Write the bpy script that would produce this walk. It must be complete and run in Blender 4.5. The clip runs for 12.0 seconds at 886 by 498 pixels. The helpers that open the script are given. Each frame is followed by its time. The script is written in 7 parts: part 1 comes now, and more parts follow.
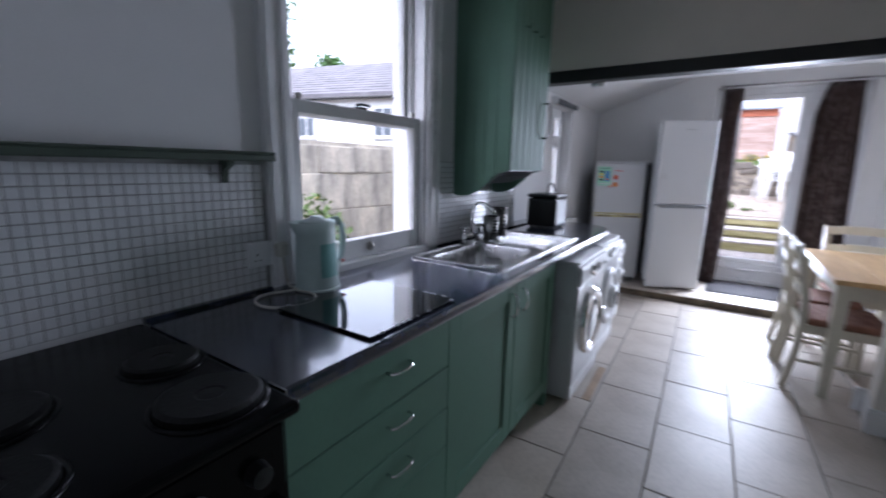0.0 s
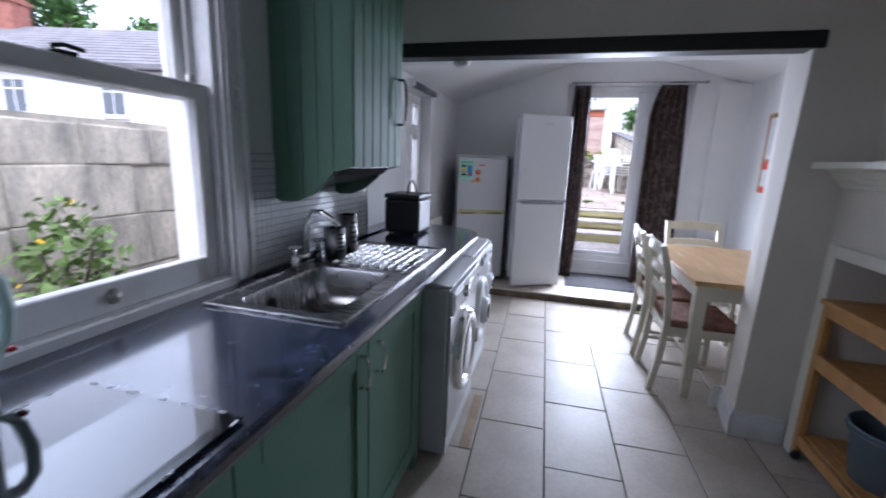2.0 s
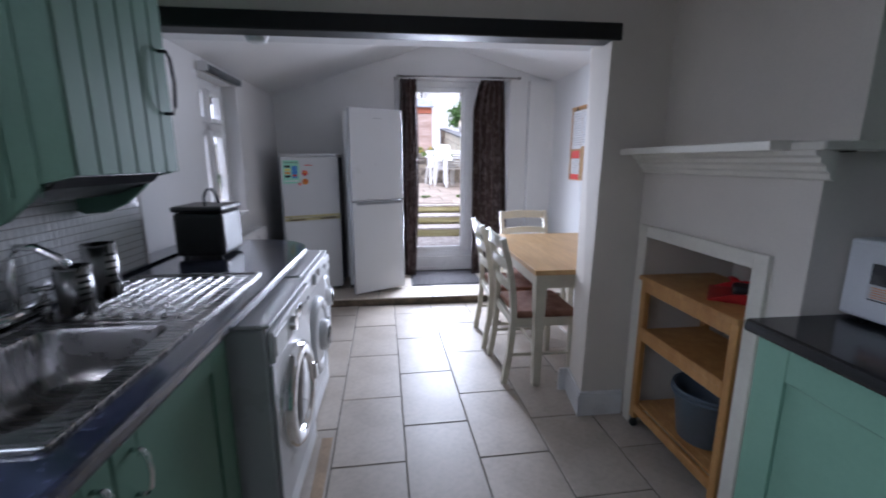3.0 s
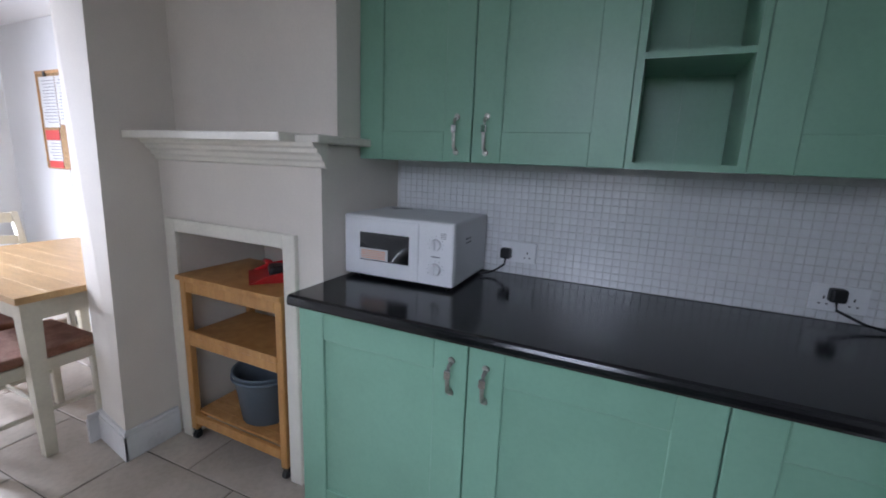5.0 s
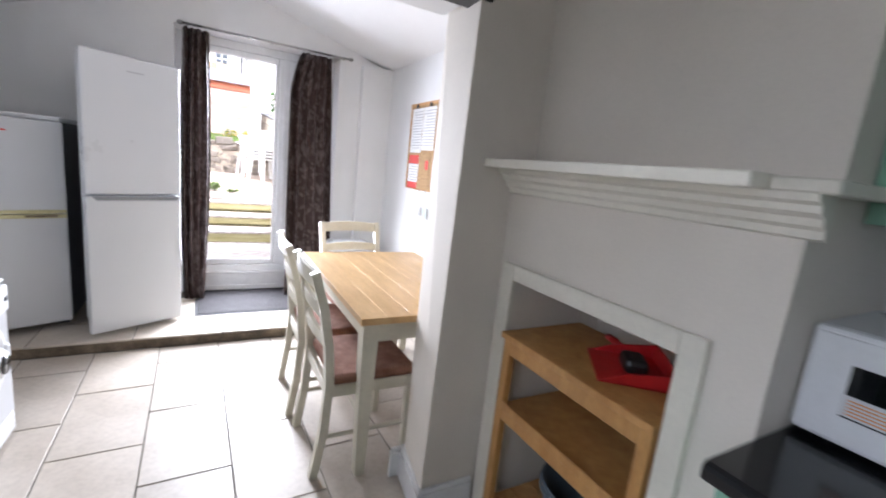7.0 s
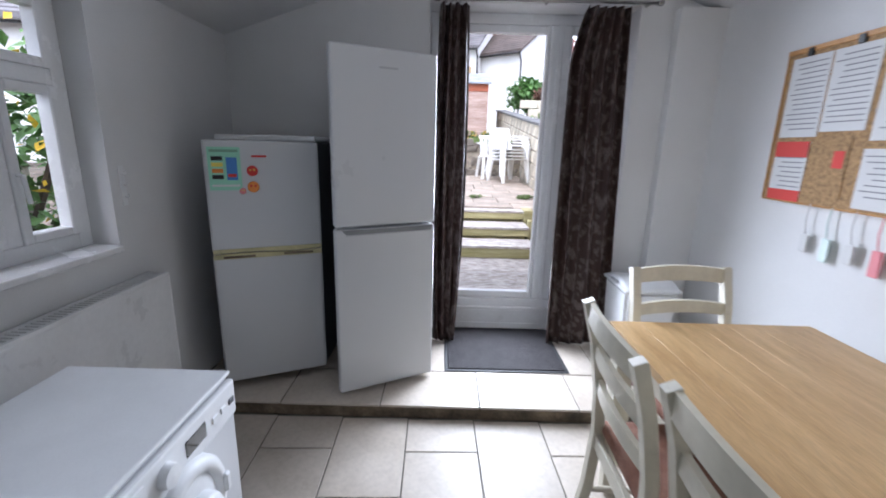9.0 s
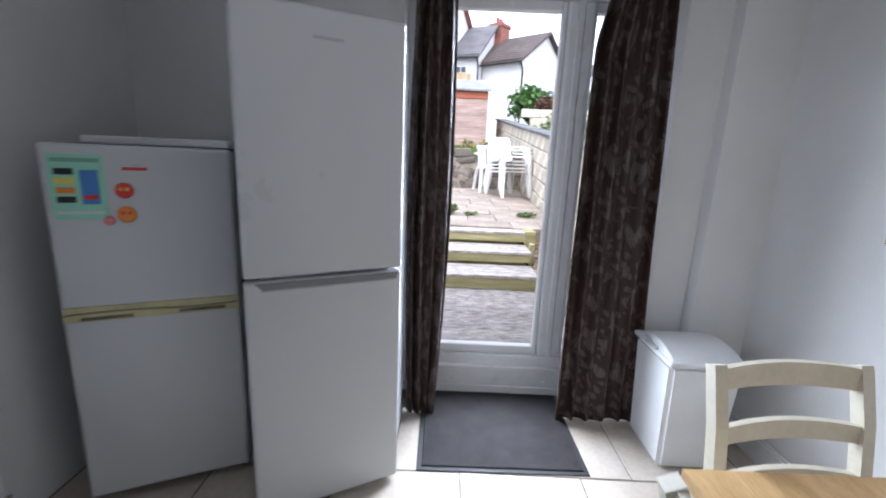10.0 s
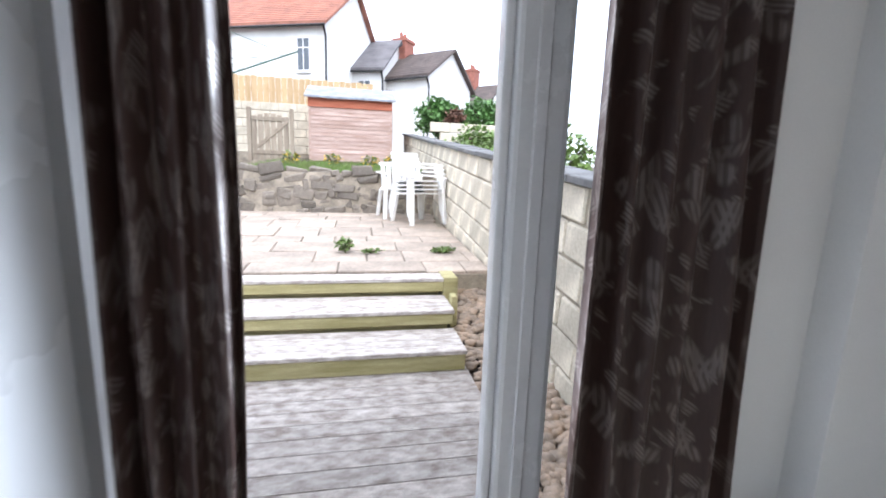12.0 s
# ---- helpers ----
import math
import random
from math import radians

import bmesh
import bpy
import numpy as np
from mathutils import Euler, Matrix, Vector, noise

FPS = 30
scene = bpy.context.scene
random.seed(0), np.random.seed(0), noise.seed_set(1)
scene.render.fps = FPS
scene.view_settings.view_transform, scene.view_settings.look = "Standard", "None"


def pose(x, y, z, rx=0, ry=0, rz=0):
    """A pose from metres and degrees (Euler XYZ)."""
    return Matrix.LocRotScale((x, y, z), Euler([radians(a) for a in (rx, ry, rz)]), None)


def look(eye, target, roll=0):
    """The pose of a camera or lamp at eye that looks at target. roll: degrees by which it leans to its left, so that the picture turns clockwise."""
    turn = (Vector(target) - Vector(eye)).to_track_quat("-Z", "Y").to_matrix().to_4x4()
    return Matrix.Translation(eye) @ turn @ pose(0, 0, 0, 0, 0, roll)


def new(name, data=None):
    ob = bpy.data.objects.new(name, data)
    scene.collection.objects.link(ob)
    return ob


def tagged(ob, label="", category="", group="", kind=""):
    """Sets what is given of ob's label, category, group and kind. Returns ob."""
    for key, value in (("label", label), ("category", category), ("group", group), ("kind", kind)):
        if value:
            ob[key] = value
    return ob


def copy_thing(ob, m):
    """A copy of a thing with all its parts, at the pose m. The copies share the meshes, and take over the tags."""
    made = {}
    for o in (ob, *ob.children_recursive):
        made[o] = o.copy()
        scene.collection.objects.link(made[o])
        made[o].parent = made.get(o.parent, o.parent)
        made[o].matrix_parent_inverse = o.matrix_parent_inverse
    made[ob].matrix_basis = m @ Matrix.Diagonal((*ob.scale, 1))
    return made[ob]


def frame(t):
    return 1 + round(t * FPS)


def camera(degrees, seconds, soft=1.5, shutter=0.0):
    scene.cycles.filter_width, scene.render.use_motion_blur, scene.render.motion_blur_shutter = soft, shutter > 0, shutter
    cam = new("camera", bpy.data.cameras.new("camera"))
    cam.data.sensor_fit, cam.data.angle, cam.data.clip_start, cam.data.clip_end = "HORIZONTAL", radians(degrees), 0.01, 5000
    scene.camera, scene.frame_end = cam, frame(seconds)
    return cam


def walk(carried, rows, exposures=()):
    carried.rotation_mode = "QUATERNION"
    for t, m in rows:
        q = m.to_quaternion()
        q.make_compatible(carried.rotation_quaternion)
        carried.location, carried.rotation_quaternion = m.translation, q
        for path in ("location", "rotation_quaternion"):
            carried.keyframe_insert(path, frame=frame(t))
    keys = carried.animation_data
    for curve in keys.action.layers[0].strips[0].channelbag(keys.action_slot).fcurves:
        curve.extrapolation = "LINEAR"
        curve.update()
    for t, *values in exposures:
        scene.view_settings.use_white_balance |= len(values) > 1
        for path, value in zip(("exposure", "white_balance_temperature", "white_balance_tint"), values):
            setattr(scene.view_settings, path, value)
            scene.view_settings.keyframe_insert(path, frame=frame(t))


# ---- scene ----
cam = camera(92.6, 12.0, soft=1.8, shutter=0.35)
PATH = [
    (0, (0.772, 0.424, 1.358), (-0.303, 2.066, 0.972), 1.2),
    (0.5, (0.702, 0.545, 1.368), (-0.729, 1.885, 0.972), 4.5),
    (1, (0.656, 0.694, 1.367), (-0.676, 2.119, 0.924), 4.3),
    (1.5, (0.596, 0.885, 1.366), (-0.344, 2.598, 0.94), 4.1),
    (2, (0.564, 1.03, 1.38), (0.066, 2.923, 0.969), 2.2),
    (2.5, (0.583, 1.187, 1.37), (0.454, 3.143, 0.97), 0.4),
    (3, (0.591, 1.375, 1.374), (0.801, 3.322, 0.97), 0.0),
    (3.5, (0.611, 1.475, 1.354), (1.423, 3.258, 0.951), 1.2),
    (3.7, (0.586, 1.508, 1.345), (1.695, 3.13, 0.974), 0.4),
    (5.3, (0.637, 1.457, 1.359), (2.427, 2.249, 0.951), 2.8),
    (5.5, (0.622, 1.498, 1.358), (2.365, 2.39, 0.95), 3.5),
    (6, (0.682, 1.657, 1.36), (2.181, 2.908, 0.923), 3.5),
    (6.5, (0.796, 1.855, 1.381), (2.032, 3.38, 0.999), 5.6),
    (7, (0.844, 2.126, 1.378), (1.804, 3.842, 1.013), 6.1),
    (7.5, (0.837, 2.435, 1.404), (1.538, 4.268, 1.016), 4.2),
    (9.3, (0.707, 3.587, 1.414), (0.607, 5.527, 0.939), 1.7),
    (9.5, (0.73, 3.738, 1.404), (0.599, 5.68, 0.944), 1.9),
    (10, (0.81, 4.112, 1.43), (0.805, 6.065, 0.999), 2.5),
    (10.5, (0.853, 4.461, 1.402), (1.104, 6.401, 0.985), -0.1),
    (11, (0.915, 4.81, 1.413), (1.295, 6.734, 1.019), 1.6),
    (11.5, (0.988, 5.109, 1.441), (1.269, 7.053, 1.068), 1.1),
    (12, (1.024, 5.433, 1.457), (1.412, 7.365, 1.119), 1.9),
]
# the exposure follows the clip's own metering: dark near the bright window, lighter at the cupboards
STOPS = [(0.0, 1.2, 5550, 20), (0.9, 1.1, 5500, 20), (1.5, 1.2, 5450, 20), (2.5, 0.95, 5550, 20), (3.5, 1.1, 5600, 20), (5.3, 2.12, 5900, 20), (6.5, 2.3, 6050, 20), (7.0, 2.0, 6050, 18), (7.7, 1.7, 5950, 17), (9.4, 0.85, 5700, 15), (10.5, 0.95, 5750, 14), (11.3, 1.0, 5750, 13), (12.0, 0.95, 5850, 12)]
walk(cam, [(t, look(eye, target, roll)) for t, eye, target, roll in PATH], STOPS)

# ---- light ----
world = bpy.data.worlds.new("overcast_sky")
scene.world = world
world.use_nodes = True
wn = world.node_tree.nodes
sky = wn.new("ShaderNodeTexSky")
sky.sky_type = 'NISHITA'
sky.sun_disc = False
sky.sun_elevation = radians(52)
sky.sun_rotation = radians(200)
sky.air_density = 1.0
sky.dust_density = 4.0
sky.ozone_density = 1.0
soften = wn.new("ShaderNodeMix")
soften.data_type = 'RGBA'
soften.inputs[0].default_value = 0.6
soften.inputs[7].default_value = (13.5, 13.9, 14.5, 1)
world.node_tree.links.new(sky.outputs[0], soften.inputs[6])
world.node_tree.links.new(soften.outputs[2], wn["Background"].inputs[0])
wn["Background"].inputs[1].default_value = 0.15
sun_data = bpy.data.lights.new("sun", 'SUN')
sun_data.energy = 1.5
sun_data.angle = radians(90)
sun_data.color = (1.0, 0.96, 0.9)
sun_ob = new("sun", sun_data)
sun_ob.matrix_basis = look((0, 0, 20), (0.0, 5.0, 6.0))

# daylight entering by the three openings
def window_light(name, at, target, w, h, power, colour, spread):
    data = bpy.data.lights.new(name, 'AREA')
    data.shape, data.size, data.size_y = 'RECTANGLE', w, h
    data.energy, data.color, data.spread = power, colour, radians(spread)
    new(name, data).matrix_basis = look(at, target)


for z in (1.20, 1.46, 1.80, 2.06):
    window_light("sash_daylight", (-0.40, 1.84, z), (2.3, 1.84, z - 1.7), 0.76, 0.22, 0.22, (0.80, 0.91, 1.0), 75)
window_light("casement_daylight", (-0.50, 4.79, 1.46), (2.3, 4.79, 0.3), 0.60, 0.8, 0.35, (0.88, 0.95, 1.0), 150)
for z in (0.62, 1.24, 1.86):
    window_light("garden_door_daylight", (1.09, 6.25, z), (1.16, 3.0, z - 1.2), 0.48, 0.56, 8.8, (0.92, 0.97, 1.0), 142)

# ---- materials ----
def node_mat(name):
    m = bpy.data.materials.new(name)
    m.use_nodes = True
    nt = m.node_tree
    return m, nt, nt.nodes["Principled BSDF"]


def noise_node(nt, coord, scale, detail=4.0, rough=0.55, stretch=None):
    n = nt.nodes.new("ShaderNodeTexNoise")
    n.inputs["Scale"].default_value = scale
    n.inputs["Detail"].default_value = detail
    n.inputs["Roughness"].default_value = rough
    if stretch:
        mp = nt.nodes.new("ShaderNodeMapping")
        mp.inputs["Scale"].default_value = stretch
        nt.links.new(coord, mp.inputs[0])
        coord = mp.outputs[0]
    nt.links.new(coord, n.inputs["Vector"])
    return n.outputs["Fac"]


def ramp(nt, fac, a, b, lo=0.3, hi=0.7):
    r = nt.nodes.new("ShaderNodeValToRGB")
    r.color_ramp.elements[0].position, r.color_ramp.elements[1].position = lo, hi
    r.color_ramp.elements[0].color, r.color_ramp.elements[1].color = (*a, 1), (*b, 1)
    nt.links.new(fac, r.inputs[0])
    return r.outputs[0]


def mix(nt, fac, a, b, mode='MIX'):
    n = nt.nodes.new("ShaderNodeMix")
    n.data_type, n.blend_type = 'RGBA', mode
    for value, slot in ((fac, 0), (a, 6), (b, 7)):
        if isinstance(value, (int, float)):
            n.inputs[slot].default_value = value
        elif isinstance(value, tuple):
            n.inputs[slot].default_value = (*value, 1)
        else:
            nt.links.new(value, n.inputs[slot])
    return n.outputs[2]


def bumped(nt, bsdf, fac, strength, distance=0.01):
    b = nt.nodes.new("ShaderNodeBump")
    b.inputs["Strength"].default_value = strength
    b.inputs["Distance"].default_value = distance
    nt.links.new(fac, b.inputs["Height"])
    nt.links.new(b.outputs[0], bsdf.inputs["Normal"])


def scaled(c, k):
    return tuple(min(1.0, v * k) for v in c)


def pbr(name, col, rough=0.5, metal=0.0, var=0.12, scale=3.0, fine=90.0, bump=0.08, col2=None, stretch=None,
        random=0.0, coat=0.0, rvar=0.12, depth=0.004, spec=0.5):
    """A surface with broad stains, fine grain and a little relief."""
    m, nt, b = node_mat(name)
    tc = nt.nodes.new("ShaderNodeTexCoord").outputs["Object"]
    broad = noise_node(nt, tc, scale, 5, 0.6, stretch)
    grain = noise_node(nt, tc, fine, 3, 0.6, stretch)
    other = col2 or scaled(col, 1 - 2 * var)
    c = ramp(nt, broad, other, scaled(col, 1 + var * 0.5))
    g = ramp(nt, grain, (1 - var,) * 3, (1, 1, 1), 0.25, 0.6)
    c = mix(nt, 1.0, c, g, 'MULTIPLY')
    if random:
        info = nt.nodes.new("ShaderNodeObjectInfo").outputs["Random"]
        c = mix(nt, 1.0, c, ramp(nt, info, (1 - random,) * 3, (1, 1, 1), 0, 1), 'MULTIPLY')
    nt.links.new(c, b.inputs["Base Color"])
    rr = nt.nodes.new("ShaderNodeMapRange")
    rr.inputs[3].default_value, rr.inputs[4].default_value = max(0.03, rough - rvar), min(1, rough + rvar)
    nt.links.new(broad, rr.inputs[0])
    nt.links.new(rr.outputs[0], b.inputs["Roughness"])
    b.inputs["Metallic"].default_value = metal
    b.inputs["Coat Weight"].default_value = coat
    b.inputs["Specular IOR Level"].default_value = spec
    if bump:
        bumped(nt, b, grain, bump, depth)
    return m


def wood(name, a, b_, rough=0.45, axis=(1, 12, 12), scale=3.0, random=0.0, bump=0.08):
    m, nt, b = node_mat(name)
    tc = nt.nodes.new("ShaderNodeTexCoord").outputs["Object"]
    if random:
        info = nt.nodes.new("ShaderNodeObjectInfo").outputs["Random"]
        add = nt.nodes.new("ShaderNodeVectorMath")
        nt.links.new(tc, add.inputs[0])
        mul = nt.nodes.new("ShaderNodeMath")
        mul.operation = 'MULTIPLY'
        mul.inputs[1].default_value = 37.0
        nt.links.new(info, mul.inputs[0])
        nt.links.new(mul.outputs[0], add.inputs[1])
        tc = add.outputs[0]
    broad = noise_node(nt, tc, scale, 6, 0.65, axis)
    fine = noise_node(nt, tc, scale * 14, 3, 0.6, axis)
    c = ramp(nt, broad, a, b_, 0.32, 0.68)
    c = mix(nt, 1.0, c, ramp(nt, fine, (0.8,) * 3, (1, 1, 1), 0.3, 0.6), 'MULTIPLY')
    if random:
        c = mix(nt, 1.0, c, ramp(nt, info, (1 - random,) * 3, (1, 1, 1), 0, 1), 'MULTIPLY')
    nt.links.new(c, b.inputs["Base Color"])
    b.inputs["Roughness"].default_value = rough
    bumped(nt, b, fine, bump, 0.003)
    return m


WALL = pbr("wall_emulsion", (0.72, 0.72, 0.72), 0.75, var=0.04, scale=1.3, fine=160, bump=0.10)
WALL_WARM = pbr("warm_white_emulsion", (0.76, 0.705, 0.63), 0.75, var=0.05, scale=1.6, fine=140, bump=0.12)
WALL_CREAM = pbr("gloss_cream_paint", (0.78, 0.745, 0.65), 0.4, var=0.06, scale=4, fine=60, bump=0.04)
CEIL = pbr("ceiling_paint", (0.74, 0.74, 0.74), 0.8, var=0.03, scale=1.2, fine=120, bump=0.06)
TRIM = pbr("white_gloss_woodwork", (0.80, 0.80, 0.80), 0.3, var=0.05, scale=5, fine=50, bump=0.05)
UPVC = pbr("white_upvc", (0.82, 0.83, 0.84), 0.25, var=0.03, scale=5, fine=80, bump=0.01)
BEAM = pbr("black_painted_steel", (0.012, 0.012, 0.012), 0.5, var=0.25, scale=9, fine=70, bump=0.15)
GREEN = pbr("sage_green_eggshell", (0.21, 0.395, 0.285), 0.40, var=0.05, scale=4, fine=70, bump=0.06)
# green darkened and greyed: the shade on the west side is in the colour
GREEN_SHADED = pbr("shaded_green_eggshell", (0.125, 0.235, 0.17), 0.58, var=0.06, scale=4, fine=70, bump=0.06, spec=0.3)
WHITE_METAL = pbr("white_enamel", (0.55, 0.56, 0.575), 0.30, var=0.012, scale=1.2, fine=220, bump=0.03, coat=0.2)
WHITE_PLASTIC = pbr("white_plastic", (0.78, 0.79, 0.80), 0.4, var=0.04, scale=5, fine=140, bump=0.03)
CREAM_PLASTIC = pbr("cream_plastic", (0.62, 0.60, 0.54), 0.4, var=0.05, scale=6, fine=90, bump=0.03)
GARDEN_PLASTIC = pbr("weathered_white_plastic", (0.78, 0.78, 0.76), 0.5, var=0.08, scale=5, fine=60, bump=0.05)
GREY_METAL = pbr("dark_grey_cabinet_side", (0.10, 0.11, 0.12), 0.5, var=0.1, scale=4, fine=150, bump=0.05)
YELLOWED = pbr("yellowed_plastic_trim", (0.55, 0.50, 0.28), 0.45, var=0.12, scale=9, fine=60)
STEEL = pbr("brushed_steel", (0.38, 0.375, 0.37), 0.27, 1.0, var=0.06, scale=5, fine=90, bump=0.02, stretch=(1, 14, 1))
CHROME = pbr("chrome", (0.8, 0.8, 0.8), 0.08, 1.0, var=0.03, scale=6, fine=60, bump=0.0, rvar=0.03)
PEWTER = pbr("worn_pewter_handle", (0.55, 0.54, 0.50), 0.35, 1.0, var=0.2, scale=25, fine=120, bump=0.15)
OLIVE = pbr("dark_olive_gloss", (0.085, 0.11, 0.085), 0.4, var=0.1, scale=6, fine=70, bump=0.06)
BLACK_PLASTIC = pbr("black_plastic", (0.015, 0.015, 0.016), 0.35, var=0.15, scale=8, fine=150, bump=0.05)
BLACK_GLOSS = pbr("black_enamel", (0.003, 0.003, 0.0035), 0.2, var=0.15, scale=6, fine=120, bump=0.03, spec=0.15)
BLACK_IRON = pbr("cast_iron_hotplate", (0.007, 0.007, 0.007), 0.45, var=0.25, scale=12, fine=120, bump=0.2, spec=0.25)
DARK_GLASS = pbr("dark_tinted_glass", (0.006, 0.007, 0.008), 0.06, var=0.05, bump=0.0, rvar=0.03, coat=0.5)
RUBBER = pbr("grey_rubber", (0.10, 0.10, 0.10), 0.6, var=0.1)
OAK_TOP = wood("oiled_oak_top", (0.50, 0.30, 0.12), (0.68, 0.45, 0.21), 0.38, (9, 1, 9), 2.2)
PINE = wood("varnished_pine", (0.44, 0.205, 0.055), (0.60, 0.325, 0.11), 0.42, (6, 6, 1), 3.0)
CREAM_WOOD = pbr("cream_painted_wood", (0.66, 0.62, 0.50), 0.42, var=0.07, scale=6, fine=60, bump=0.06)
CUSHION = pbr("brown_suede_seat", (0.16, 0.06, 0.035), 0.85, var=0.35, scale=14, fine=120, bump=0.3, col2=(0.33, 0.17, 0.11))
MAT_PILE = pbr("charcoal_doormat_pile", (0.030, 0.026, 0.028), 0.95, var=0.30, scale=9, fine=420, bump=0.8, depth=0.006)
RUBBER_EDGE = pbr("black_rubber_edge", (0.02, 0.02, 0.022), 0.7, var=0.1)
PAPER = pbr("paper_sheet", (0.66, 0.66, 0.66), 0.8, var=0.03, scale=6, fine=80, bump=0.03)
PAPER_RED = pbr("red_print", (0.62, 0.05, 0.04), 0.7, var=0.05)
PAPER_BLUE = pbr("blue_print", (0.07, 0.22, 0.55), 0.6, var=0.05)
PAPER_GREEN = pbr("mint_print", (0.32, 0.66, 0.50), 0.6, var=0.05)
PAPER_ORANGE = pbr("orange_print", (0.75, 0.26, 0.05), 0.6, var=0.05)
PAPER_YELLOW = pbr("yellow_print", (0.75, 0.62, 0.12), 0.6, var=0.05)
PAPER_PINK = pbr("pink_print", (0.75, 0.25, 0.28), 0.6, var=0.05)
INK = pbr("grey_ink", (0.25, 0.25, 0.27), 0.7, var=0.05)
BLACK_INK = pbr("black_ink", (0.02, 0.02, 0.02), 0.7, var=0.05)
CORK = pbr("cork_sheet", (0.50, 0.31, 0.15), 0.9, var=0.3, scale=60, fine=220, bump=0.3)
BUCKET = pbr("slate_blue_plastic", (0.115, 0.15, 0.185), 0.5, var=0.08, scale=6, fine=90)
RED_CLOTH = pbr("red_plastic", (0.55, 0.02, 0.02), 0.35, var=0.12, scale=9)
KETTLE = pbr("pale_aqua_plastic", (0.56, 0.68, 0.66), 0.32, var=0.05, scale=5)
KETTLE_PRINT = pbr("teal_level_print", (0.25, 0.52, 0.50), 0.35, var=0.1, scale=9)
PALE_GROUT = pbr("pale_tile_grout", (0.66, 0.66, 0.65), 0.8, var=0.1, scale=9, fine=150, bump=0.2)
GROUT = pbr("tile_grout", (0.42, 0.42, 0.41), 0.9, var=0.2, scale=9, fine=150, bump=0.2)
FLOOR_GROUT = pbr("floor_grout", (0.20, 0.18, 0.15), 0.9, var=0.35, scale=5, fine=150, bump=0.2)
MOSAIC = pbr("glazed_white_mosaic", (0.76, 0.77, 0.78), 0.14, var=0.03, scale=20, fine=30, bump=0.05, random=0.08, rvar=0.05)
STONE_TILE = pbr("travertine_tile", (0.56, 0.50, 0.43), 0.46, var=0.14, scale=3.2, fine=38, bump=0.10,
                 col2=(0.44, 0.38, 0.31), random=0.16, rvar=0.10)
CUT_TILE = pbr("bare_tan_tile_strip", (0.42, 0.30, 0.19), 0.7, var=0.2, scale=6, fine=50, bump=0.2)
STEP_EDGE = pbr("worn_step_edge", (0.20, 0.15, 0.10), 0.8, var=0.4, scale=7, fine=60, bump=0.4)
DECK = wood("weathered_decking", (0.27, 0.225, 0.195), (0.68, 0.64, 0.60), 0.8, (3.0, 6, 6), 3.6, random=0.2, bump=0.25)
SLEEPER = wood("pale_green_treated_timber", (0.30, 0.27, 0.11), (0.50, 0.45, 0.24), 0.75, (1, 9, 9), 2.5, random=0.12, bump=0.25)
YARD_STONE = pbr("stained_yard_stone", (0.70, 0.62, 0.49), 0.92, var=0.35, scale=2.2, fine=38, bump=0.6, col2=(0.26, 0.24, 0.21), random=0.28, stretch=(2.2, 2.2, 0.7), depth=0.014)
BLOCK = pbr("buff_concrete_block", (0.78, 0.71, 0.57), 0.9, var=0.22, scale=2.4, fine=45, bump=0.4, col2=(0.42, 0.38, 0.30), random=0.2, depth=0.01)
COPING = pbr("grey_slate_coping", (0.20, 0.20, 0.20), 0.85, var=0.25, scale=4, fine=50, bump=0.4, random=0.25)
RUBBLE = pbr("rubble_stone", (0.34, 0.295, 0.24), 0.9, var=0.3, scale=4, fine=40, bump=0.5, col2=(0.15, 0.13, 0.11), random=0.45, depth=0.012)
MORTAR = pbr("lime_mortar", (0.38, 0.33, 0.26), 0.95, var=0.25, scale=6, fine=60, bump=0.4)
PAVING = pbr("sandstone_paving", (0.46, 0.38, 0.31), 0.85, var=0.22, scale=2.5, fine=40, bump=0.3, col2=(0.28, 0.24, 0.20), random=0.25)
SOIL = pbr("soil_and_gravel", (0.16, 0.13, 0.10), 0.95, var=0.4, scale=3, fine=30, bump=0.6, depth=0.02)
PEBBLE = pbr("river_pebbles", (0.38, 0.28, 0.20), 0.75, var=0.3, scale=8, fine=60, col2=(0.20, 0.17, 0.14), bump=0.15)
GRASS = pbr("lawn_blades", (0.10, 0.20, 0.035), 0.7, var=0.35, scale=2, fine=40, bump=0.0, col2=(0.14, 0.16, 0.04))
LEAF = pbr("shrub_leaf", (0.12, 0.25, 0.06), 0.55, var=0.4, scale=3, fine=25, bump=0.1, col2=(0.05, 0.115, 0.03))
LEAF_PALE = pbr("pale_leaf", (0.15, 0.24, 0.05), 0.55, var=0.3, scale=4, fine=25, bump=0.1)
LEAF_RED = pbr("russet_leaf", (0.22, 0.11, 0.07), 0.6, var=0.3, scale=4, fine=25, bump=0.1)
PETAL = pbr("yellow_petal", (0.80, 0.52, 0.03), 0.6, var=0.15, scale=8)
BARK = pbr("bark", (0.12, 0.09, 0.07), 0.9, var=0.3, scale=8, fine=50, bump=0.5)
SHED = wood("shed_cladding", (0.36, 0.23, 0.18), (0.60, 0.46, 0.40), 0.8, (1, 8, 8), 2.0, random=0.2, bump=0.2)
SHED_TOP = wood("shed_fascia", (0.36, 0.09, 0.04), (0.46, 0.15, 0.08), 0.7, (1, 8, 8), 2.0)
FELT = pbr("grey_roofing_felt", (0.30, 0.31, 0.34), 0.9, var=0.2, scale=5, fine=80, bump=0.3)
FENCE = wood("larch_fence", (0.46, 0.31, 0.15), (0.64, 0.47, 0.27), 0.8, (8, 8, 1), 2.0, random=0.2)
GATE = wood("weathered_gate", (0.24, 0.19, 0.14), (0.42, 0.36, 0.28), 0.85, (8, 8, 1), 2.0, random=0.2)
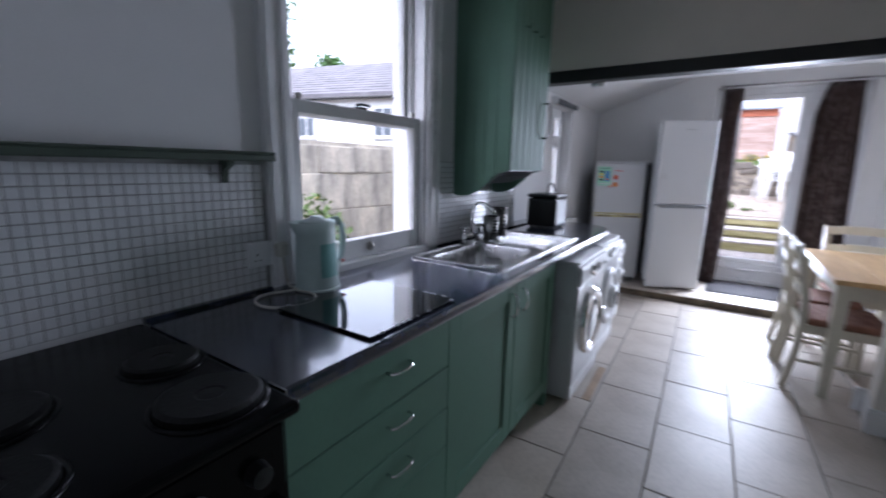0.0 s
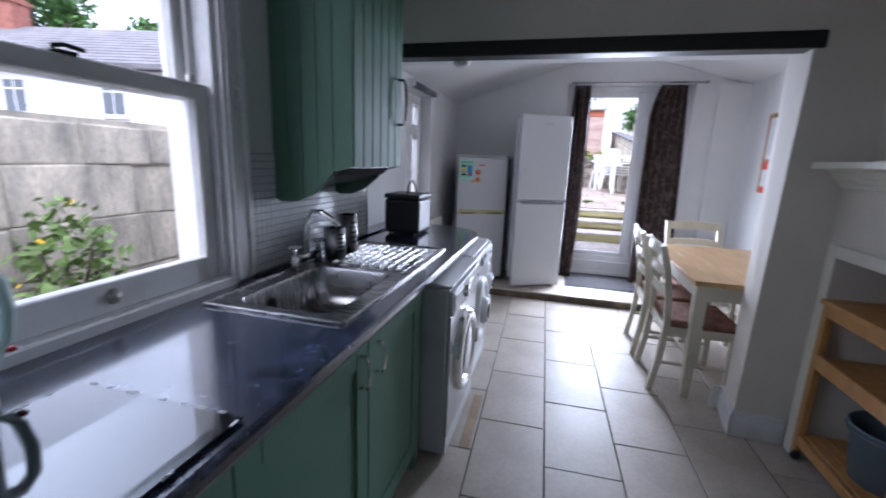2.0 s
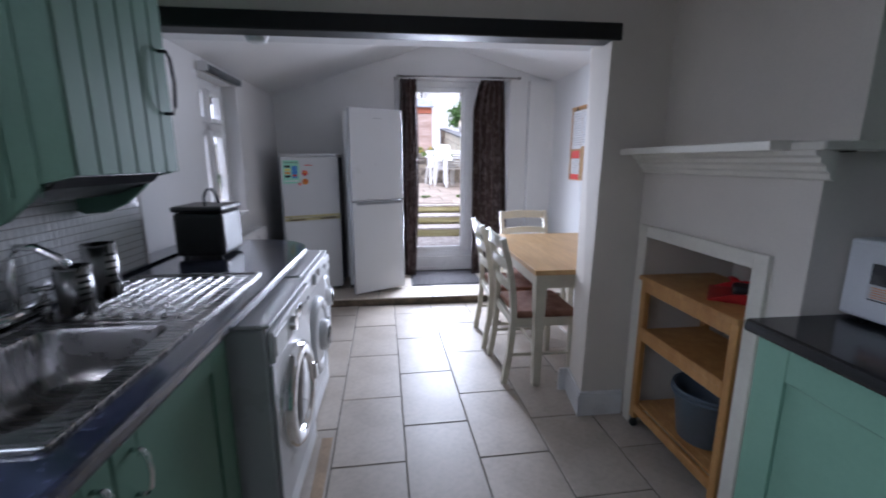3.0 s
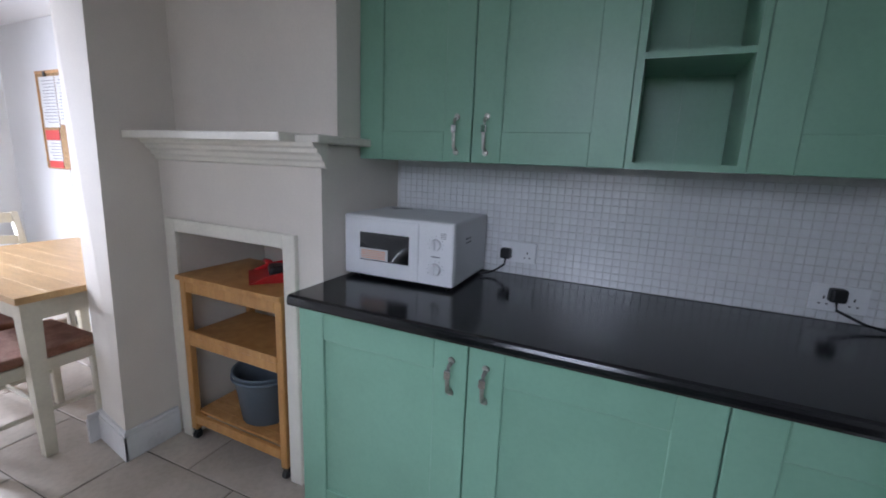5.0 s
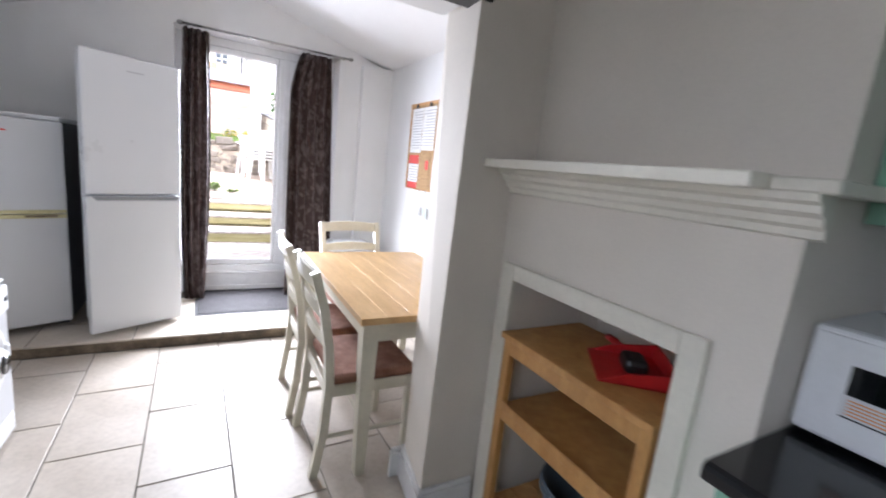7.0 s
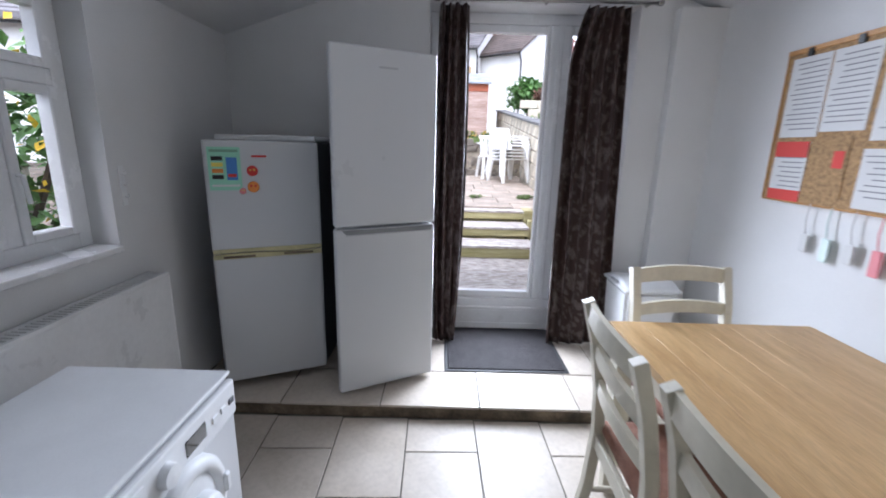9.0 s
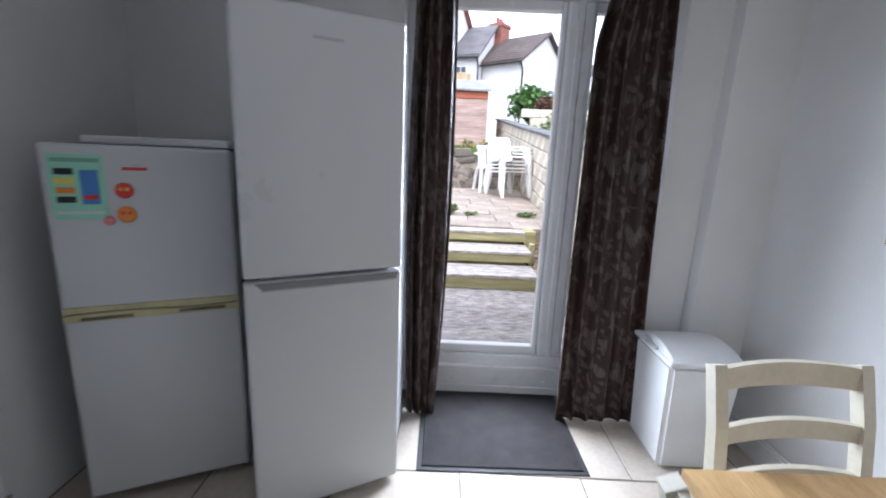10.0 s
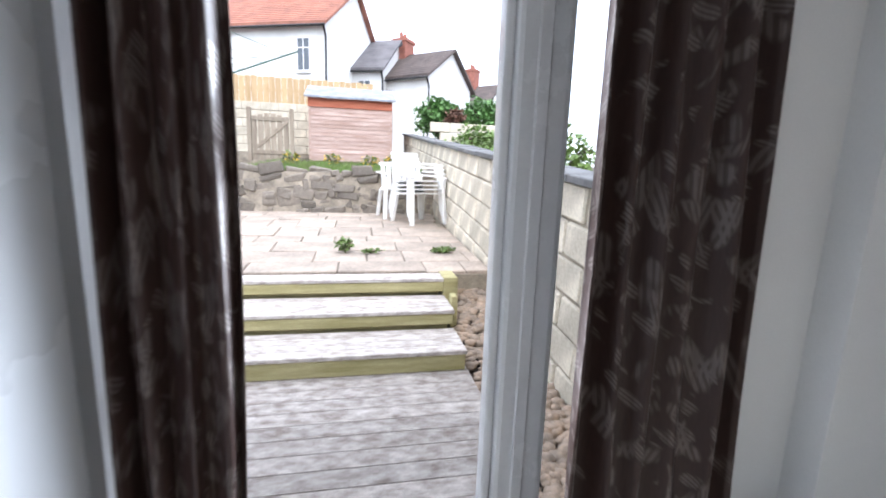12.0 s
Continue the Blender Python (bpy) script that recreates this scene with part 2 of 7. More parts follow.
RENDER = pbr("white_house_render", (0.78, 0.78, 0.76), 0.85, var=0.06, scale=0.8, fine=20, bump=0.2)
RENDER_CREAM = pbr("cream_house_render", (0.66, 0.62, 0.50), 0.85, var=0.08, scale=0.8, fine=20, bump=0.2)
ROOF = pbr("brown_roof_tiles", (0.13, 0.10, 0.09), 0.8, var=0.25, scale=1.5, fine=14, bump=0.5, random=0.2)
ROOF_RED = pbr("red_clay_roof", (0.36, 0.15, 0.10), 0.8, var=0.2, scale=1.5, fine=14, bump=0.5, random=0.2)
ROOF_SLATE = pbr("grey_slate_roof", (0.20, 0.19, 0.20), 0.8, var=0.2, scale=1.5, fine=14, bump=0.5, random=0.2)
CHIMNEY_BRICK = pbr("red_chimney_brick", (0.36, 0.14, 0.10), 0.85, var=0.2, scale=5, fine=30, bump=0.4)
HOUSE_GLASS = pbr("dark_window_glass", (0.10, 0.12, 0.14), 0.1, var=0.1, bump=0.0)
WIRE = pbr("green_line_steel", (0.05, 0.12, 0.09), 0.5, var=0.1)


def worktop_mat(name, dark, light, rough, amount, coat):
    """Laminate with cloudy veins and faint scuffs."""
    m, nt, b = node_mat(name)
    tc = nt.nodes.new("ShaderNodeTexCoord").outputs["Object"]
    n1 = noise_node(nt, tc, 9, 8, 0.7)
    n2 = noise_node(nt, tc, 26, 6, 0.75)
    c = ramp(nt, n1, dark, light, 0.42, 0.78)
    c = mix(nt, ramp(nt, n2, (0, 0, 0), (amount,) * 3, 0.58, 0.72), c, scaled(light, 2.0))
    nt.links.new(c, b.inputs["Base Color"])
    scuff = noise_node(nt, tc, 5, 7, 0.7)
    rr = nt.nodes.new("ShaderNodeMapRange")
    rr.inputs[3].default_value, rr.inputs[4].default_value = rough - 0.06, rough + 0.10
    nt.links.new(scuff, rr.inputs[0])
    nt.links.new(rr.outputs[0], b.inputs["Roughness"])
    b.inputs["Coat Weight"].default_value = coat
    b.inputs["Coat Roughness"].default_value = 0.10
    bumped(nt, b, noise_node(nt, tc, 160, 2), 0.04, 0.002)
    return m


TOP_BLUE = worktop_mat("blue_black_marbled_laminate", (0.008, 0.010, 0.019), (0.07, 0.082, 0.14), 0.20, 0.85, 0.9)
TOP_BLACK = worktop_mat("black_gloss_laminate", (0.006, 0.006, 0.007), (0.016, 0.016, 0.018), 0.14, 0.15, 0.0)


def curtain_mat():
    """Brown satin with a silver damask of veined leaf sprays."""
    m, nt, b = node_mat("brown_damask_satin")
    uv = nt.nodes.new("ShaderNodeUVMap").outputs[0]
    fac = None
    for turn, sx, sy, ox in ((26, 12, 5.0, 0.0), (-26, 12, 5.0, 0.03), (4, 10, 4.2, 0.11), (66, 20, 8, 0.21)):
        mp = nt.nodes.new("ShaderNodeMapping")
        mp.vector_type = 'TEXTURE'
        mp.inputs["Location"].default_value = (ox, ox * 1.7, 0)
        mp.inputs["Rotation"].default_value = (0, 0, radians(turn))
        mp.inputs["Scale"].default_value = (1 / sx, 1 / sy, 1)
        nt.links.new(uv, mp.inputs[0])
        v = nt.nodes.new("ShaderNodeTexVoronoi")
        v.inputs["Scale"].default_value = 1.0
        v.inputs["Randomness"].default_value = 0.45
        v.voronoi_dimensions = '2D'
        nt.links.new(mp.outputs[0], v.inputs["Vector"])
        leaf = ramp(nt, v.outputs["Distance"], (1, 1, 1), (0, 0, 0), 0.30, 0.36)
        vein = nt.nodes.new("ShaderNodeTexWave")
        vein.inputs["Scale"].default_value = 1.6
        vein.inputs["Distortion"].default_value = 2.0
        nt.links.new(mp.outputs[0], vein.inputs["Vector"])
        lit = mix(nt, 1.0, leaf, ramp(nt, vein.outputs["Fac"], (0.35,) * 3, (1, 1, 1), 0.30, 0.55), 'MULTIPLY')
        keep = ramp(nt, noise_node(nt, uv, 7.0 + sx * 0.2, 1), (0, 0, 0), (1, 1, 1), 0.52, 0.58)
        lit = mix(nt, 1.0, lit, keep, 'MULTIPLY')
        fac = lit if fac is None else mix(nt, 1.0, fac, lit, 'LIGHTEN')
    weave = ramp(nt, noise_node(nt, uv, 150, 2, 0.5, (1, 0.15, 1)), (0.75,) * 3, (1, 1, 1))
    c = mix(nt, fac, (0.040, 0.0205, 0.0165), (0.125, 0.10, 0.09))
    nt.links.new(mix(nt, 1.0, c, weave, 'MULTIPLY'), b.inputs["Base Color"])
    rr = nt.nodes.new("ShaderNodeMapRange")
    rr.inputs[3].default_value, rr.inputs[4].default_value = 0.55, 0.36
    nt.links.new(fac, rr.inputs[0])
    nt.links.new(rr.outputs[0], b.inputs["Roughness"])
    b.inputs["Specular IOR Level"].default_value = 0.35
    bumped(nt, b, noise_node(nt, uv, 9, 3), 0.25, 0.02)
    return m


CURTAIN = curtain_mat()


def glass_mat():
    m, nt, b = node_mat("clear_glass")
    b.inputs["Base Color"].default_value = (1, 1, 1, 1)
    b.inputs["Transmission Weight"].default_value = 1.0
    b.inputs["Roughness"].default_value = 0.0
    b.inputs["IOR"].default_value = 1.02
    return m


GLASS = glass_mat()


# ---- builders ----
def thing(name, at=(0, 0, 0), rz=0.0, label="", category="", group="", kind=""):
    """An empty at the base of a thing, which carries its parts."""
    ob = new(name)
    ob.empty_display_size = 0.1
    ob.matrix_basis = pose(*at, 0, 0, rz)
    return tagged(ob, label, category, group, kind)


def link(name, bm, material, parent=None, label="", smooth=False):
    """One mesh object; its coordinates are the parent's own (or the world's, with none)."""
    me = bpy.data.meshes.new(name)
    bmesh.ops.recalc_face_normals(bm, faces=bm.faces)
    bm.to_mesh(me)
    bm.free()
    me.materials.append(material)
    if smooth:
        me.polygons.foreach_set("use_smooth", [True] * len(me.polygons))
    ob = new(name, me)
    ob.parent = parent
    if label:
        ob["label"] = label
    return ob


def part(name, bm, material, parent, label="", smooth=False):
    return link(name, bm, material, parent, label, smooth)


def fixed(name, bm, material, label="", category="", group="", kind="structure", smooth=False):
    return tagged(link(name, bm, material, None, "", smooth), label, category, group, kind)


def box(bm, x0, x1, y0, y1, z0, z1, bevel=0.0, seg=1):
    """A box, its edges rounded by bevel."""
    t = bmesh.new()
    vs = [t.verts.new((x, y, z)) for x in (x0, x1) for y in (y0, y1) for z in (z0, z1)]
    for f in ((0, 1, 3, 2), (4, 6, 7, 5), (0, 4, 5, 1), (2, 3, 7, 6), (0, 2, 6, 4), (1, 5, 7, 3)):
        t.faces.new([vs[i] for i in f])
    if bevel:
        bmesh.ops.bevel(t, geom=t.edges[:], offset=bevel, segments=seg, affect='EDGES', profile=0.5)
    join(bm, t)
    return bm


def join(bm, other, m=None):
    if m is not None:
        other.transform(m)
    me = bpy.data.meshes.new("tmp")
    other.to_mesh(me)
    other.free()
    bm.from_mesh(me)
    bpy.data.meshes.remove(me)
    return bm


def B(*a, bevel=0.0, seg=1):
    return box(bmesh.new(), *a, bevel=bevel, seg=seg)


def prism(bm, pts, axis, a, b):
    """A polygon drawn out along an axis ('x': pts are y, z; 'y': x, z; 'z': x, y) from a to b."""
    def at(p, v):
        return {'x': (v, p[0], p[1]), 'y': (p[0], v, p[1]), 'z': (p[0], p[1], v)}[axis]
    lo = [bm.verts.new(at(p, a)) for p in pts]
    hi = [bm.verts.new(at(p, b)) for p in pts]
    bm.faces.new(lo)
    bm.faces.new(hi[::-1])
    n = len(pts)
    for i in range(n):
        bm.faces.new((lo[i], lo[(i + 1) % n], hi[(i + 1) % n], hi[i]))
    return bm


def lathe(bm, profile, at=(0, 0, 0), n=24, m=None):
    """Turns (radius, height) pairs round z."""
    t = bmesh.new()
    rings = []
    for r, z in profile:
        if r < 1e-5:
            rings.append([t.verts.new((0, 0, z))])
        else:
            rings.append([t.verts.new((r * math.cos(2 * math.pi * i / n), r * math.sin(2 * math.pi * i / n), z)) for i in range(n)])
    for p, q in zip(rings, rings[1:]):
        for i in range(n):
            j = (i + 1) % n
            if len(p) == 1 and len(q) > 1:
                t.faces.new((p[0], q[i], q[j]))
            elif len(q) == 1 and len(p) > 1:
                t.faces.new((p[i], p[j], q[0]))
            elif len(p) > 1:
                t.faces.new((p[i], p[j], q[j], q[i]))
    t.transform(Matrix.Translation(at) if m is None else m)
    return join(bm, t)


def tube(bm, pts, r, n=8, flat=1.0):
    """A round bar along points; flat squashes it across."""
    pts = [Vector(p) for p in pts]
    rings = []
    for i, p in enumerate(pts):
        d = (pts[min(i + 1, len(pts) - 1)] - pts[max(i - 1, 0)]).normalized()
        up = Vector((0, 0, 1)) if abs(d.z) < 0.9 else Vector((1, 0, 0))
        u = d.cross(up).normalized()
        v = u.cross(d)
        rings.append([bm.verts.new(p + r * (math.cos(a) * u + flat * math.sin(a) * v)) for a in (2 * math.pi * k / n for k in range(n))])
    for p, q in zip(rings, rings[1:]):
        for k in range(n):
            bm.faces.new((p[k], p[(k + 1) % n], q[(k + 1) % n], q[k]))
    bm.faces.new(rings[0])
    bm.faces.new(rings[-1][::-1])
    return bm


def bar(bm, pts, w, d, side=(1, 0, 0)):
    """A rectangular bar along points: w wide along side, d deep across."""
    pts = [Vector(p) for p in pts]
    s = Vector(side).normalized()
    rings = []
    for i, p in enumerate(pts):
        t = (pts[min(i + 1, len(pts) - 1)] - pts[max(i - 1, 0)]).normalized()
        v = t.cross(s).normalized()
        rings.append([bm.verts.new(p + a * w / 2 * s + b * d / 2 * v) for a, b in ((-1, -1), (1, -1), (1, 1), (-1, 1))])
    for p, q in zip(rings, rings[1:]):
        for k in range(4):
            bm.faces.new((p[k], p[(k + 1) % 4], q[(k + 1) % 4], q[k]))
    bm.faces.new(rings[0])
    bm.faces.new(rings[-1][::-1])
    bmesh.ops.bevel(bm, geom=[e for e in bm.edges], offset=min(w, d) * 0.12, segments=1, affect='EDGES') if len(pts) == 2 else None
    return bm


def pieces(parent, name, mesh_bm, material, places):
    """Alike pieces: separate objects that share one mesh, under a parent at the origin."""
    me = bpy.data.meshes.new(name)
    bmesh.ops.recalc_face_normals(mesh_bm, faces=mesh_bm.faces)
    mesh_bm.to_mesh(me)
    mesh_bm.free()
    me.materials.append(material)
    for m in places:
        ob = new(name, me)
        ob.parent = parent
        ob.matrix_basis = m
    return me


def stuff(name, verts, faces, material, parent=None, label="", category="", smooth=False):
    me = bpy.data.meshes.new(name)
    me.from_pydata(verts, [], faces)
    me.materials.append(material)
    if smooth:
        me.polygons.foreach_set("use_smooth", [True] * len(me.polygons))
    ob = new(name, me)
    ob.parent = parent
    return tagged(ob, label, category, "", "stuff")


# ---- the plan ----
XL, XR = -0.55, 2.34          # the two long walls
XLE = -0.68                   # west wall of the extension
Y0, YA, YB, YD = 0.12, 3.40, 3.66, 6.20   # kitchen end, arch wall, its far face, garden wall
YO = 6.62                     # garden wall outside
ZC = 2.45                     # kitchen ceiling
ZU = 0.075                    # raised floor by the garden door
YS = 5.37                     # its step
RX, RZ = 1.04, 2.62           # ridge of the extension ceiling
ZLE, ZRE = 2.10, 2.24         # eaves

# ---- structure ----
def wall_with_hole(name, axis, a, b, u0, u1, z0, z1, holes, material=WALL, label=""):
    """A wall along u, a..b thick, pierced by holes (u0, u1, z0, z1)."""
    bm = bmesh.new()
    us = sorted({u0, u1, *(h[0] for h in holes), *(h[1] for h in holes)})
    for p, q in zip(us, us[1:]):
        cuts = sorted((h[2], h[3]) for h in holes if h[0] <= p and h[1] >= q)
        z = z0
        for c, d in cuts + [(z1, z1)]:
            if c > z:
                box(bm, *((a, b, p, q) if axis == 'x' else (p, q, a, b)), z, c)
            z = d
    bmesh.ops.remove_doubles(bm, verts=bm.verts, dist=0.0005)
    return fixed(name, bm, material, label)


W1 = (1.42, 2.26, 0.93, 2.28)   # sash window: y, y, z, z
W2 = (4.44, 5.125, 0.97, 1.96)   # casement window
GD = (0.585, 1.86, 0.24, 2.26)   # garden door: x, x, z, z
wall_with_hole("wall_west", 'x', XL - 0.17, XL, Y0 - 0.2, YA, 0, ZC, [W1], label="white painted kitchen wall with a sash window")
wall_with_hole("wall_west_extension", 'x', XLE - 0.185, XLE, YA, YO, 0, ZLE + 0.02, [W2], label="white painted dining wall with a casement window")
wall_with_hole("wall_east", 'x', XR, XR + 0.22, Y0 - 0.2, YA, 0, ZC, [], label="white painted kitchen wall behind the cupboards")
wall_with_hole("wall_east_extension", 'x', XR, XR + 0.22, YA, YO, 0, ZRE + 0.02, [], label="white painted dining wall with a notice board")
wall_with_hole("wall_south", 'y', Y0 - 0.2, Y0, XL, XR, 0, ZC, [(0.76, 1.60, 0, 2.03)], label="white painted kitchen end wall with a doorway")
bm = bmesh.new()
prism(bm, [(XLE, 0), (GD[0], 0), (GD[0], 2.46), (XLE, ZLE)], 'y', YD, YO)
prism(bm, [(GD[1], 0), (XR, 0), (XR, ZRE), (GD[1], 2.40)], 'y', YD, YO)
prism(bm, [(GD[0], GD[3]), (GD[1], GD[3]), (GD[1], 2.40), (RX, RZ), (GD[0], 2.46)], 'y', YD, YO)
prism(bm, [(GD[0], -0.1), (GD[1], -0.1), (GD[1], GD[2] - 0.015), (GD[0], GD[2] - 0.015)], 'y', 6.40, YO)
fixed("wall_north", bm, WALL, "white painted gable wall with the garden door")
bm = B(XR - 0.28, XR, YD - 0.08, YD, ZU, ZRE)
fixed("wall_boxing", bm, WALL, "white boxed-in pipe corner beside the garden door")

# the cross wall with its wide opening and black lintel
bm = bmesh.new()
prism(bm, [(XLE, 2.0), (XR, 2.0), (XR, 2.75), (XLE, 2.75)], 'y', YA, YB)
# the pier leans a little and its reveal is out of square
vs = [bm.verts.new(p) for p in ((1.568, YA, 0), (XR, YA, 0), (XR, YA, 2.0), (1.602, YA, 2.0), (1.612, YB, 0), (XR, YB, 0), (XR, YB, 2.0), (1.618, YB, 2.0))]
for q in ((0, 1, 2, 3), (4, 7, 6, 5), (0, 3, 7, 4), (1, 5, 6, 2), (0, 4, 5, 1), (3, 2, 6, 7)):
    bm.faces.new([vs[i] for i in q])
fixed("wall_cross", bm, WALL_WARM, "white painted cross wall with a wide opening")
fixed("lintel_beam", B(XL, 1.645, YA - 0.012, YA + 0.10, 1.925, 2.0, bevel=0.006), BEAM, "black painted steel lintel over the opening")
fixed("lintel_soffit", B(XLE, 1.598, YA + 0.10, YB, 1.94, 2.0), CEIL, "white boarded underside of the opening")
# hall beyond the doorway, plain
bm = bmesh.new()
box(bm, 0.3, 2.0, -1.9, -1.8, 0, 2.45)
box(bm, 0.2, 0.3, -1.9, Y0 - 0.2, 0, 2.45)
box(bm, 2.0, 2.1, -1.9, Y0 - 0.2, 0, 2.45)
fixed("wall_hall", bm, WALL, "plain white hall walls")
fixed("ceiling_hall", B(0.2, 2.1, -1.9, Y0 - 0.2, 2.45, 2.5), CEIL, "plain white hall ceiling")
fixed("floor_hall", B(0.2, 2.1, -1.9, Y0 - 0.2, -0.05, -0.002), FLOOR_GROUT, "dark hall floor")

# ceilings
fixed("ceiling_kitchen", B(XL - 0.26, XR + 0.22, Y0 - 0.2, YA, ZC, ZC + 0.08), CEIL, "flat white painted kitchen ceiling")
bm = bmesh.new()
prism(bm, [(XL - 0.3, ZLE - 0.11), (RX, RZ), (RX, RZ + 0.06), (XL - 0.3, ZLE - 0.05)], 'y', YB, YO)
prism(bm, [(RX, RZ), (XR + 0.25, ZRE - 0.075), (XR + 0.25, ZRE - 0.015), (RX, RZ + 0.06)], 'y', YB, YO)
fixed("ceiling_extension", bm, CEIL, "white painted sloping ceiling meeting at a ridge")
fixed("roof", prism(prism(bmesh.new(), [(XL - 0.5, ZLE - 0.10), (RX, RZ + 0.08), (RX, RZ + 0.14), (XL - 0.5, ZLE - 0.04)], 'y', YB + 0.01, YO + 0.2),
                    [(RX, RZ + 0.08), (XR + 0.4, ZRE - 0.05), (XR + 0.4, ZRE + 0.01), (RX, RZ + 0.14)], 'y', YB + 0.01, YO + 0.2), ROOF_SLATE, "grey slate extension roof")
fixed("ridge_hook", B(RX - 0.045, RX + 0.045, YB + 0.25, YB + 0.60, RZ - 0.055, RZ - 0.012, bevel=0.006), GREY_METAL, "small grey ridge plate on the ceiling")
t = thing("smoke_alarm", (-0.03, YB + 0.06, 1.942), 0, "round white plastic smoke alarm under the opening", "smoke alarm")
t.matrix_basis = pose(-0.03, YA + 0.14, 1.94)
part("base", lathe(bmesh.new(), [(0, 0), (0.052, 0), (0.052, -0.012), (0, -0.012)], n=28), WHITE_PLASTIC, t)
part("cover", lathe(bmesh.new(), [(0.047, -0.012), (0.044, -0.03), (0.03, -0.036), (0, -0.036)], n=28), WHITE_PLASTIC, t, smooth=True)

# floor beds
floor = fixed("floor", B(XLE, XR, Y0 - 0.2, YS, -0.12, -0.004), FLOOR_GROUT, "pale stone tiled kitchen floor")
floor_up = fixed("floor_raised", B(XLE, XR, YS, 6.40, -0.12, ZU - 0.004), FLOOR_GROUT, "raised tiled floor before the garden door")
fixed("step_edge", B(XLE, XR, YS - 0.014, YS - 0.001, 0.0, ZU - 0.012, bevel=0.004), STEP_EDGE, "worn brown edge of the tiled step")

# skirtings
for n, a in (("baseboard_pier_front", (1.552, 1.80, YA - 0.018, YA, 0, 0.12)),
             ("baseboard_dining_east", (XR - 0.018, XR, YB, YS, 0, 0.12)), ("baseboard_raised_east", (XR - 0.018, XR, YS, YD - 0.08, ZU, ZU + 0.11)),
             ("baseboard_west", (XLE, XLE + 0.018, 4.2, YS, 0, 0.12)), ("baseboard_north", (XLE, GD[0], YD - 0.018, YD, ZU, ZU + 0.11)),
             ("baseboard_cross", (1.55, XR - 0.018, YB, YB + 0.018, 0, 0.12))):
    bm = B(*a)
    x0, x1, y0, y1, z0, z1 = a
    box(bm, x0 + 0.004, x1 - 0.004 if x1 - x0 < 0.05 else x1, y0 + (0.004 if y1 - y0 < 0.05 else 0), y1, z1, z1 + 0.02, bevel=0.003)
    fixed(n, bm, TRIM, "white painted skirting board")

foot = [(1.550, YA - 0.018), (1.562, YA - 0.018), (1.640, YB + 0.018), (1.594, YB + 0.018)]
bm = prism(bmesh.new(), foot, 'z', 0, 0.12)
prism(bm, [(x + 0.006, y) for x, y in foot], 'z', 0.12, 0.14)
fixed("baseboard_pier_side", bm, TRIM, "white painted skirting board")

# ---- chimney breast, niche and mantel ----
NY0, NY1, NZ = 2.665, 3.305, 1.025
bm = prism(bmesh.new(), [(2.49, 0), (NY0, 0), (NY0, NZ), (NY1, NZ), (NY1, 0), (YA, 0), (YA, 1.40), (2.49, 1.40)], 'x', 1.82, XR)
fixed("niche_back", B(XR - 0.05, XR, NY0, NY1, 0, NZ), WALL_WARM, "white plastered back of the niche")
fixed("chimney_breast_upper", B(1.91, XR, 2.49, YA, 1.40, ZC), WALL_WARM, "white plastered upper chimney breast above the mantel")
fixed("chimney_breast", bm, WALL_WARM, "white plastered chimney breast with an open niche")
t = thing("niche_trim", (1.81, 2.98, 0), 0, "cream painted wooden frame round the niche", "trim", kind="structure")
t.matrix_basis = Matrix.Identity(4)
for a in ((1.80, 1.822, NY0 - 0.058, NY0 + 0.004, 0, NZ + 0.045), (1.80, 1.822, NY1 - 0.004, NY1 + 0.058, 0, NZ + 0.045), (1.80, 1.822, NY0 + 0.004, NY1 - 0.004, NZ - 0.012, NZ + 0.045)):
    part("frame_board", B(*a, bevel=0.004, seg=2), WALL_CREAM, t)
t = thing("mantel_shelf", (1.75, 2.98, 1.30), 0, "cream painted mantel shelf with stepped moulding", "shelf")
t.matrix_basis = Matrix.Identity(4)
part("board", B(1.68, 1.91, 2.54, 3.395, 1.405, 1.435, bevel=0.004, seg=2), WALL_CREAM, t)
part("return_board", B(1.745, 2.06, 2.435, 2.54, 1.405, 1.432, bevel=0.004), WALL_CREAM, t)
prof = [(1.82, 1.405), (1.745, 1.405), (1.75, 1.392), (1.765, 1.385), (1.768, 1.372), (1.785, 1.362), (1.79, 1.348), (1.802, 1.34), (1.806, 1.325), (1.82, 1.32)]
part("moulding", prism(bmesh.new(), prof, 'y', 2.46, 3.395), WALL_CREAM, t, "stepped cornice moulding")

# ---- sash window ----
t = thing("window_1", kind="structure", label="white painted timber sash window over the worktop", category="window")
y0, y1, z0, z1 = W1
for a in ((XL - 0.003, XL + 0.022, y0 - 0.105, y0, 0.925, z1 + 0.1), (XL - 0.003, XL + 0.022, y1, y1 + 0.115, 0.925, z1 + 0.1), (XL - 0.003, XL + 0.022, y0, y1, z1, z1 + 0.1)):
    bm = B(*a, bevel=0.005, seg=2)
    if a[3] - a[2] < 0.2:
        box(bm, a[1] - 0.002, a[1] + 0.008, a[2] + 0.012, a[2] + 0.035, a[4], a[5], bevel=0.003)
        box(bm, a[1] - 0.002, a[1] + 0.008, a[3] - 0.035, a[3] - 0.012, a[4], a[5], bevel=0.003)
    part("architrave", bm, TRIM, t)
for a in ((XL - 0.20, XL, y0, y0 + 0.02, z0, z1), (XL - 0.20, XL, y1 - 0.02, y1, z0, z1), (XL - 0.20, XL, y0, y1, z1 - 0.02, z1)):
    part("sash_box", B(*a), TRIM, t)
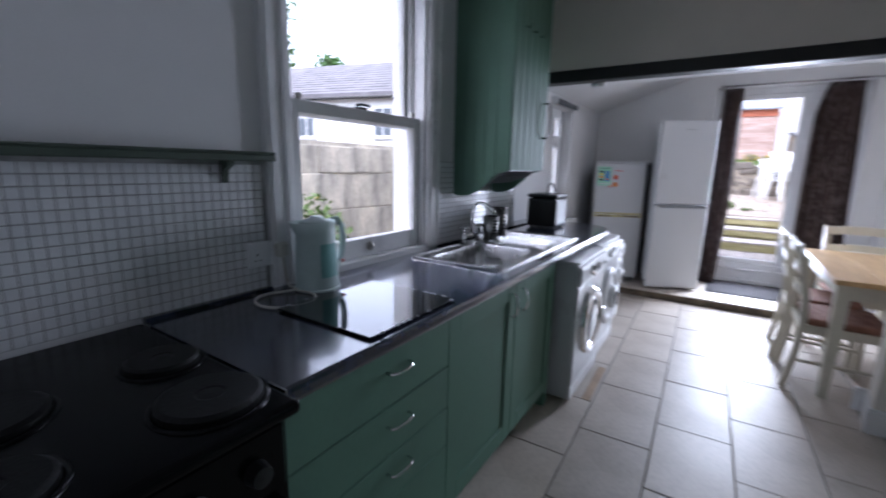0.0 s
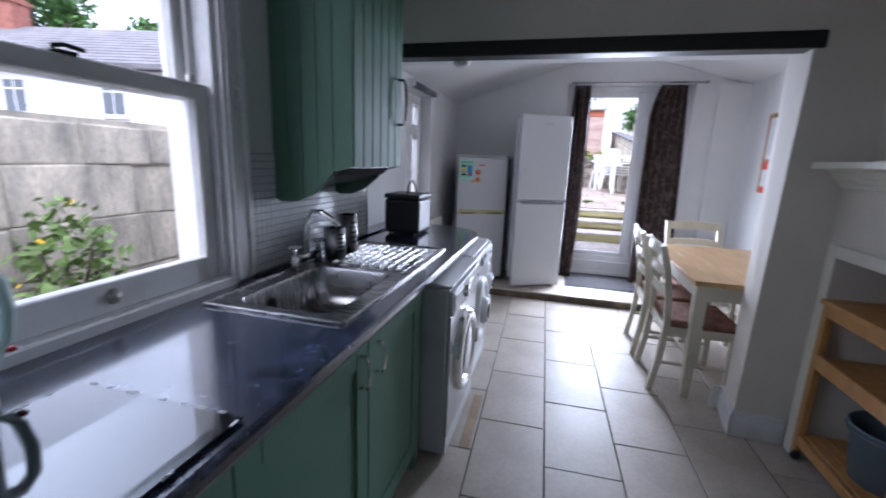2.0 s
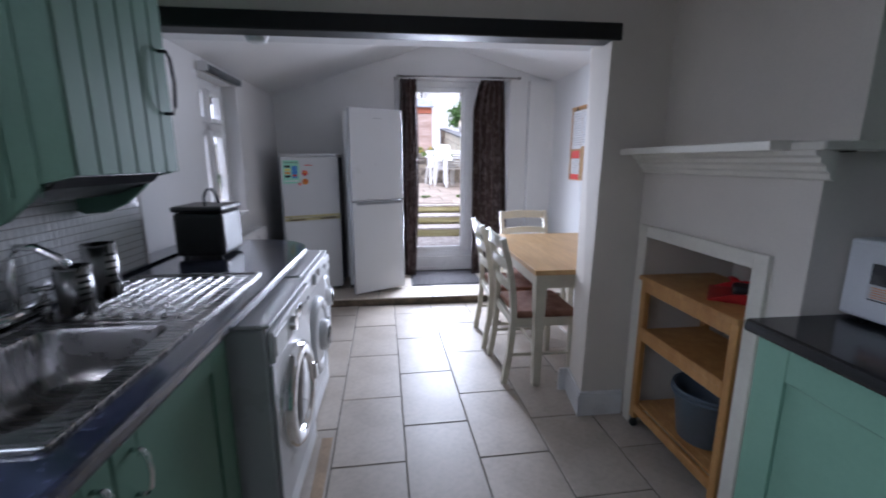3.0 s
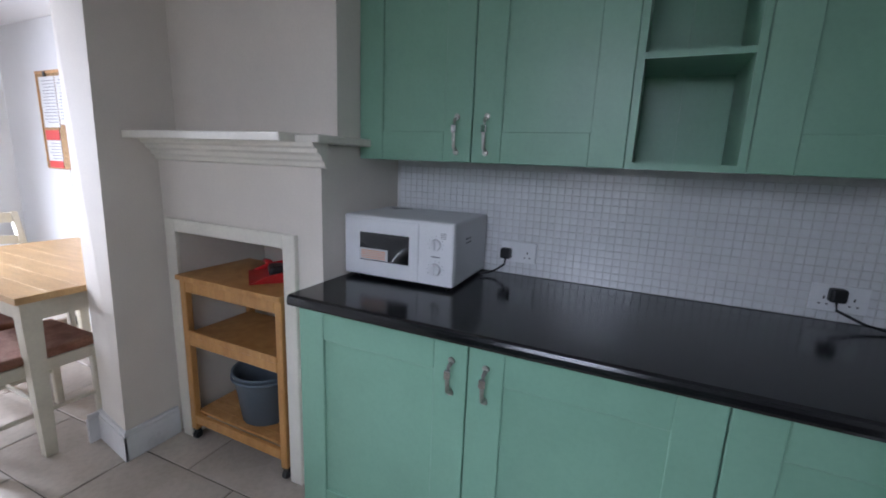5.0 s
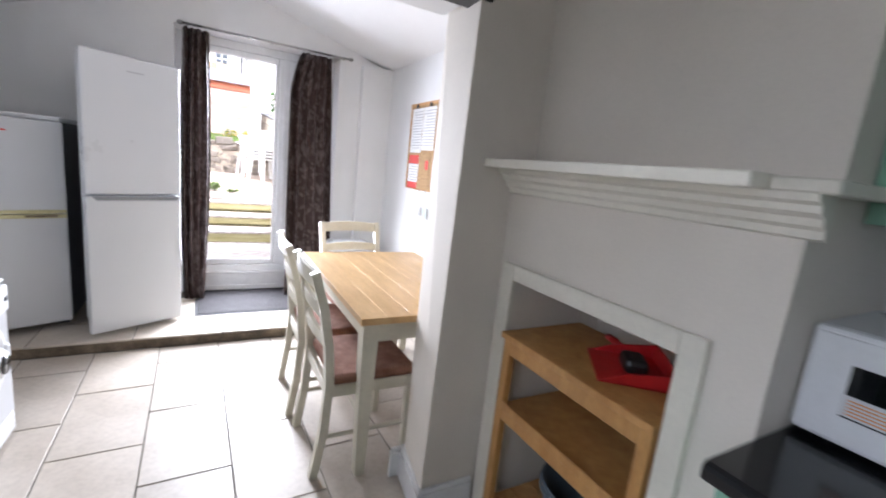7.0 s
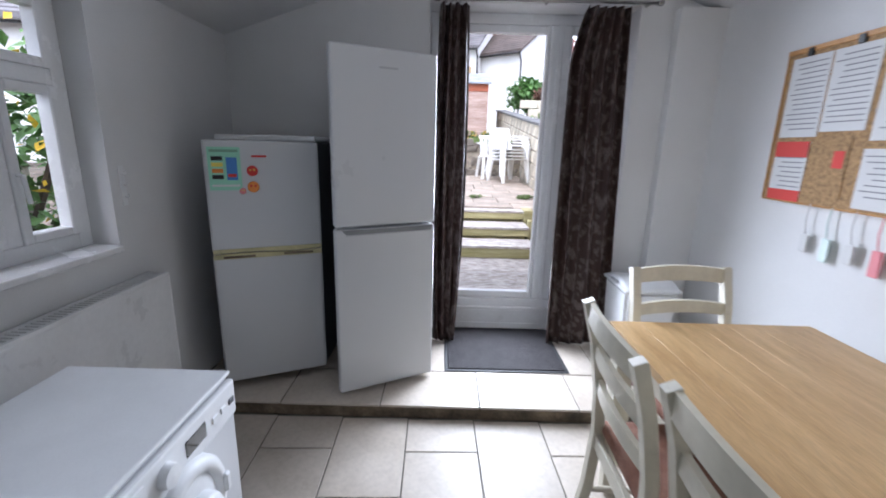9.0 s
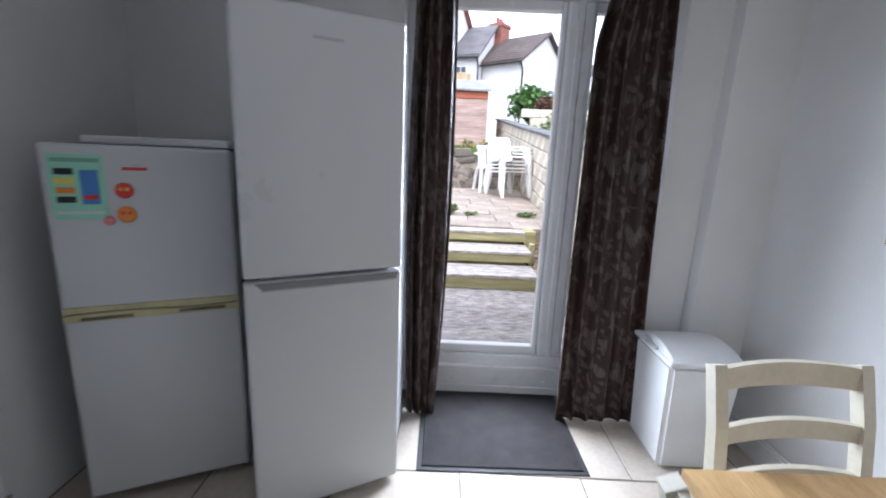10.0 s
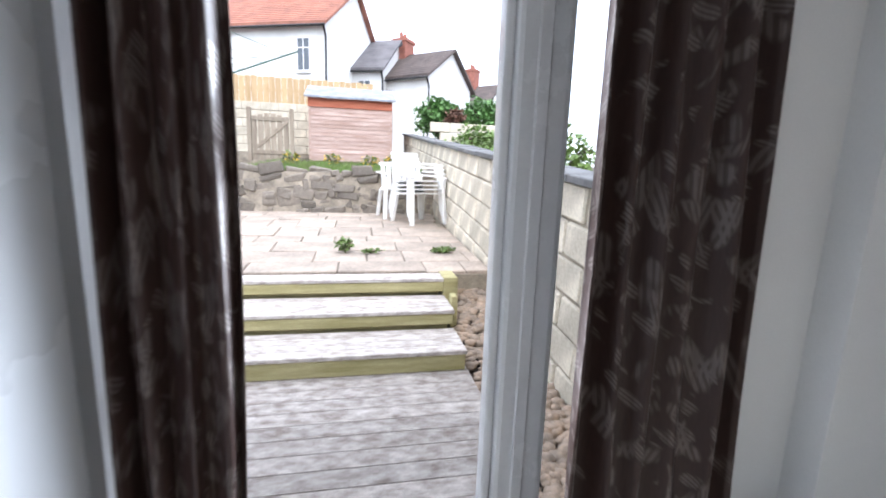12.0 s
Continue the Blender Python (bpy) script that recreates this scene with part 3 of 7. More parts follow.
for a in ((XL - 0.085, XL - 0.07, y1 - 0.04, y1 - 0.02, z0, z1 - 0.02), (XL - 0.085, XL - 0.07, y0 + 0.02, y0 + 0.04, z0, z1 - 0.02)):
    part("parting_bead", B(*a), TRIM, t)
part("sill", B(XL - 0.22, XL + 0.015, y0 - 0.02, y1 + 0.02, z0 - 0.03, z0 + 0.012, bevel=0.006), TRIM, t)
ZM = 1.565


def sash(x, za, zb, bottom, top, name):
    s = part(name, bmesh.new(), TRIM, t)
    ya, yb = y0 + 0.022, y1 - 0.022
    for b in ((x, x + 0.042, ya, ya + 0.05, za, zb), (x, x + 0.042, yb - 0.05, yb, za, zb)):
        part("stile", B(*b, bevel=0.004), TRIM, s)
    part("bottom_rail", B(x, x + 0.042, ya + 0.05, yb - 0.05, za, za + bottom, bevel=0.004), TRIM, s)
    part("top_rail", B(x, x + 0.042, ya + 0.05, yb - 0.05, zb - top, zb, bevel=0.004), TRIM, s)
    g = part("pane", B(x + 0.018, x + 0.022, ya + 0.05, yb - 0.05, za + bottom, zb - top), GLASS, s)
    g.visible_shadow = False
    return s


low = sash(XL - 0.066, z0 + 0.012, ZM + 0.025, 0.085, 0.05, "lower_sash")
sash(XL - 0.135, ZM - 0.025, z1 - 0.02, 0.05, 0.05, "upper_sash")
bm = lathe(bmesh.new(), [(0, 0), (0.022, 0), (0.022, 0.004), (0.012, 0.006), (0.011, 0.016), (0, 0.018)], n=18)
bm.transform(pose(XL - 0.024, 1.86, 0.985, 0, 90, 0))
part("sash_lift", bm, PEWTER, t, "round brass sash lift", smooth=True)
bm = B(XL - 0.06, XL - 0.02, 1.79, 1.85, ZM + 0.025, ZM + 0.033, bevel=0.002)
tube(bm, [(XL - 0.04, 1.80, ZM + 0.04), (XL - 0.03, 1.825, ZM + 0.046), (XL - 0.015, 1.86, ZM + 0.04)], 0.006)
part("sash_catch", bm, BLACK_PLASTIC, t, "dark sash catch")
for yy in (1.50, 2.19):
    part("sash_stop", B(XL - 0.05, XL - 0.03, yy - 0.012, yy + 0.012, ZM + 0.025, ZM + 0.05, bevel=0.004), PEWTER, t)
bm = tube(bmesh.new(), [(XL + 0.024, y1 + 0.05, 1.60), (XL + 0.045, y1 + 0.05, 1.585), (XL + 0.045, y1 + 0.05, 1.56), (XL + 0.03, y1 + 0.05, 1.55)], 0.004)
box(bm, XL + 0.02, XL + 0.028, y1 + 0.035, y1 + 0.065, 1.54, 1.64, bevel=0.003)
fixed("cord_cleat", bm, WHITE_PLASTIC, "small white blind-cord cleat on the architrave", "cleat", kind="")

# ---- casement window ----
t = thing("window_2", kind="structure", label="white plastic casement window with a top light", category="window")
y0, y1, z0, z1 = W2
xf = XLE - 0.17
for a in ((xf, xf + 0.06, y0, y0 + 0.06, z0, z1), (xf, xf + 0.06, y1 - 0.06, y1, z0, z1), (xf, xf + 0.06, y0 + 0.06, y1 - 0.06, z0, z0 + 0.06),
          (xf, xf + 0.06, y0 + 0.06, y1 - 0.06, z1 - 0.06, z1), (xf, xf + 0.06, y0 + 0.06, y1 - 0.06, 1.60, 1.66), (xf, xf + 0.06, 4.77, 4.83, z0 + 0.06, z1 - 0.06)):
    part("window_frame", B(*a, bevel=0.006, seg=2), UPVC, t)
for a in ((y0 + 0.06, 4.77), (4.83, y1 - 0.06)):
    for b in ((z0 + 0.06, 1.60), (1.66, z1 - 0.06)):
        for c in ((a[0], a[0] + 0.035, *b), (a[1] - 0.035, a[1], *b), (a[0] + 0.035, a[1] - 0.035, b[0], b[0] + 0.035), (a[0] + 0.035, a[1] - 0.035, b[1] - 0.035, b[1])):
            part("casement", B(xf + 0.012, xf + 0.07, *c, bevel=0.005), UPVC, t)
        g = part("pane", B(xf + 0.03, xf + 0.034, a[0] + 0.03, a[1] - 0.03, b[0] + 0.03, b[1] - 0.03), GLASS, t)
        g.visible_shadow = False
part("window_sill", B(xf + 0.06, XLE + 0.035, y0 - 0.02, y1 - 0.02, z0 - 0.025, z0 + 0.004, bevel=0.006, seg=2), UPVC, t)
bm = tube(bmesh.new(), [(xf + 0.075, 4.84, 1.28), (xf + 0.095, 4.84, 1.28), (xf + 0.10, 4.845, 1.18)], 0.008)
part("casement_handle", bm, UPVC, t)
t = thing("roller_blind", (XLE + 0.03, 4.55, 1.90), 0, "rolled-up grey roller blind above the casement window", "blind")
t.matrix_basis = Matrix.Identity(4)
part("roll", tube(bmesh.new(), [(XLE + 0.035, y0 + 0.02, 1.985), (XLE + 0.035, y1 - 0.04, 1.985)], 0.026, 14), GREY_METAL, t, "dark rolled fabric", smooth=True)
for yy in (y0 + 0.01, y1 - 0.035):
    part("bracket", B(XLE + 0.002, XLE + 0.065, yy, yy + 0.008, 1.955, 2.015, bevel=0.002), WHITE_PLASTIC, t)
bm = bmesh.new()
for zz in (1.27, 1.22, 1.17):
    tube(bm, [(XLE + 0.006, 5.19, zz), (XLE + 0.022, 5.19, zz - 0.004), (XLE + 0.022, 5.19, zz + 0.012)], 0.004, 6)
fixed("cord_hook", box(bm, XLE, XLE + 0.005, 5.175, 5.205, 1.13, 1.30, bevel=0.002), WHITE_PLASTIC, "white plastic cord hooks beside the window", "hook", kind="")

# ---- garden door ----
t = thing("garden_door", kind="structure", label="white plastic glazed garden door with a side light", category="door")
x0, x1, z0, z1 = GD
yf = 6.395
for a in ((x0, x0 + 0.065, z0, z1), (x1 - 0.065, x1, z0, z1), (x0 + 0.065, x1 - 0.065, z1 - 0.065, z1)):
    part("door_frame", B(a[0], a[1], yf, yf + 0.07, a[2], a[3], bevel=0.006, seg=2), UPVC, t)
part("threshold", B(x0, x1, yf - 0.01, yf + 0.12, z0, z0 + 0.075, bevel=0.008, seg=2), UPVC, t)
YP = 6.375
bm = B(x0, x1, YP, YP + 0.05, ZU, z0 - 0.012, bevel=0.006)
box(bm, x0, x1, YP - 0.008, YP, ZU, ZU + 0.05, bevel=0.003)
part("plinth", bm, TRIM, t, "white painted board under the door")
part("plinth_cap", B(x0, x1, YP - 0.015, YP + 0.06, z0 - 0.012, z0 + 0.012, bevel=0.008, seg=2), TRIM, t)
part("mullion", B(1.37, 1.505, yf - 0.012, yf + 0.075, z0 + 0.075, z1 - 0.065, bevel=0.014, seg=2), UPVC, t)
part("mullion_bead", B(1.415, 1.45, yf - 0.02, yf - 0.012, z0 + 0.075, z1 - 0.065, bevel=0.004), UPVC, t)
for xa, xb in ((x0 + 0.065, 1.37), (1.505, x1 - 0.065)):
    zb = z0 + 0.075
    for c in ((xa, xa + (0.06 if xa < 1 else 0.012), zb, z1 - 0.065), (xb - 0.025, xb, zb, z1 - 0.065)) + ((xa + (0.06 if xa < 1 else 0.012), xb - 0.025, zb, zb + 0.05), (xa + (0.06 if xa < 1 else 0.012), xb - 0.025, z1 - 0.115, z1 - 0.065)):
        part("leaf_rail", B(c[0], c[1], yf + 0.008, yf + 0.06, c[2], c[3], bevel=0.008, seg=2), UPVC, t)
    g = part("pane", B(xa + 0.01, xb - 0.02, yf + 0.03, yf + 0.034, zb + 0.045, z1 - 0.11), GLASS, t)
    g.visible_shadow = False
for xx in (0.86, 1.42):
    part("screw_cap", lathe(bmesh.new(), [(0, 0), (0.012, 0), (0.012, 0.005), (0, 0.006)], n=12, m=pose(xx, YP - 0.001, 0.15, 90)), TRIM, t)

# ---- inner door, standing open ----
t = thing("door_1", (1.60, Y0 + 0.02, 0), 0, "white panelled room door standing open", "door", kind="structure")
bm = B(-0.04, 0, 0, 0.82, 0.006, 2.0, bevel=0.003)
leaf = part("leaf", bm, TRIM, t)
for ya, yb in ((0.12, 0.37), (0.45, 0.70)):
    for za, zb in ((0.22, 0.85), (1.05, 1.85)):
        part("panel", B(-0.046, -0.039, ya, yb, za, zb, bevel=0.003), TRIM, leaf)
part("handle_plate", B(-0.047, -0.040, 0.735, 0.785, 0.86, 1.02, bevel=0.003), PEWTER, t, "dark satin handle plate")
part("door_handle", tube(bmesh.new(), [(-0.045, 0.76, 0.95), (-0.085, 0.76, 0.95), (-0.09, 0.74, 0.95), (-0.088, 0.64, 0.945)], 0.011, 10), CHROME, t, "chrome lever", smooth=True)
part("latch", B(-0.032, -0.008, 0.82, 0.823, 0.90, 1.0), PEWTER, t)
tt = thing("door_trim", kind="structure", label="white painted frame of the doorway", category="trim")
for a in ((0.70, 0.76, 0, 2.09), (1.60, 1.66, 0, 2.09), (0.76, 1.60, 2.03, 2.09)):
    part("architrave", B(a[0], a[1], Y0, Y0 + 0.018, a[2], a[3], bevel=0.004), TRIM, tt)

# ---- west run: cooker, units, worktop, sink ----
def d_handle(parent, p, q, out, r=0.005, mat=PEWTER, name="handle"):
    """A bow handle between two points, standing off along out."""
    p, q, o = Vector(p), Vector(q), Vector(out)
    pts = [p, p + o * 0.7, p.lerp(q, 0.12) + o, p.lerp(q, 0.5) + o * 1.15, p.lerp(q, 0.88) + o, q + o * 0.7, q]
    return part(name, tube(bmesh.new(), pts, r, 8), mat, parent, smooth=True)


def shaker(parent, x, face, y0, y1, z0, z1, mat, name="door", rail=0.075):
    """A framed door in the plane x; face is -1 or 1, the way it looks along x."""
    d = face * 0.018
    s = part(name, B(*sorted((x, x + d * 0.55)), y0 + rail - 0.004, y1 - rail + 0.004, z0 + rail - 0.004, z1 - rail + 0.004), mat, parent)
    for a in ((y0, y0 + rail, z0, z1), (y1 - rail, y1, z0, z1), (y0 + rail, y1 - rail, z0, z0 + rail), (y0 + rail, y1 - rail, z1 - rail, z1)):
        part("rail", B(*sorted((x, x + d)), *a, bevel=0.0025), mat, s)
    return s


CF = 0.09      # worktop front
UF = 0.045     # unit fronts
# cooker
t = thing("electric_cooker", (-0.22, 0.59, 0), 0, "black freestanding electric cooker with four solid hotplates", "cooker")
def loc(ob, at):
    ob.matrix_basis = pose(*at)
    return ob
cy0, cy1 = 0.30, 0.898
bm = B(XL + 0.02 + 0.22, 0.095 + 0.22, cy0 - 0.59, cy1 - 0.59, 0.03, 0.885, bevel=0.006)
part("body", bm, BLACK_GLOSS, t)
hob = part("hob", B(XL + 0.02 + 0.22, 0.148 + 0.22, cy0 - 0.59, cy1 - 0.59, 0.886, 0.915, bevel=0.012, seg=3), BLACK_GLOSS, t)
for px, py, r in ((0.255, 0.205, 0.092), (0.02, 0.225, 0.072), (0.255, -0.09, 0.075), (0.02, -0.06, 0.095)):
    plate = part("hotplate", lathe(bmesh.new(), [(0, 0.0175), (r * 0.25, 0.0165), (r * 0.3, 0.0185), (r * 0.9, 0.0185), (r, 0.013), (r, 0)], (px - 0.02, py, 0.914), 36), BLACK_IRON, t, "black cast-iron hotplate", smooth=False)
    part("rim", lathe(bmesh.new(), [(r, 0), (r + 0.006, 0.006), (r + 0.012, 0.004), (r + 0.013, 0)], (px - 0.02, py, 0.914), 36), BLACK_GLOSS, plate, "shiny black rim", smooth=True)
part("oven_door", B(0.315, 0.345, cy0 - 0.57, cy1 - 0.61, 0.12, 0.70, bevel=0.008), DARK_GLASS, t)
part("door_handle", tube(bmesh.new(), [(0.345, -0.24, 0.66), (0.38, -0.24, 0.66), (0.38, 0.24, 0.66), (0.345, 0.24, 0.66)], 0.010, 8), BLACK_PLASTIC, t)
part("control_panel", B(0.315, 0.34, cy0 - 0.57, cy1 - 0.61, 0.73, 0.875, bevel=0.008), BLACK_GLOSS, t)
for k in range(5):
    part("knob", lathe(bmesh.new(), [(0, 0), (0.024, 0), (0.02, 0.025), (0, 0.027)], n=16, m=pose(0.34, -0.22 + k * 0.11, 0.80, 0, 90)), BLACK_PLASTIC, t)
for px, py in ((-0.25, -0.25), (-0.25, 0.25), (0.2, -0.25), (0.2, 0.25)):
    part("foot", lathe(bmesh.new(), [(0, 0), (0.02, 0), (0.02, 0.03), (0, 0.03)], (px, py, 0), 10), BLACK_PLASTIC, t)

# base units
def unit(y0, y1, label, fronts):
    t = thing("base_unit", (0, (y0 + y1) / 2, 0), 0, label, "cabinet", "west base units")
    yc = (y0 + y1) / 2
    top = 0.70 if y1 > 2.0 else 0.868
    part("carcass", B(XL + 0.01, UF - 0.004, y0 - yc + 0.001, y1 - yc - 0.001, 0.10, top), GREEN_SHADED, t)
    part("front_rail", B(UF - 0.024, UF - 0.0045, y0 - yc + 0.001, y1 - yc - 0.001, top - 0.001, 0.868), GREEN_SHADED, t)
    part("plinth", B(-0.02, -0.004, y0 - yc, y1 - yc, 0, 0.10), GREEN_SHADED, t)
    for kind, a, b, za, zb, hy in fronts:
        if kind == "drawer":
            d = part("drawer", B(UF - 0.003, UF + 0.016, a - yc + 0.002, b - yc - 0.002, za, zb, bevel=0.003, seg=2), GREEN_SHADED, t)
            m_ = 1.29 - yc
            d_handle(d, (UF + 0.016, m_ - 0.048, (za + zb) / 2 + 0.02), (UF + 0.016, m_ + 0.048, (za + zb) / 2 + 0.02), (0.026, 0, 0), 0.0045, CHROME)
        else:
            d = shaker(t, UF - 0.003, 1, a - yc + 0.002, b - yc - 0.002, za, zb, GREEN_SHADED)
            d_handle(d, (UF + 0.015, hy - yc, 0.72), (UF + 0.015, hy - yc, 0.82), (0.028, 0, 0), 0.005, CHROME)
    return t


unit(0.905, 1.56, "green base unit with four drawers, shade in its colour", [("drawer", 0.905, 1.56, za, zb, 0) for za, zb in ((0.115, 0.383), (0.388, 0.531), (0.536, 0.686), (0.691, 0.862))])
unit(1.56, 2.115, "green base unit with one framed door, shade in its colour", [("door", 1.56, 2.115, 0.115, 0.862, 2.06)])
unit(2.115, 2.62, "green base unit with one framed door under the sink, shade in its colour", [("door", 2.115, 2.62, 0.115, 0.862, 2.17)])
fixed("end_panel", B(XL + 0.01, UF, 2.622, 2.68, 0, 0.868), GREEN_SHADED, "green end panel beside the washing machine, shade in its colour", "panel", kind="")

# worktop with a cut-out for the sink bowl
WT0, WT1, ZT = 0.905, 4.02, 0.91
SB = (-0.40, -0.055, 2.10, 2.60)
t = thing("worktop", label="long blue-black marbled laminate worktop with rounded front edge", category="worktop")
bm = bmesh.new()
z_ = 0.87
for a in ((XL + 0.002, CF - 0.012, WT0, SB[2]), (XL + 0.002, SB[0], SB[2], SB[3]), (SB[1], CF - 0.012, SB[2], SB[3])):
    box(bm, *a, z_, ZT)
pts = [(XL + 0.002, SB[3]), (CF - 0.012, SB[3]), (CF - 0.012, WT1 - 0.30)]
for k in range(1, 9):
    a = math.radians(90 * k / 8)
    pts.append((CF - 0.012 - 0.34 * (1 - math.cos(a)), WT1 - 0.30 + 0.30 * math.sin(a)))
pts += [(XLE + 0.002, WT1), (XLE + 0.002, YA + 0.002), (XL + 0.002, YA + 0.002)]
prism(bm, pts, 'z', z_, ZT)
part("slab", bm, TOP_BLUE, t)
edge = [(CF - 0.012, z_), (CF - 0.004, z_ + 0.002), (CF, z_ + 0.012), (CF, ZT - 0.012), (CF - 0.004, ZT - 0.003), (CF - 0.012, ZT)]
part("front_edge", prism(bmesh.new(), edge, 'y', WT0, WT1 - 0.30), TOP_BLUE, t)
part("upstand", B(XL + 0.002, XL + 0.022, WT0, W1[0] - 0.11, ZT, ZT + 0.012), TOP_BLUE, t)
part("upstand", B(XL + 0.002, XL + 0.022, W1[1] + 0.12, WT1, ZT, ZT + 0.012), TOP_BLUE, t)
part("end_trim", B(CF - 0.055, CF + 0.003, WT0 - 0.005, WT0, z_, ZT + 0.003), STEEL, t, "thin steel joining strip")

# sink
t = thing("sink", (-0.225, 2.6, ZT), 0, "stainless steel inset sink with a ribbed drainer", "sink")
sx0, sx1, sy0, sy1 = -0.475 + 0.225, 0.015 + 0.225, 2.045 - 2.6, 3.18 - 2.6
bx0, bx1, by0, by1 = SB[0] + 0.225, SB[1] + 0.225, SB[2] - 2.6, SB[3] - 2.6
bm = bmesh.new()
for a in ((sx0, sx1, sy0, by0), (sx0, bx0, by0, by1), (bx1, sx1, by0, by1), (sx0, sx1, by1, sy1)):
    box(bm, *a, 0.001, 0.005)
for a in ((sx0, sx1, sy0, sy0 + 0.012), (sx0, sx1, sy1 - 0.012, sy1), (sx0, sx0 + 0.012, sy0, sy1), (sx1 - 0.012, sx1, sy0, sy1)):
    box(bm, *a, 0.001, 0.010, bevel=0.003, seg=2)
part("rim", bm, STEEL, t)
bm = bmesh.new()
rings = []
for k, (ins, z) in enumerate(((0.0, 0.004), (0.004, -0.01), (0.010, -0.10), (0.022, -0.145), (0.05, -0.158), (0.12, -0.162))):
    r = 0.05
    ring = []
    for cx, cy, a0 in ((bx1 - ins - r, by1 - ins - r, 0), (bx0 + ins + r, by1 - ins - r, 90), (bx0 + ins + r, by0 + ins + r, 180), (bx1 - ins - r, by0 + ins + r, 270)):
        for j in range(6):
            an = math.radians(a0 + 18 * j)
            ring.append(bm.verts.new((cx + r * math.cos(an), cy + r * math.sin(an), z)))
    rings.append(ring)
for p, q in zip(rings, rings[1:]):
    for i in range(len(p)):
        bm.faces.new((p[i], p[(i + 1) % len(p)], q[(i + 1) % len(p)], q[i]))
bm.faces.new(rings[-1])
# corner gussets between the square cut-out and the rounded bowl
part("bowl", bm, STEEL, t, "deep steel bowl", smooth=True)
for cx, cy, sx_, sy_ in ((bx1, by1, -1, -1), (bx0, by1, 1, -1), (bx0, by0, 1, 1), (bx1, by0, -1, 1)):
    pts = [(cx, cy)]
    for j in range(6):
        an = math.radians(18 * j)
        pts.append((cx + sx_ * (0.05 - 0.05 * math.sin(an)), cy + sy_ * (0.05 - 0.05 * math.cos(an))))
    part("corner_plate", prism(bmesh.new(), pts, 'z', 0.001, 0.005), STEEL, t)
part("overflow", lathe(bmesh.new(), [(0, 0), (0.024, 0), (0.024, 0.003), (0, 0.004)], n=18, m=pose(bx0 + 0.009, -0.33, -0.06, 0, 90)), BLACK_PLASTIC, t, "dark overflow slot")
part("waste", lathe(bmesh.new(), [(0, 0.002), (0.03, 0.003), (0.042, 0.0), (0.042, -0.002)], (0.0, -0.25, -0.159), 20), CHROME, t, smooth=True)
for k in range(9):
    xx = -0.185 + k * 0.042
    pts = [(xx, 0.06, 0.006), (xx, 0.075, 0.010), (xx, 0.50, 0.010), (xx, 0.515, 0.006)]
    part("drainer_rib", tube(bmesh.new(), pts, 0.0062, 8), STEEL, t, smooth=True)
part("drainer_tray", B(-0.205, 0.195, 0.035, 0.54, 0.0045, 0.0065), STEEL, t)

t = thing("mixer_tap", (-0.455, 2.60, ZT + 0.004), 0, "chrome mixer tap with two cross-head handles", "tap")
part("deck_bar", tube(bmesh.new(), [(0, -0.09, 0.045), (0, 0.09, 0.045)], 0.016, 12), CHROME, t, smooth=True)
part("spout", tube(bmesh.new(), [(0, 0, 0.045), (0, 0, 0.14), (0.006, 0, 0.20), (0.03, 0, 0.235), (0.075, 0, 0.235), (0.13, 0, 0.205), (0.15, 0, 0.18)], 0.011, 12), CHROME, t, smooth=True)
for s in (-0.09, 0.09):
    part("pillar", tube(bmesh.new(), [(0, s, 0), (0, s, 0.06)], 0.017, 12), CHROME, t, smooth=True)
    bm = tube(bmesh.new(), [(0, s, 0.06), (0, s, 0.095)], 0.010, 10)
    tube(bm, [(-0.03, s, 0.095), (0.03, s, 0.095)], 0.008, 8)
    tube(bm, [(0, s - 0.03, 0.095), (0, s + 0.03, 0.095)], 0.008, 8)
    part("tap_head", bm, CHROME, t, smooth=True)


def utensil_pot(x, y, h, r):
    t = thing("utensil_pot", (x, y, ZT + 0.007), 0, "perforated stainless steel cutlery pot", "pot", "cutlery pots")
    part("body", lathe(bmesh.new(), [(0, 0.002), (r, 0.002), (r, h), (r - 0.002, h), (r - 0.002, 0.006), (0, 0.006)], n=28), STEEL, t, smooth=True)
    part("rim", lathe(bmesh.new(), [(r, h - 0.006), (r + 0.002, h - 0.003), (r + 0.001, h), (r - 0.003, h + 0.001)], n=28), STEEL, t, smooth=True)
    for row in range(5):
        for a in (-0.5, -0.25, 0.0):
            an = a - 0.15
            q = Vector((math.cos(an), math.sin(an), 0)) * (r + 0.0008)
            part("slot", B(-0.0008, 0.0008, -0.006, 0.006, -0.004, 0.004), BLACK_PLASTIC, t).matrix_basis = pose(q.x, q.y, h * 0.3 + row * h * 0.13, 0, 0, math.degrees(an))


utensil_pot(-0.40, 2.74, 0.145, 0.048)
utensil_pot(-0.42, 2.90, 0.185, 0.05)

# kettle
t = thing("electric_kettle", (-0.435, 1.43, ZT), 0, "pale aqua plastic jug kettle with a water gauge", "kettle")
prof = [(0, 0.0), (0.070, 0.0), (0.075, 0.008), (0.074, 0.02), (0.070, 0.10), (0.067, 0.20), (0.070, 0.245), (0.066, 0.245), (0.0, 0.225)]
bm = lathe(bmesh.new(), prof, n=32)
for v in bm.verts:
    v.co.x *= 1.0
    v.co.y *= 1.08
    if v.co.z > 0.2 and v.co.y < -0.03:
        v.co.y -= (v.co.z - 0.2) * 0.5
part("jug", bm, KETTLE, t, smooth=True)
part("lid", lathe(bmesh.new(), [(0, 0.262), (0.02, 0.262), (0.03, 0.252), (0.058, 0.247), (0.062, 0.238), (0, 0.236)], (0, 0.005, 0), 28), KETTLE, t, smooth=True)
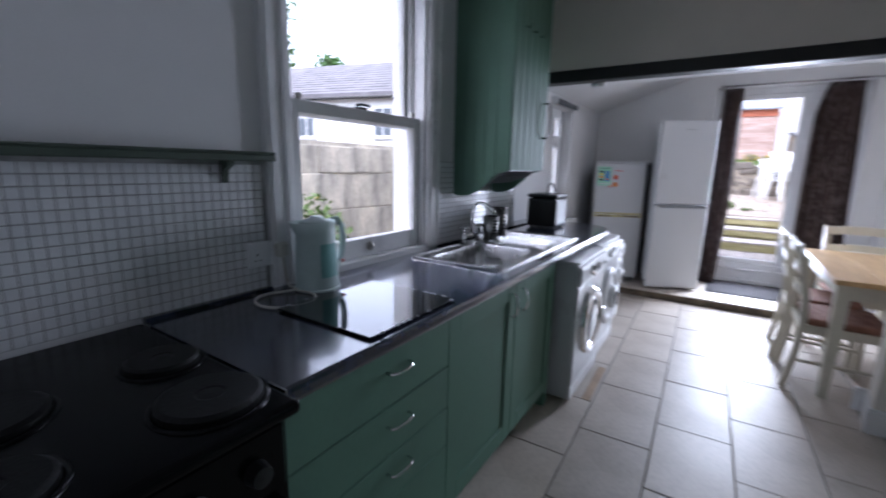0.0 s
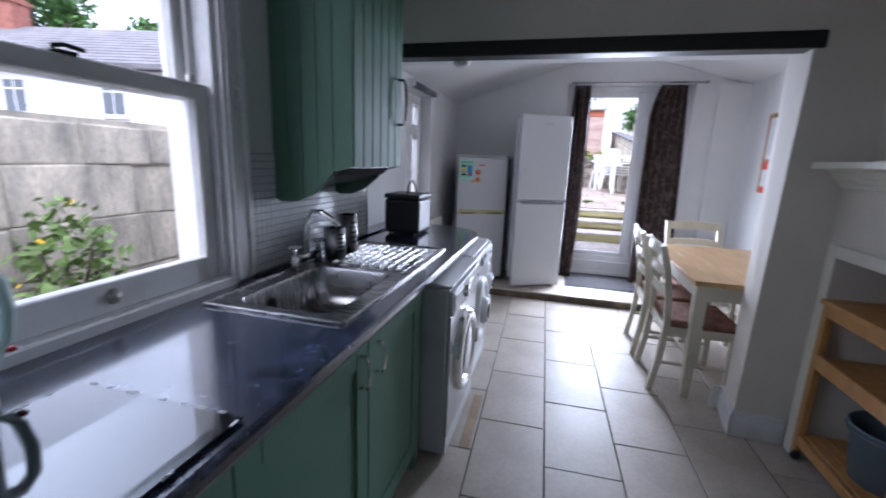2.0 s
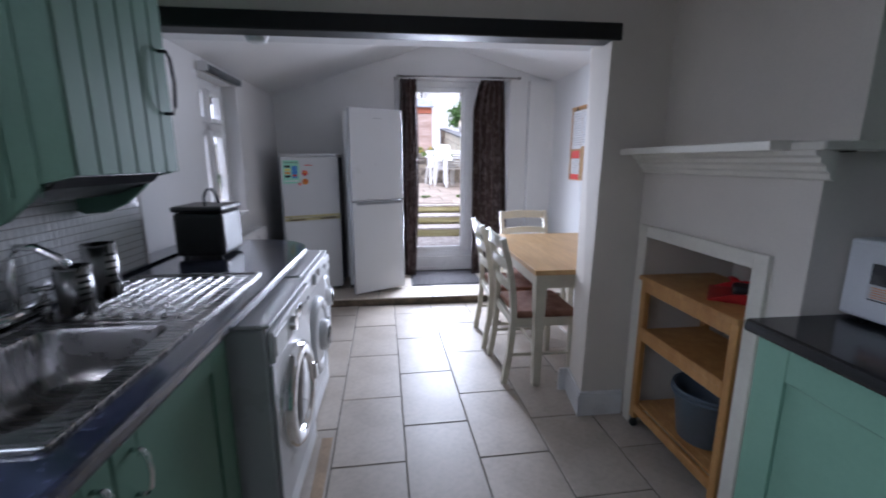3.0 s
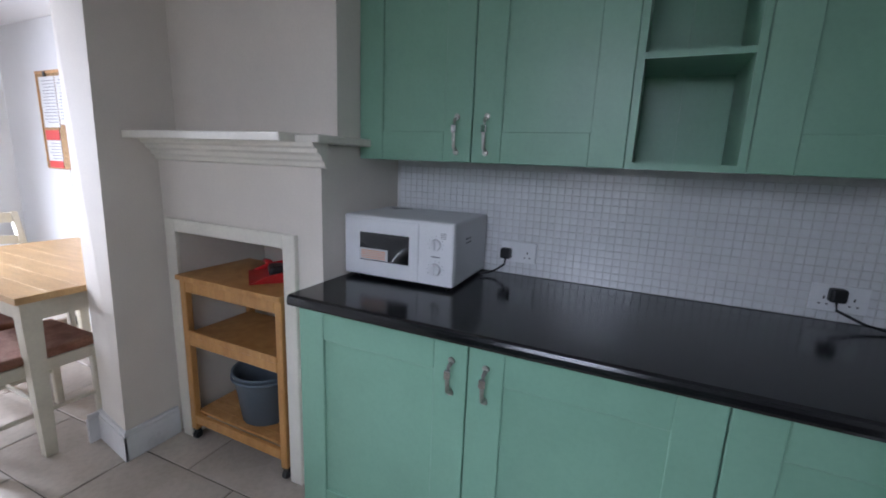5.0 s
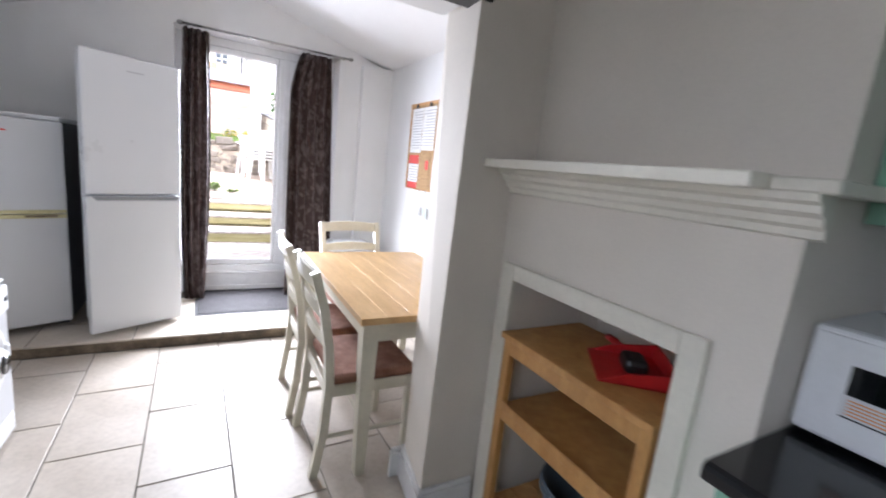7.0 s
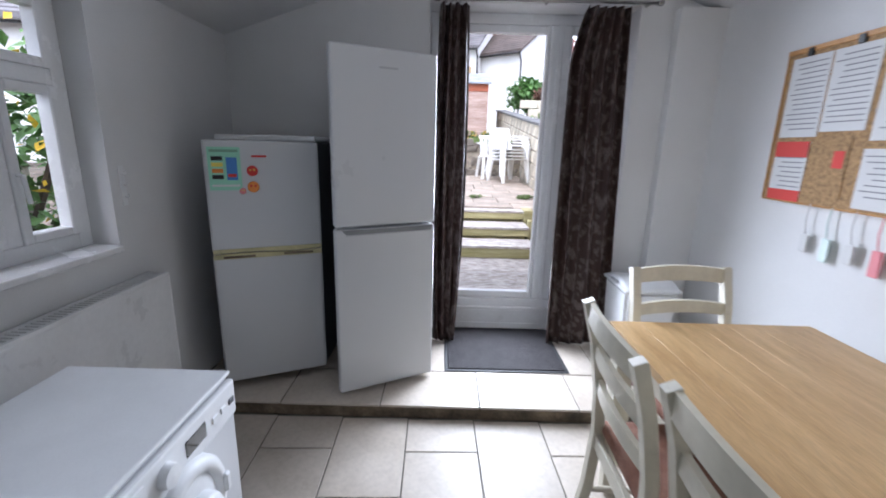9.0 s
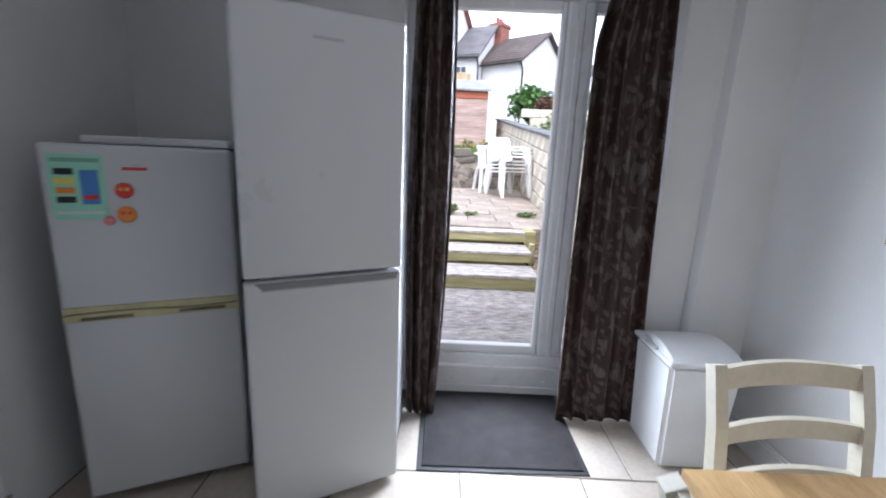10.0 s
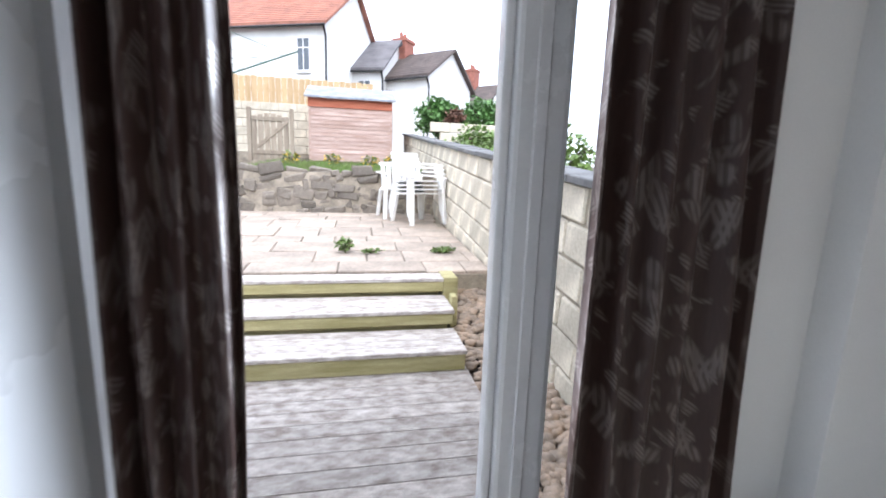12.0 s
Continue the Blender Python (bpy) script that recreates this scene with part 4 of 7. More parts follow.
part("handle", tube(bmesh.new(), [(0.0, 0.070, 0.235), (0.0, 0.10, 0.24), (0.0, 0.125, 0.215), (0.0, 0.128, 0.16), (0.0, 0.115, 0.10), (0.0, 0.09, 0.06), (0, 0.072, 0.05)], 0.012, 10, 1.3), KETTLE, t, smooth=True)
part("switch", B(-0.008, 0.008, 0.115, 0.13, 0.075, 0.085, bevel=0.002), RED_CLOTH, t, "small red switch")
bm = lathe(bmesh.new(), [(0.0745, 0.05), (0.0705, 0.17)], n=40)
bmesh.ops.delete(bm, geom=[v for v in bm.verts if not (v.co.x > 0.02 and abs(v.co.y) < 0.04)], context='VERTS')
for v in bm.verts:
    v.co.x *= 1.012
    v.co.y *= 1.09
part("gauge_print", bm, KETTLE_PRINT, t, "teal printed gauge")
part("base", lathe(bmesh.new(), [(0, 0), (0.082, 0), (0.082, 0.006), (0.07, 0.012), (0, 0.012)], n=32), KETTLE, t)

t = thing("kettle_lead", (-0.405, 1.262, ZT), 0, "cream mains lead looped on the worktop beside the kettle", "cable")
loop = [(0.015 + 0.094 * math.cos(a) * (1 + 0.06 * math.sin(2 * a)), 0.092 * math.sin(a), 0.006) for a in (radians(118 - 12.5 * k) for k in range(27))]
lead = [(-0.129, 0.085, 0.148), (-0.112, 0.09, 0.10), (-0.115, 0.10, 0.03), (-0.10, 0.10, 0.007), (-0.06, 0.095, 0.006)] + loop + [(-0.02, 0.12, 0.011), (-0.03, 0.15, 0.012)]
part("cord", tube(bmesh.new(), lead, 0.0045, 8), CREAM_PLASTIC, t, smooth=True)
part("plug", B(-0.137, -0.100, 0.060, 0.108, 0.118, 0.170, bevel=0.009, seg=3), CREAM_PLASTIC, t, "cream mains plug")

t = thing("chopping_board", (-0.125, 1.42, ZT), 0, "black glass worktop saver with chipped white edges", "chopping board")
part("glass", B(-0.20, 0.185, -0.24, 0.175, 0.004, 0.010, bevel=0.002), DARK_GLASS, t)
rng = random.Random(5)
for k in range(26):
    side = k % 3
    u = rng.uniform(-0.21, 0.15)
    w = rng.uniform(0.006, 0.02)
    a = (0.181, 0.186, u, u + w) if side == 0 else ((-0.20 + (u + 0.24) * 0.9, -0.20 + (u + 0.24) * 0.9 + w, 0.170, 0.176) if side == 1 else (-0.201, -0.196, u, u + w))
    part("edge_chip", B(*a, 0.0085, 0.0108), PAPER, t)
for px, py in ((-0.17, -0.2), (0.15, -0.2), (-0.17, 0.14), (0.15, 0.14)):
    part("foot", B(px - 0.01, px + 0.01, py - 0.01, py + 0.01, 0, 0.004), RUBBER, t)

# black coffee machine at the far end, simplified to a lidded box
t = thing("deep_fryer", (-0.36, 3.62, ZT), 0, "tall black plastic kitchen appliance with a raised wire handle", "appliance")
part("body", B(-0.115, 0.115, -0.13, 0.13, 0.01, 0.225, bevel=0.022, seg=3), BLACK_PLASTIC, t)
part("lid", B(-0.118, 0.118, -0.133, 0.133, 0.226, 0.255, bevel=0.012, seg=2), BLACK_PLASTIC, t)
part("handle", tube(bmesh.new(), [(0.03, -0.10, 0.25), (0.03, -0.095, 0.30), (0.03, -0.06, 0.33), (0.03, 0.0, 0.33), (0.03, 0.05, 0.29), (0.03, 0.07, 0.25)], 0.007, 8), RUBBER, t, "grey curved handle", smooth=True)
for px, py in ((-0.08, -0.1), (0.08, -0.1), (-0.08, 0.1), (0.08, 0.1)):
    part("foot", lathe(bmesh.new(), [(0, 0), (0.012, 0), (0.012, 0.01), (0, 0.01)], (px, py, 0), 10), RUBBER, t)

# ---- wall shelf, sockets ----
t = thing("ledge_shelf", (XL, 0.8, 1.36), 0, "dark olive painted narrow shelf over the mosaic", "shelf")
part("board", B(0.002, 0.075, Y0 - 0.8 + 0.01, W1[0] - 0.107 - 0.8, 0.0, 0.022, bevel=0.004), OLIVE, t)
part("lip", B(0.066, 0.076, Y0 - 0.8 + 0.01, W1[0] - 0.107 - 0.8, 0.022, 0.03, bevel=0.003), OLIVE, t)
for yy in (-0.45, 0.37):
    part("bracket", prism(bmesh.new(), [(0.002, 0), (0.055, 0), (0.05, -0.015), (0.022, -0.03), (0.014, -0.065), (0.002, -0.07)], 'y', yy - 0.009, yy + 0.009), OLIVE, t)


def socket(x, y, z, face, label="white double wall socket"):
    t = thing("wall_socket", (x, y, z), 0 if face > 0 else 180, label, "socket", "wall sockets")
    part("plate", B(0, 0.011, -0.073, 0.073, -0.043, 0.043, bevel=0.003, seg=2), WHITE_PLASTIC, t)
    for s in (-0.038, 0.038):
        part("rocker", B(0.011, 0.014, s - 0.008, s + 0.008, 0.016, 0.032, bevel=0.001), WHITE_PLASTIC, t)
        for a in ((s - 0.002, s + 0.002, -0.004, 0.006), (s - 0.013, s - 0.007, -0.022, -0.018), (s + 0.007, s + 0.013, -0.022, -0.018)):
            part("pin_hole", B(0.0108, 0.0115, *a), BLACK_PLASTIC, t)
    return t


socket(XL + 0.007, 1.298, 1.045, 1)

# ---- west wall cupboard with scalloped side ----
t = thing("wall_cupboard", (-0.55, 2.8, 1.2), 0, "green painted tongue-and-groove wall cupboard, its shaded underside coloured black", "cupboard")
CX, CY0, CY1, CB, CTOP = 0.335, 2.53 - 2.8, 3.03 - 2.8, 1.335 - 1.2, 2.40 - 1.2
side = [(0.002, CB - 0.13), (0.03, CB - 0.145), (0.10, CB - 0.14), (0.17, CB - 0.11), (0.235, CB - 0.055), (0.27, CB - 0.015), (CX, CB), (CX, CTOP), (0.002, CTOP)]
for ya in (CY0, CY1 - 0.018):
    part("side_panel", prism(bmesh.new(), [(p[0], p[1]) for p in side], 'y', ya, ya + 0.018), GREEN_SHADED, t)
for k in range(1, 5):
    part("side_bead", B(CX * k / 5 - 0.003, CX * k / 5 + 0.003, CY0 - 0.004, CY0, CB - 0.05 if k > 2 else CB - 0.12, CTOP, bevel=0.002), GREEN_SHADED, t)
# black here stands for the shadow under the cupboard
part("bottom", B(0.002, CX - 0.01, CY0 + 0.018, CY1 - 0.018, CB + 0.0, CB + 0.018), BLACK_PLASTIC, t, "underside with its shadow coloured black")
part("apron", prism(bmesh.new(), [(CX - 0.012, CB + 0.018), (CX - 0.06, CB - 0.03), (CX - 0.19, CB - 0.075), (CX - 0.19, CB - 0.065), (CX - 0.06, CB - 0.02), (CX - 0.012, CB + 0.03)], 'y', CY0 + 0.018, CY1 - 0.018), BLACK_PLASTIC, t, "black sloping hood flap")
door = part("door", B(CX, CX + 0.016, CY0, CY1, CB + 0.004, CTOP), GREEN_SHADED, t)
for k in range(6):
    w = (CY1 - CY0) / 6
    part("board", B(CX + 0.016, CX + 0.022, CY0 + k * w + 0.003, CY0 + (k + 1) * w - 0.003, CB + 0.004, CTOP, bevel=0.0025), GREEN_SHADED, door)
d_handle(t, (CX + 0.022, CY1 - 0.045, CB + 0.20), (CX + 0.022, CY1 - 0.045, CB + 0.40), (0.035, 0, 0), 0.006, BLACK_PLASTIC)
part("top", B(0.002, CX, CY0, CY1, CTOP, CTOP + 0.02), GREEN_SHADED, t)
bm = bmesh.new()
for k in range(3):
    yy = CY0 + 0.12 + k * 0.10
    tube(bm, [(CX + 0.022, yy, CTOP - 0.32), (CX + 0.05, yy, CTOP - 0.33), (CX + 0.055, yy, CTOP - 0.31)], 0.006, 8)
part("peg", bm, GREEN_SHADED, t, "row of small coat pegs")


# ---- washing machine and dryer ----
def machine(name, label, y0, front, depth, h, door_dark, hw=0.298, ring=1.0, zc=0.44):
    t = thing(name, (front, y0 + hw, 0), 0, label, name.replace("_", " "))
    part("cabinet", B(-depth, -0.012, -hw, hw, 0.018, h, bevel=0.012, seg=2), WHITE_METAL, t)
    part("front_panel", B(-0.013, 0.0, -hw, hw, 0.11, h - 0.13, bevel=0.005), WHITE_METAL, t)
    fascia = part("control_panel", B(-0.013, 0.010, -hw, hw, h - 0.126, h - 0.012, bevel=0.008, seg=2), WHITE_PLASTIC, t)
    part("kick_panel", B(-0.013, -0.002, -hw, hw, 0.02, 0.106, bevel=0.003), WHITE_PLASTIC, t)
    part("lid", B(-depth, 0.0, -hw, hw, h, h + 0.014, bevel=0.006, seg=2), WHITE_PLASTIC, t)
    part("detergent_drawer", B(0.008, 0.014, -0.285, -0.13, h - 0.105, h - 0.03, bevel=0.003), WHITE_PLASTIC, fascia)
    part("display", B(0.009, 0.012, 0.02, 0.11, h - 0.09, h - 0.045, bevel=0.001), DARK_GLASS, fascia)
    part("programme_knob", lathe(bmesh.new(), [(0, 0), (0.031, 0), (0.028, 0.02), (0, 0.022)], n=20, m=pose(0.010, -0.06, h - 0.07, 0, 90)), WHITE_PLASTIC if not door_dark else CHROME, fascia)
    for k in range(3):
        part("button", B(0.009, 0.014, 0.14 + k * 0.045, 0.17 + k * 0.045, h - 0.08, h - 0.06, bevel=0.003), GREY_METAL if k == 2 else WHITE_PLASTIC, fascia)
    m = pose(0.0, 0.0, zc, 0, 90) @ Matrix.Diagonal((ring, ring, 1, 1))
    part("door_ring", lathe(bmesh.new(), [(0.215, -0.001), (0.212, 0.018), (0.195, 0.032), (0.165, 0.034), (0.148, 0.022), (0.145, 0.0)], n=40, m=m), CHROME if door_dark else WHITE_PLASTIC, t, smooth=True)
    if door_dark:
        part("porthole", lathe(bmesh.new(), [(0.147, 0.016), (0.13, 0.026), (0.08, 0.034), (0, 0.036)], n=40, m=m), DARK_GLASS, t, "dark glass porthole", smooth=True)
    else:
        part("porthole", lathe(bmesh.new(), [(0.147, 0.020), (0.12, 0.026), (0.075, 0.022), (0, 0.022)], n=40, m=m), WHITE_PLASTIC, t, "white door disc", smooth=True)
        part("boss", lathe(bmesh.new(), [(0.088, 0.018), (0.084, 0.05), (0.072, 0.062), (0, 0.064)], n=32, m=pose(0, 0.02, zc - 0.01, 0, 90) @ Matrix.Diagonal((ring, ring, 1, 1))), WHITE_PLASTIC, t, "raised white door boss", smooth=True)
        part("vent_glass", lathe(bmesh.new(), [(0.055, 0.062), (0.05, 0.069), (0, 0.070)], n=24, m=pose(0, 0.025, zc - 0.015, 0, 90) @ Matrix.Diagonal((ring, ring, 1, 1))), DARK_GLASS, t, smooth=True)
    part("door_catch", B(0.02, 0.045, 0.165 * ring, 0.20 * ring, zc - 0.04 * ring, zc + 0.04 * ring, bevel=0.006), CHROME if door_dark else WHITE_PLASTIC, t)
    for px in (-depth + 0.05, -0.06):
        for py in (-0.25, 0.25):
            part("foot", lathe(bmesh.new(), [(0, 0), (0.02, 0), (0.02, 0.019), (0, 0.019)], (px, py, 0), 10), RUBBER, t)
    return t


machine("washing_machine", "white front-loading washing machine with a dark porthole", 2.735, 0.165, 0.60, 0.835, True)
machine("washing_machine", "white washing machine with rounded corners under the worktop end", 3.337, 0.135, 0.55, 0.84, False)
machine("tumble_dryer", "compact white tumble dryer with a round white door", 3.99, 0.062, 0.50, 0.715, False, 0.277, 0.74, 0.455)

# radiator
t = thing("radiator", (XLE + 0.06, 4.825, 0.20), 0, "white panel radiator under the casement window", "radiator")
part("panel", B(0.03, 0.045, -0.43, 0.43, 0, 0.60, bevel=0.006, seg=2), TRIM, t)
part("back_panel", B(-0.045, -0.03, -0.43, 0.43, 0.0, 0.60, bevel=0.005), TRIM, t)
part("side_cover", B(-0.045, 0.045, 0.43, 0.438, 0, 0.60, bevel=0.003), TRIM, t)
part("side_cover", B(-0.045, 0.045, -0.438, -0.43, 0, 0.60, bevel=0.003), TRIM, t)
bm = bmesh.new()
for k in range(40):
    yy = -0.42 + k * 0.0212
    box(bm, -0.03, 0.03, yy, yy + 0.009, 0.598, 0.612)
box(bm, -0.045, -0.03, -0.43, 0.43, 0.60, 0.614)
box(bm, 0.03, 0.045, -0.43, 0.43, 0.60, 0.614)
part("top_grille", bm, TRIM, t)
part("valve", tube(bmesh.new(), [(0.0, 0.45, 0.05), (0, 0.48, 0.05), (0, 0.48, -0.19)], 0.011, 8), CHROME, t)
for yy in (-0.3, 0.3):
    part("wall_bracket", B(-0.06, -0.045, yy - 0.02, yy + 0.02, 0.1, 0.5), TRIM, t)


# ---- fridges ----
SHADE_GRIP = pbr("recess_shade_grey", (0.20, 0.205, 0.215), 0.45, var=0.05)
pbr_grip = pbr("pale_grey_grip", (0.42, 0.43, 0.45), 0.35, var=0.04)


def hinged(ob, ajar):
    """Moves a piece drawn on a shut door, its left edge at x = 0, with the door swung on the right-hand hinge."""
    ob.matrix_basis = ajar
    return ob


def fridge(label, hinge, swing, w, d, h, split, sides, handle):
    """A cabinet square to the wall, both doors standing ajar on the right-hand hinge; origin at the hinge."""
    t = thing("fridge_freezer", hinge, 0, label, "fridge freezer", "fridge freezers")
    ajar = pose(0, 0, 0, 0, 0, swing) @ pose(-w, -0.052, 0)
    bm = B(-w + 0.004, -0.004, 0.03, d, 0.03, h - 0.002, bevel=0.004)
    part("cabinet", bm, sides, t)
    bm = bmesh.new()
    for a in ((-w + 0.006, -w + 0.04, 0.04, h - 0.01), (-0.04, -0.006, 0.04, h - 0.01)):
        box(bm, a[0], a[1], 0.004, 0.03, a[2], a[3], bevel=0.003)
    for za in (0.04, split - 0.03, h - 0.05):
        box(bm, -w + 0.04, -0.04, 0.004, 0.03, za, za + 0.04)
    part("door_seat", bm, WHITE_PLASTIC, t)
    if handle == "trim":
        part("top", B(-w, 0, -0.02, d, h, h + 0.028, bevel=0.006, seg=2), WHITE_PLASTIC, t)
    else:
        part("top", B(-w + 0.004, -0.002, 0.02, d, h - 0.002, h + 0.012, bevel=0.004), WHITE_METAL, t)
    lo = hinged(part("lower_door", B(0, w, 0, 0.052, 0.05 if handle == "trim" else 0.024, split - 0.006, bevel=0.012, seg=3), WHITE_METAL, t), ajar)
    up = hinged(part("upper_door", B(0, w, 0, 0.052, split + 0.006, h - 0.002, bevel=0.012, seg=3), WHITE_METAL, t), ajar)
    if handle == "trim":
        # wavy pale caps meeting at a dark seam
        n = 24
        wave = [(0.004 + (w - 0.008) * k / n, split + 0.004 * math.sin(2 * math.pi * k / n) + 0.002 * (k / n - 0.5)) for k in range(n + 1)]
        part("door_trim", prism(bmesh.new(), [(x, z + 0.003) for x, z in wave] + [(w - 0.004, split + 0.024), (0.004, split + 0.024)], 'y', -0.006, 0.004), YELLOWED, up, "yellowed plastic grip strip")
        part("door_trim", prism(bmesh.new(), [(x, z - 0.003) for x, z in wave] + [(w - 0.004, split - 0.028), (0.004, split - 0.028)], 'y', -0.006, 0.004), YELLOWED, lo, "yellowed plastic grip strip")
        part("grip_recess", B(0.05, 0.20, -0.0075, -0.004, split - 0.024, split - 0.012, bevel=0.001), STEP_EDGE, lo)
        part("grip_recess", B(w - 0.20, w - 0.05, -0.0075, -0.004, split - 0.022, split - 0.010, bevel=0.001), STEP_EDGE, lo)
    else:
        # flush strip, no hollow: its grey stands for the shade in the grip
        part("grip", prism(bmesh.new(), [(0.032, split - 0.010), (w - 0.016, split - 0.010), (w - 0.022, split - 0.034), (0.055, split - 0.034)], 'y', -0.001, 0.02), SHADE_GRIP, lo, "recessed grip, its shade drawn as a grey strip")
        part("grip_lip", B(0.05, w - 0.02, -0.003, 0.004, split - 0.040, split - 0.035, bevel=0.002), pbr_grip, lo)
    part("kick_strip", B(-w + 0.02, -0.02, 0.03, 0.06, 0.008, 0.031), GREY_METAL, t)
    for px in (-0.05, -w + 0.05):
        for py in (0.08, d - 0.05):
            part("foot", lathe(bmesh.new(), [(0, 0), (0.02, 0), (0.02, 0.032), (0, 0.032)], (px, py, 0), 10), BLACK_PLASTIC, t)
    return t, up


ff, ff_door = fridge("tall white fridge freezer with its doors ajar", (0.629, 5.707, ZU), 28.0, 0.545, 0.385, 1.785, 0.93, WHITE_METAL, "grip")
part("badge", B(0.235, 0.33, -0.0015, 0.001, 1.690, 1.700), pbr_grip, ff_door, "small grey badge bar")
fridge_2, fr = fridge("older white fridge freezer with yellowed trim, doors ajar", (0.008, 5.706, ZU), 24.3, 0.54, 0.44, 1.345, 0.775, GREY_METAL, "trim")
sticker = part("energy_sticker", B(0.02, 0.165, -0.0018, 0.001, 1.10, 1.31), PAPER_GREEN, fr, "mint green energy sticker")
for k, mt in enumerate((BLACK_INK, PAPER_YELLOW, PAPER_ORANGE, BLACK_INK)):
    part("sticker_bar", B(0.035, 0.085, -0.0025, -0.0017, 1.245 - k * 0.03, 1.265 - k * 0.03), mt, sticker)
part("sticker_panel", B(0.10, 0.148, -0.0025, -0.0017, 1.15, 1.26), PAPER_BLUE, sticker)
part("sticker_panel", B(0.105, 0.143, -0.003, -0.0024, 1.165, 1.18), PAPER_RED, sticker)
part("sticker_heading", B(0.03, 0.155, -0.0025, -0.0017, 1.285, 1.298), GREEN, sticker)
part("sticker_heading", B(0.03, 0.155, -0.0025, -0.0017, 1.118, 1.128), PAPER, sticker)
part("badge", B(0.215, 0.285, -0.0018, 0.001, 1.262, 1.272), PAPER_RED, fr, "small red badge bar")
for mx, mz, r, mt in ((0.215, 1.195, 0.026, PAPER_RED), (0.215, 1.115, 0.028, PAPER_ORANGE), (0.165, 1.095, 0.016, PAPER_PINK)):
    mg = thing("fridge_magnet", (0, 0, 0), 0, "small round coloured fridge magnet", "magnet", "fridge magnets")
    mg.matrix_basis = fridge_2.matrix_basis @ fr.matrix_basis @ pose(mx, -0.0005, mz, 90)
    part("disc", lathe(bmesh.new(), [(0, 0), (r, 0), (r, 0.004), (r * 0.8, 0.007), (0, 0.007)], n=20), mt, mg)
    for s in (-0.35, 0.35):
        part("dot", lathe(bmesh.new(), [(0, 0.0068), (r * 0.22, 0.0068), (r * 0.2, 0.009), (0, 0.0095)], (s * r, r * 0.2, 0), 10), PAPER_YELLOW if mt is not PAPER_ORANGE else PAPER_RED, mg)

# ---- east run ----
RF, RU = 1.635, 1.675      # worktop front, unit fronts
RY0, RY1 = 0.62, 2.478


def east_unit(y0, y1, doors, label):
    yc = (y0 + y1) / 2
    t = thing("base_unit", (RU, yc, 0), 0, label, "cabinet", "east base units")
    part("carcass", B(0.02, XR - RU - 0.01, y0 - yc + 0.001, y1 - yc - 0.001, 0.10, 0.866), GREEN, t)
    part("plinth", B(0.05, 0.066, y0 - yc, y1 - yc, 0, 0.10), GREEN, t)
    for a, b, hy in doors:
        d = shaker(t, 0.019, -1, a - yc + 0.002, b - yc - 0.002, 0.075, 0.862, GREEN, rail=0.105)
        if hy is not None:
            pull(d, 0.0, hy - yc, 0.70, 0.80)
    return t


def pull(parent, x, y, z0, z1):
    """A small ornate bow pull with end plates and a middle swelling."""
    h = part("handle", tube(bmesh.new(), [(x, y, z0 + 0.006), (x - 0.02, y, z0 + 0.012), (x - 0.027, y, (z0 + z1) / 2), (x - 0.02, y, z1 - 0.012), (x, y, z1 - 0.006)], 0.006, 10), PEWTER, parent, "worn pewter bow handle", smooth=True)
    for z in (z0, z1):
        part("end_plate", lathe(bmesh.new(), [(0, 0), (0.011, 0), (0.009, 0.004), (0, 0.005)], n=14, m=pose(x, y, z, 0, -90)), PEWTER, h)
    part("grip", B(x - 0.034, x - 0.020, y - 0.010, y + 0.010, (z0 + z1) / 2 + 0.004, (z0 + z1) / 2 + 0.032, bevel=0.003), CHROME, h)


east_unit(1.85, 2.476, [(1.85, 2.476, 1.90)], "sage green base unit with one framed door")
east_unit(1.225, 1.85, [(1.225, 1.85, 1.795)], "sage green base unit with a worn spot by the handle")
east_unit(RY0, 1.225, [(RY0, 1.225, None)], "sage green base unit with a plain framed door")
t = thing("worktop", label="black glossy laminate worktop with rounded front edge", category="worktop")
edge = [(XR - 0.002, 0.868), (RF + 0.012, 0.868), (RF + 0.003, 0.872), (RF, 0.880), (RF, 0.894), (RF + 0.003, 0.903), (RF + 0.012, 0.908), (XR - 0.002, 0.908)]
part("slab", prism(bmesh.new(), edge, 'y', RY0, RY1 + 0.008), TOP_BLACK, t)
ZR = 0.908

# wall cupboards
UX, UZ0, UZ1 = 2.04, 1.36, 2.30


def wall_unit(y0, y1, hy, label, open_shelf=False):
    yc = (y0 + y1) / 2
    t = thing("wall_cupboard", (UX, yc, UZ0), 0, label, "cupboard", "east wall cupboards")
    d, h, w = XR - UX - 0.004, UZ1 - UZ0, (y1 - y0) / 2
    if open_shelf:
        for a in ((-w, -w + 0.02), (w - 0.02, w)):
            part("side_panel", B(0, d, *a, 0, h), GREEN, t)
        part("bottom", B(0, d, -w + 0.02, w - 0.02, 0, 0.02), GREEN, t)
        part("shelf", B(0.004, d - 0.01, -w + 0.02, w - 0.02, 0.31, 0.328), GREEN, t)
        part("top", B(0, d, -w + 0.02, w - 0.02, h - 0.02, h), GREEN, t)
        part("back_panel", B(d - 0.012, d, -w + 0.02, w - 0.02, 0.02, h - 0.02), GREEN, t)
        part("back_batten", B(d - 0.022, d - 0.012, -0.012, 0.012, 0.02, h - 0.02), GREEN, t)
    else:
        part("carcass", B(0.02, d, -w, w, 0, h), GREEN, t)
        s = shaker(t, 0.019, -1, -w + 0.002, w - 0.002, 0.0, h, GREEN, rail=0.105)
        if hy is not None:
            pull(s, 0.0, hy - yc, 0.035, 0.155)
    return t


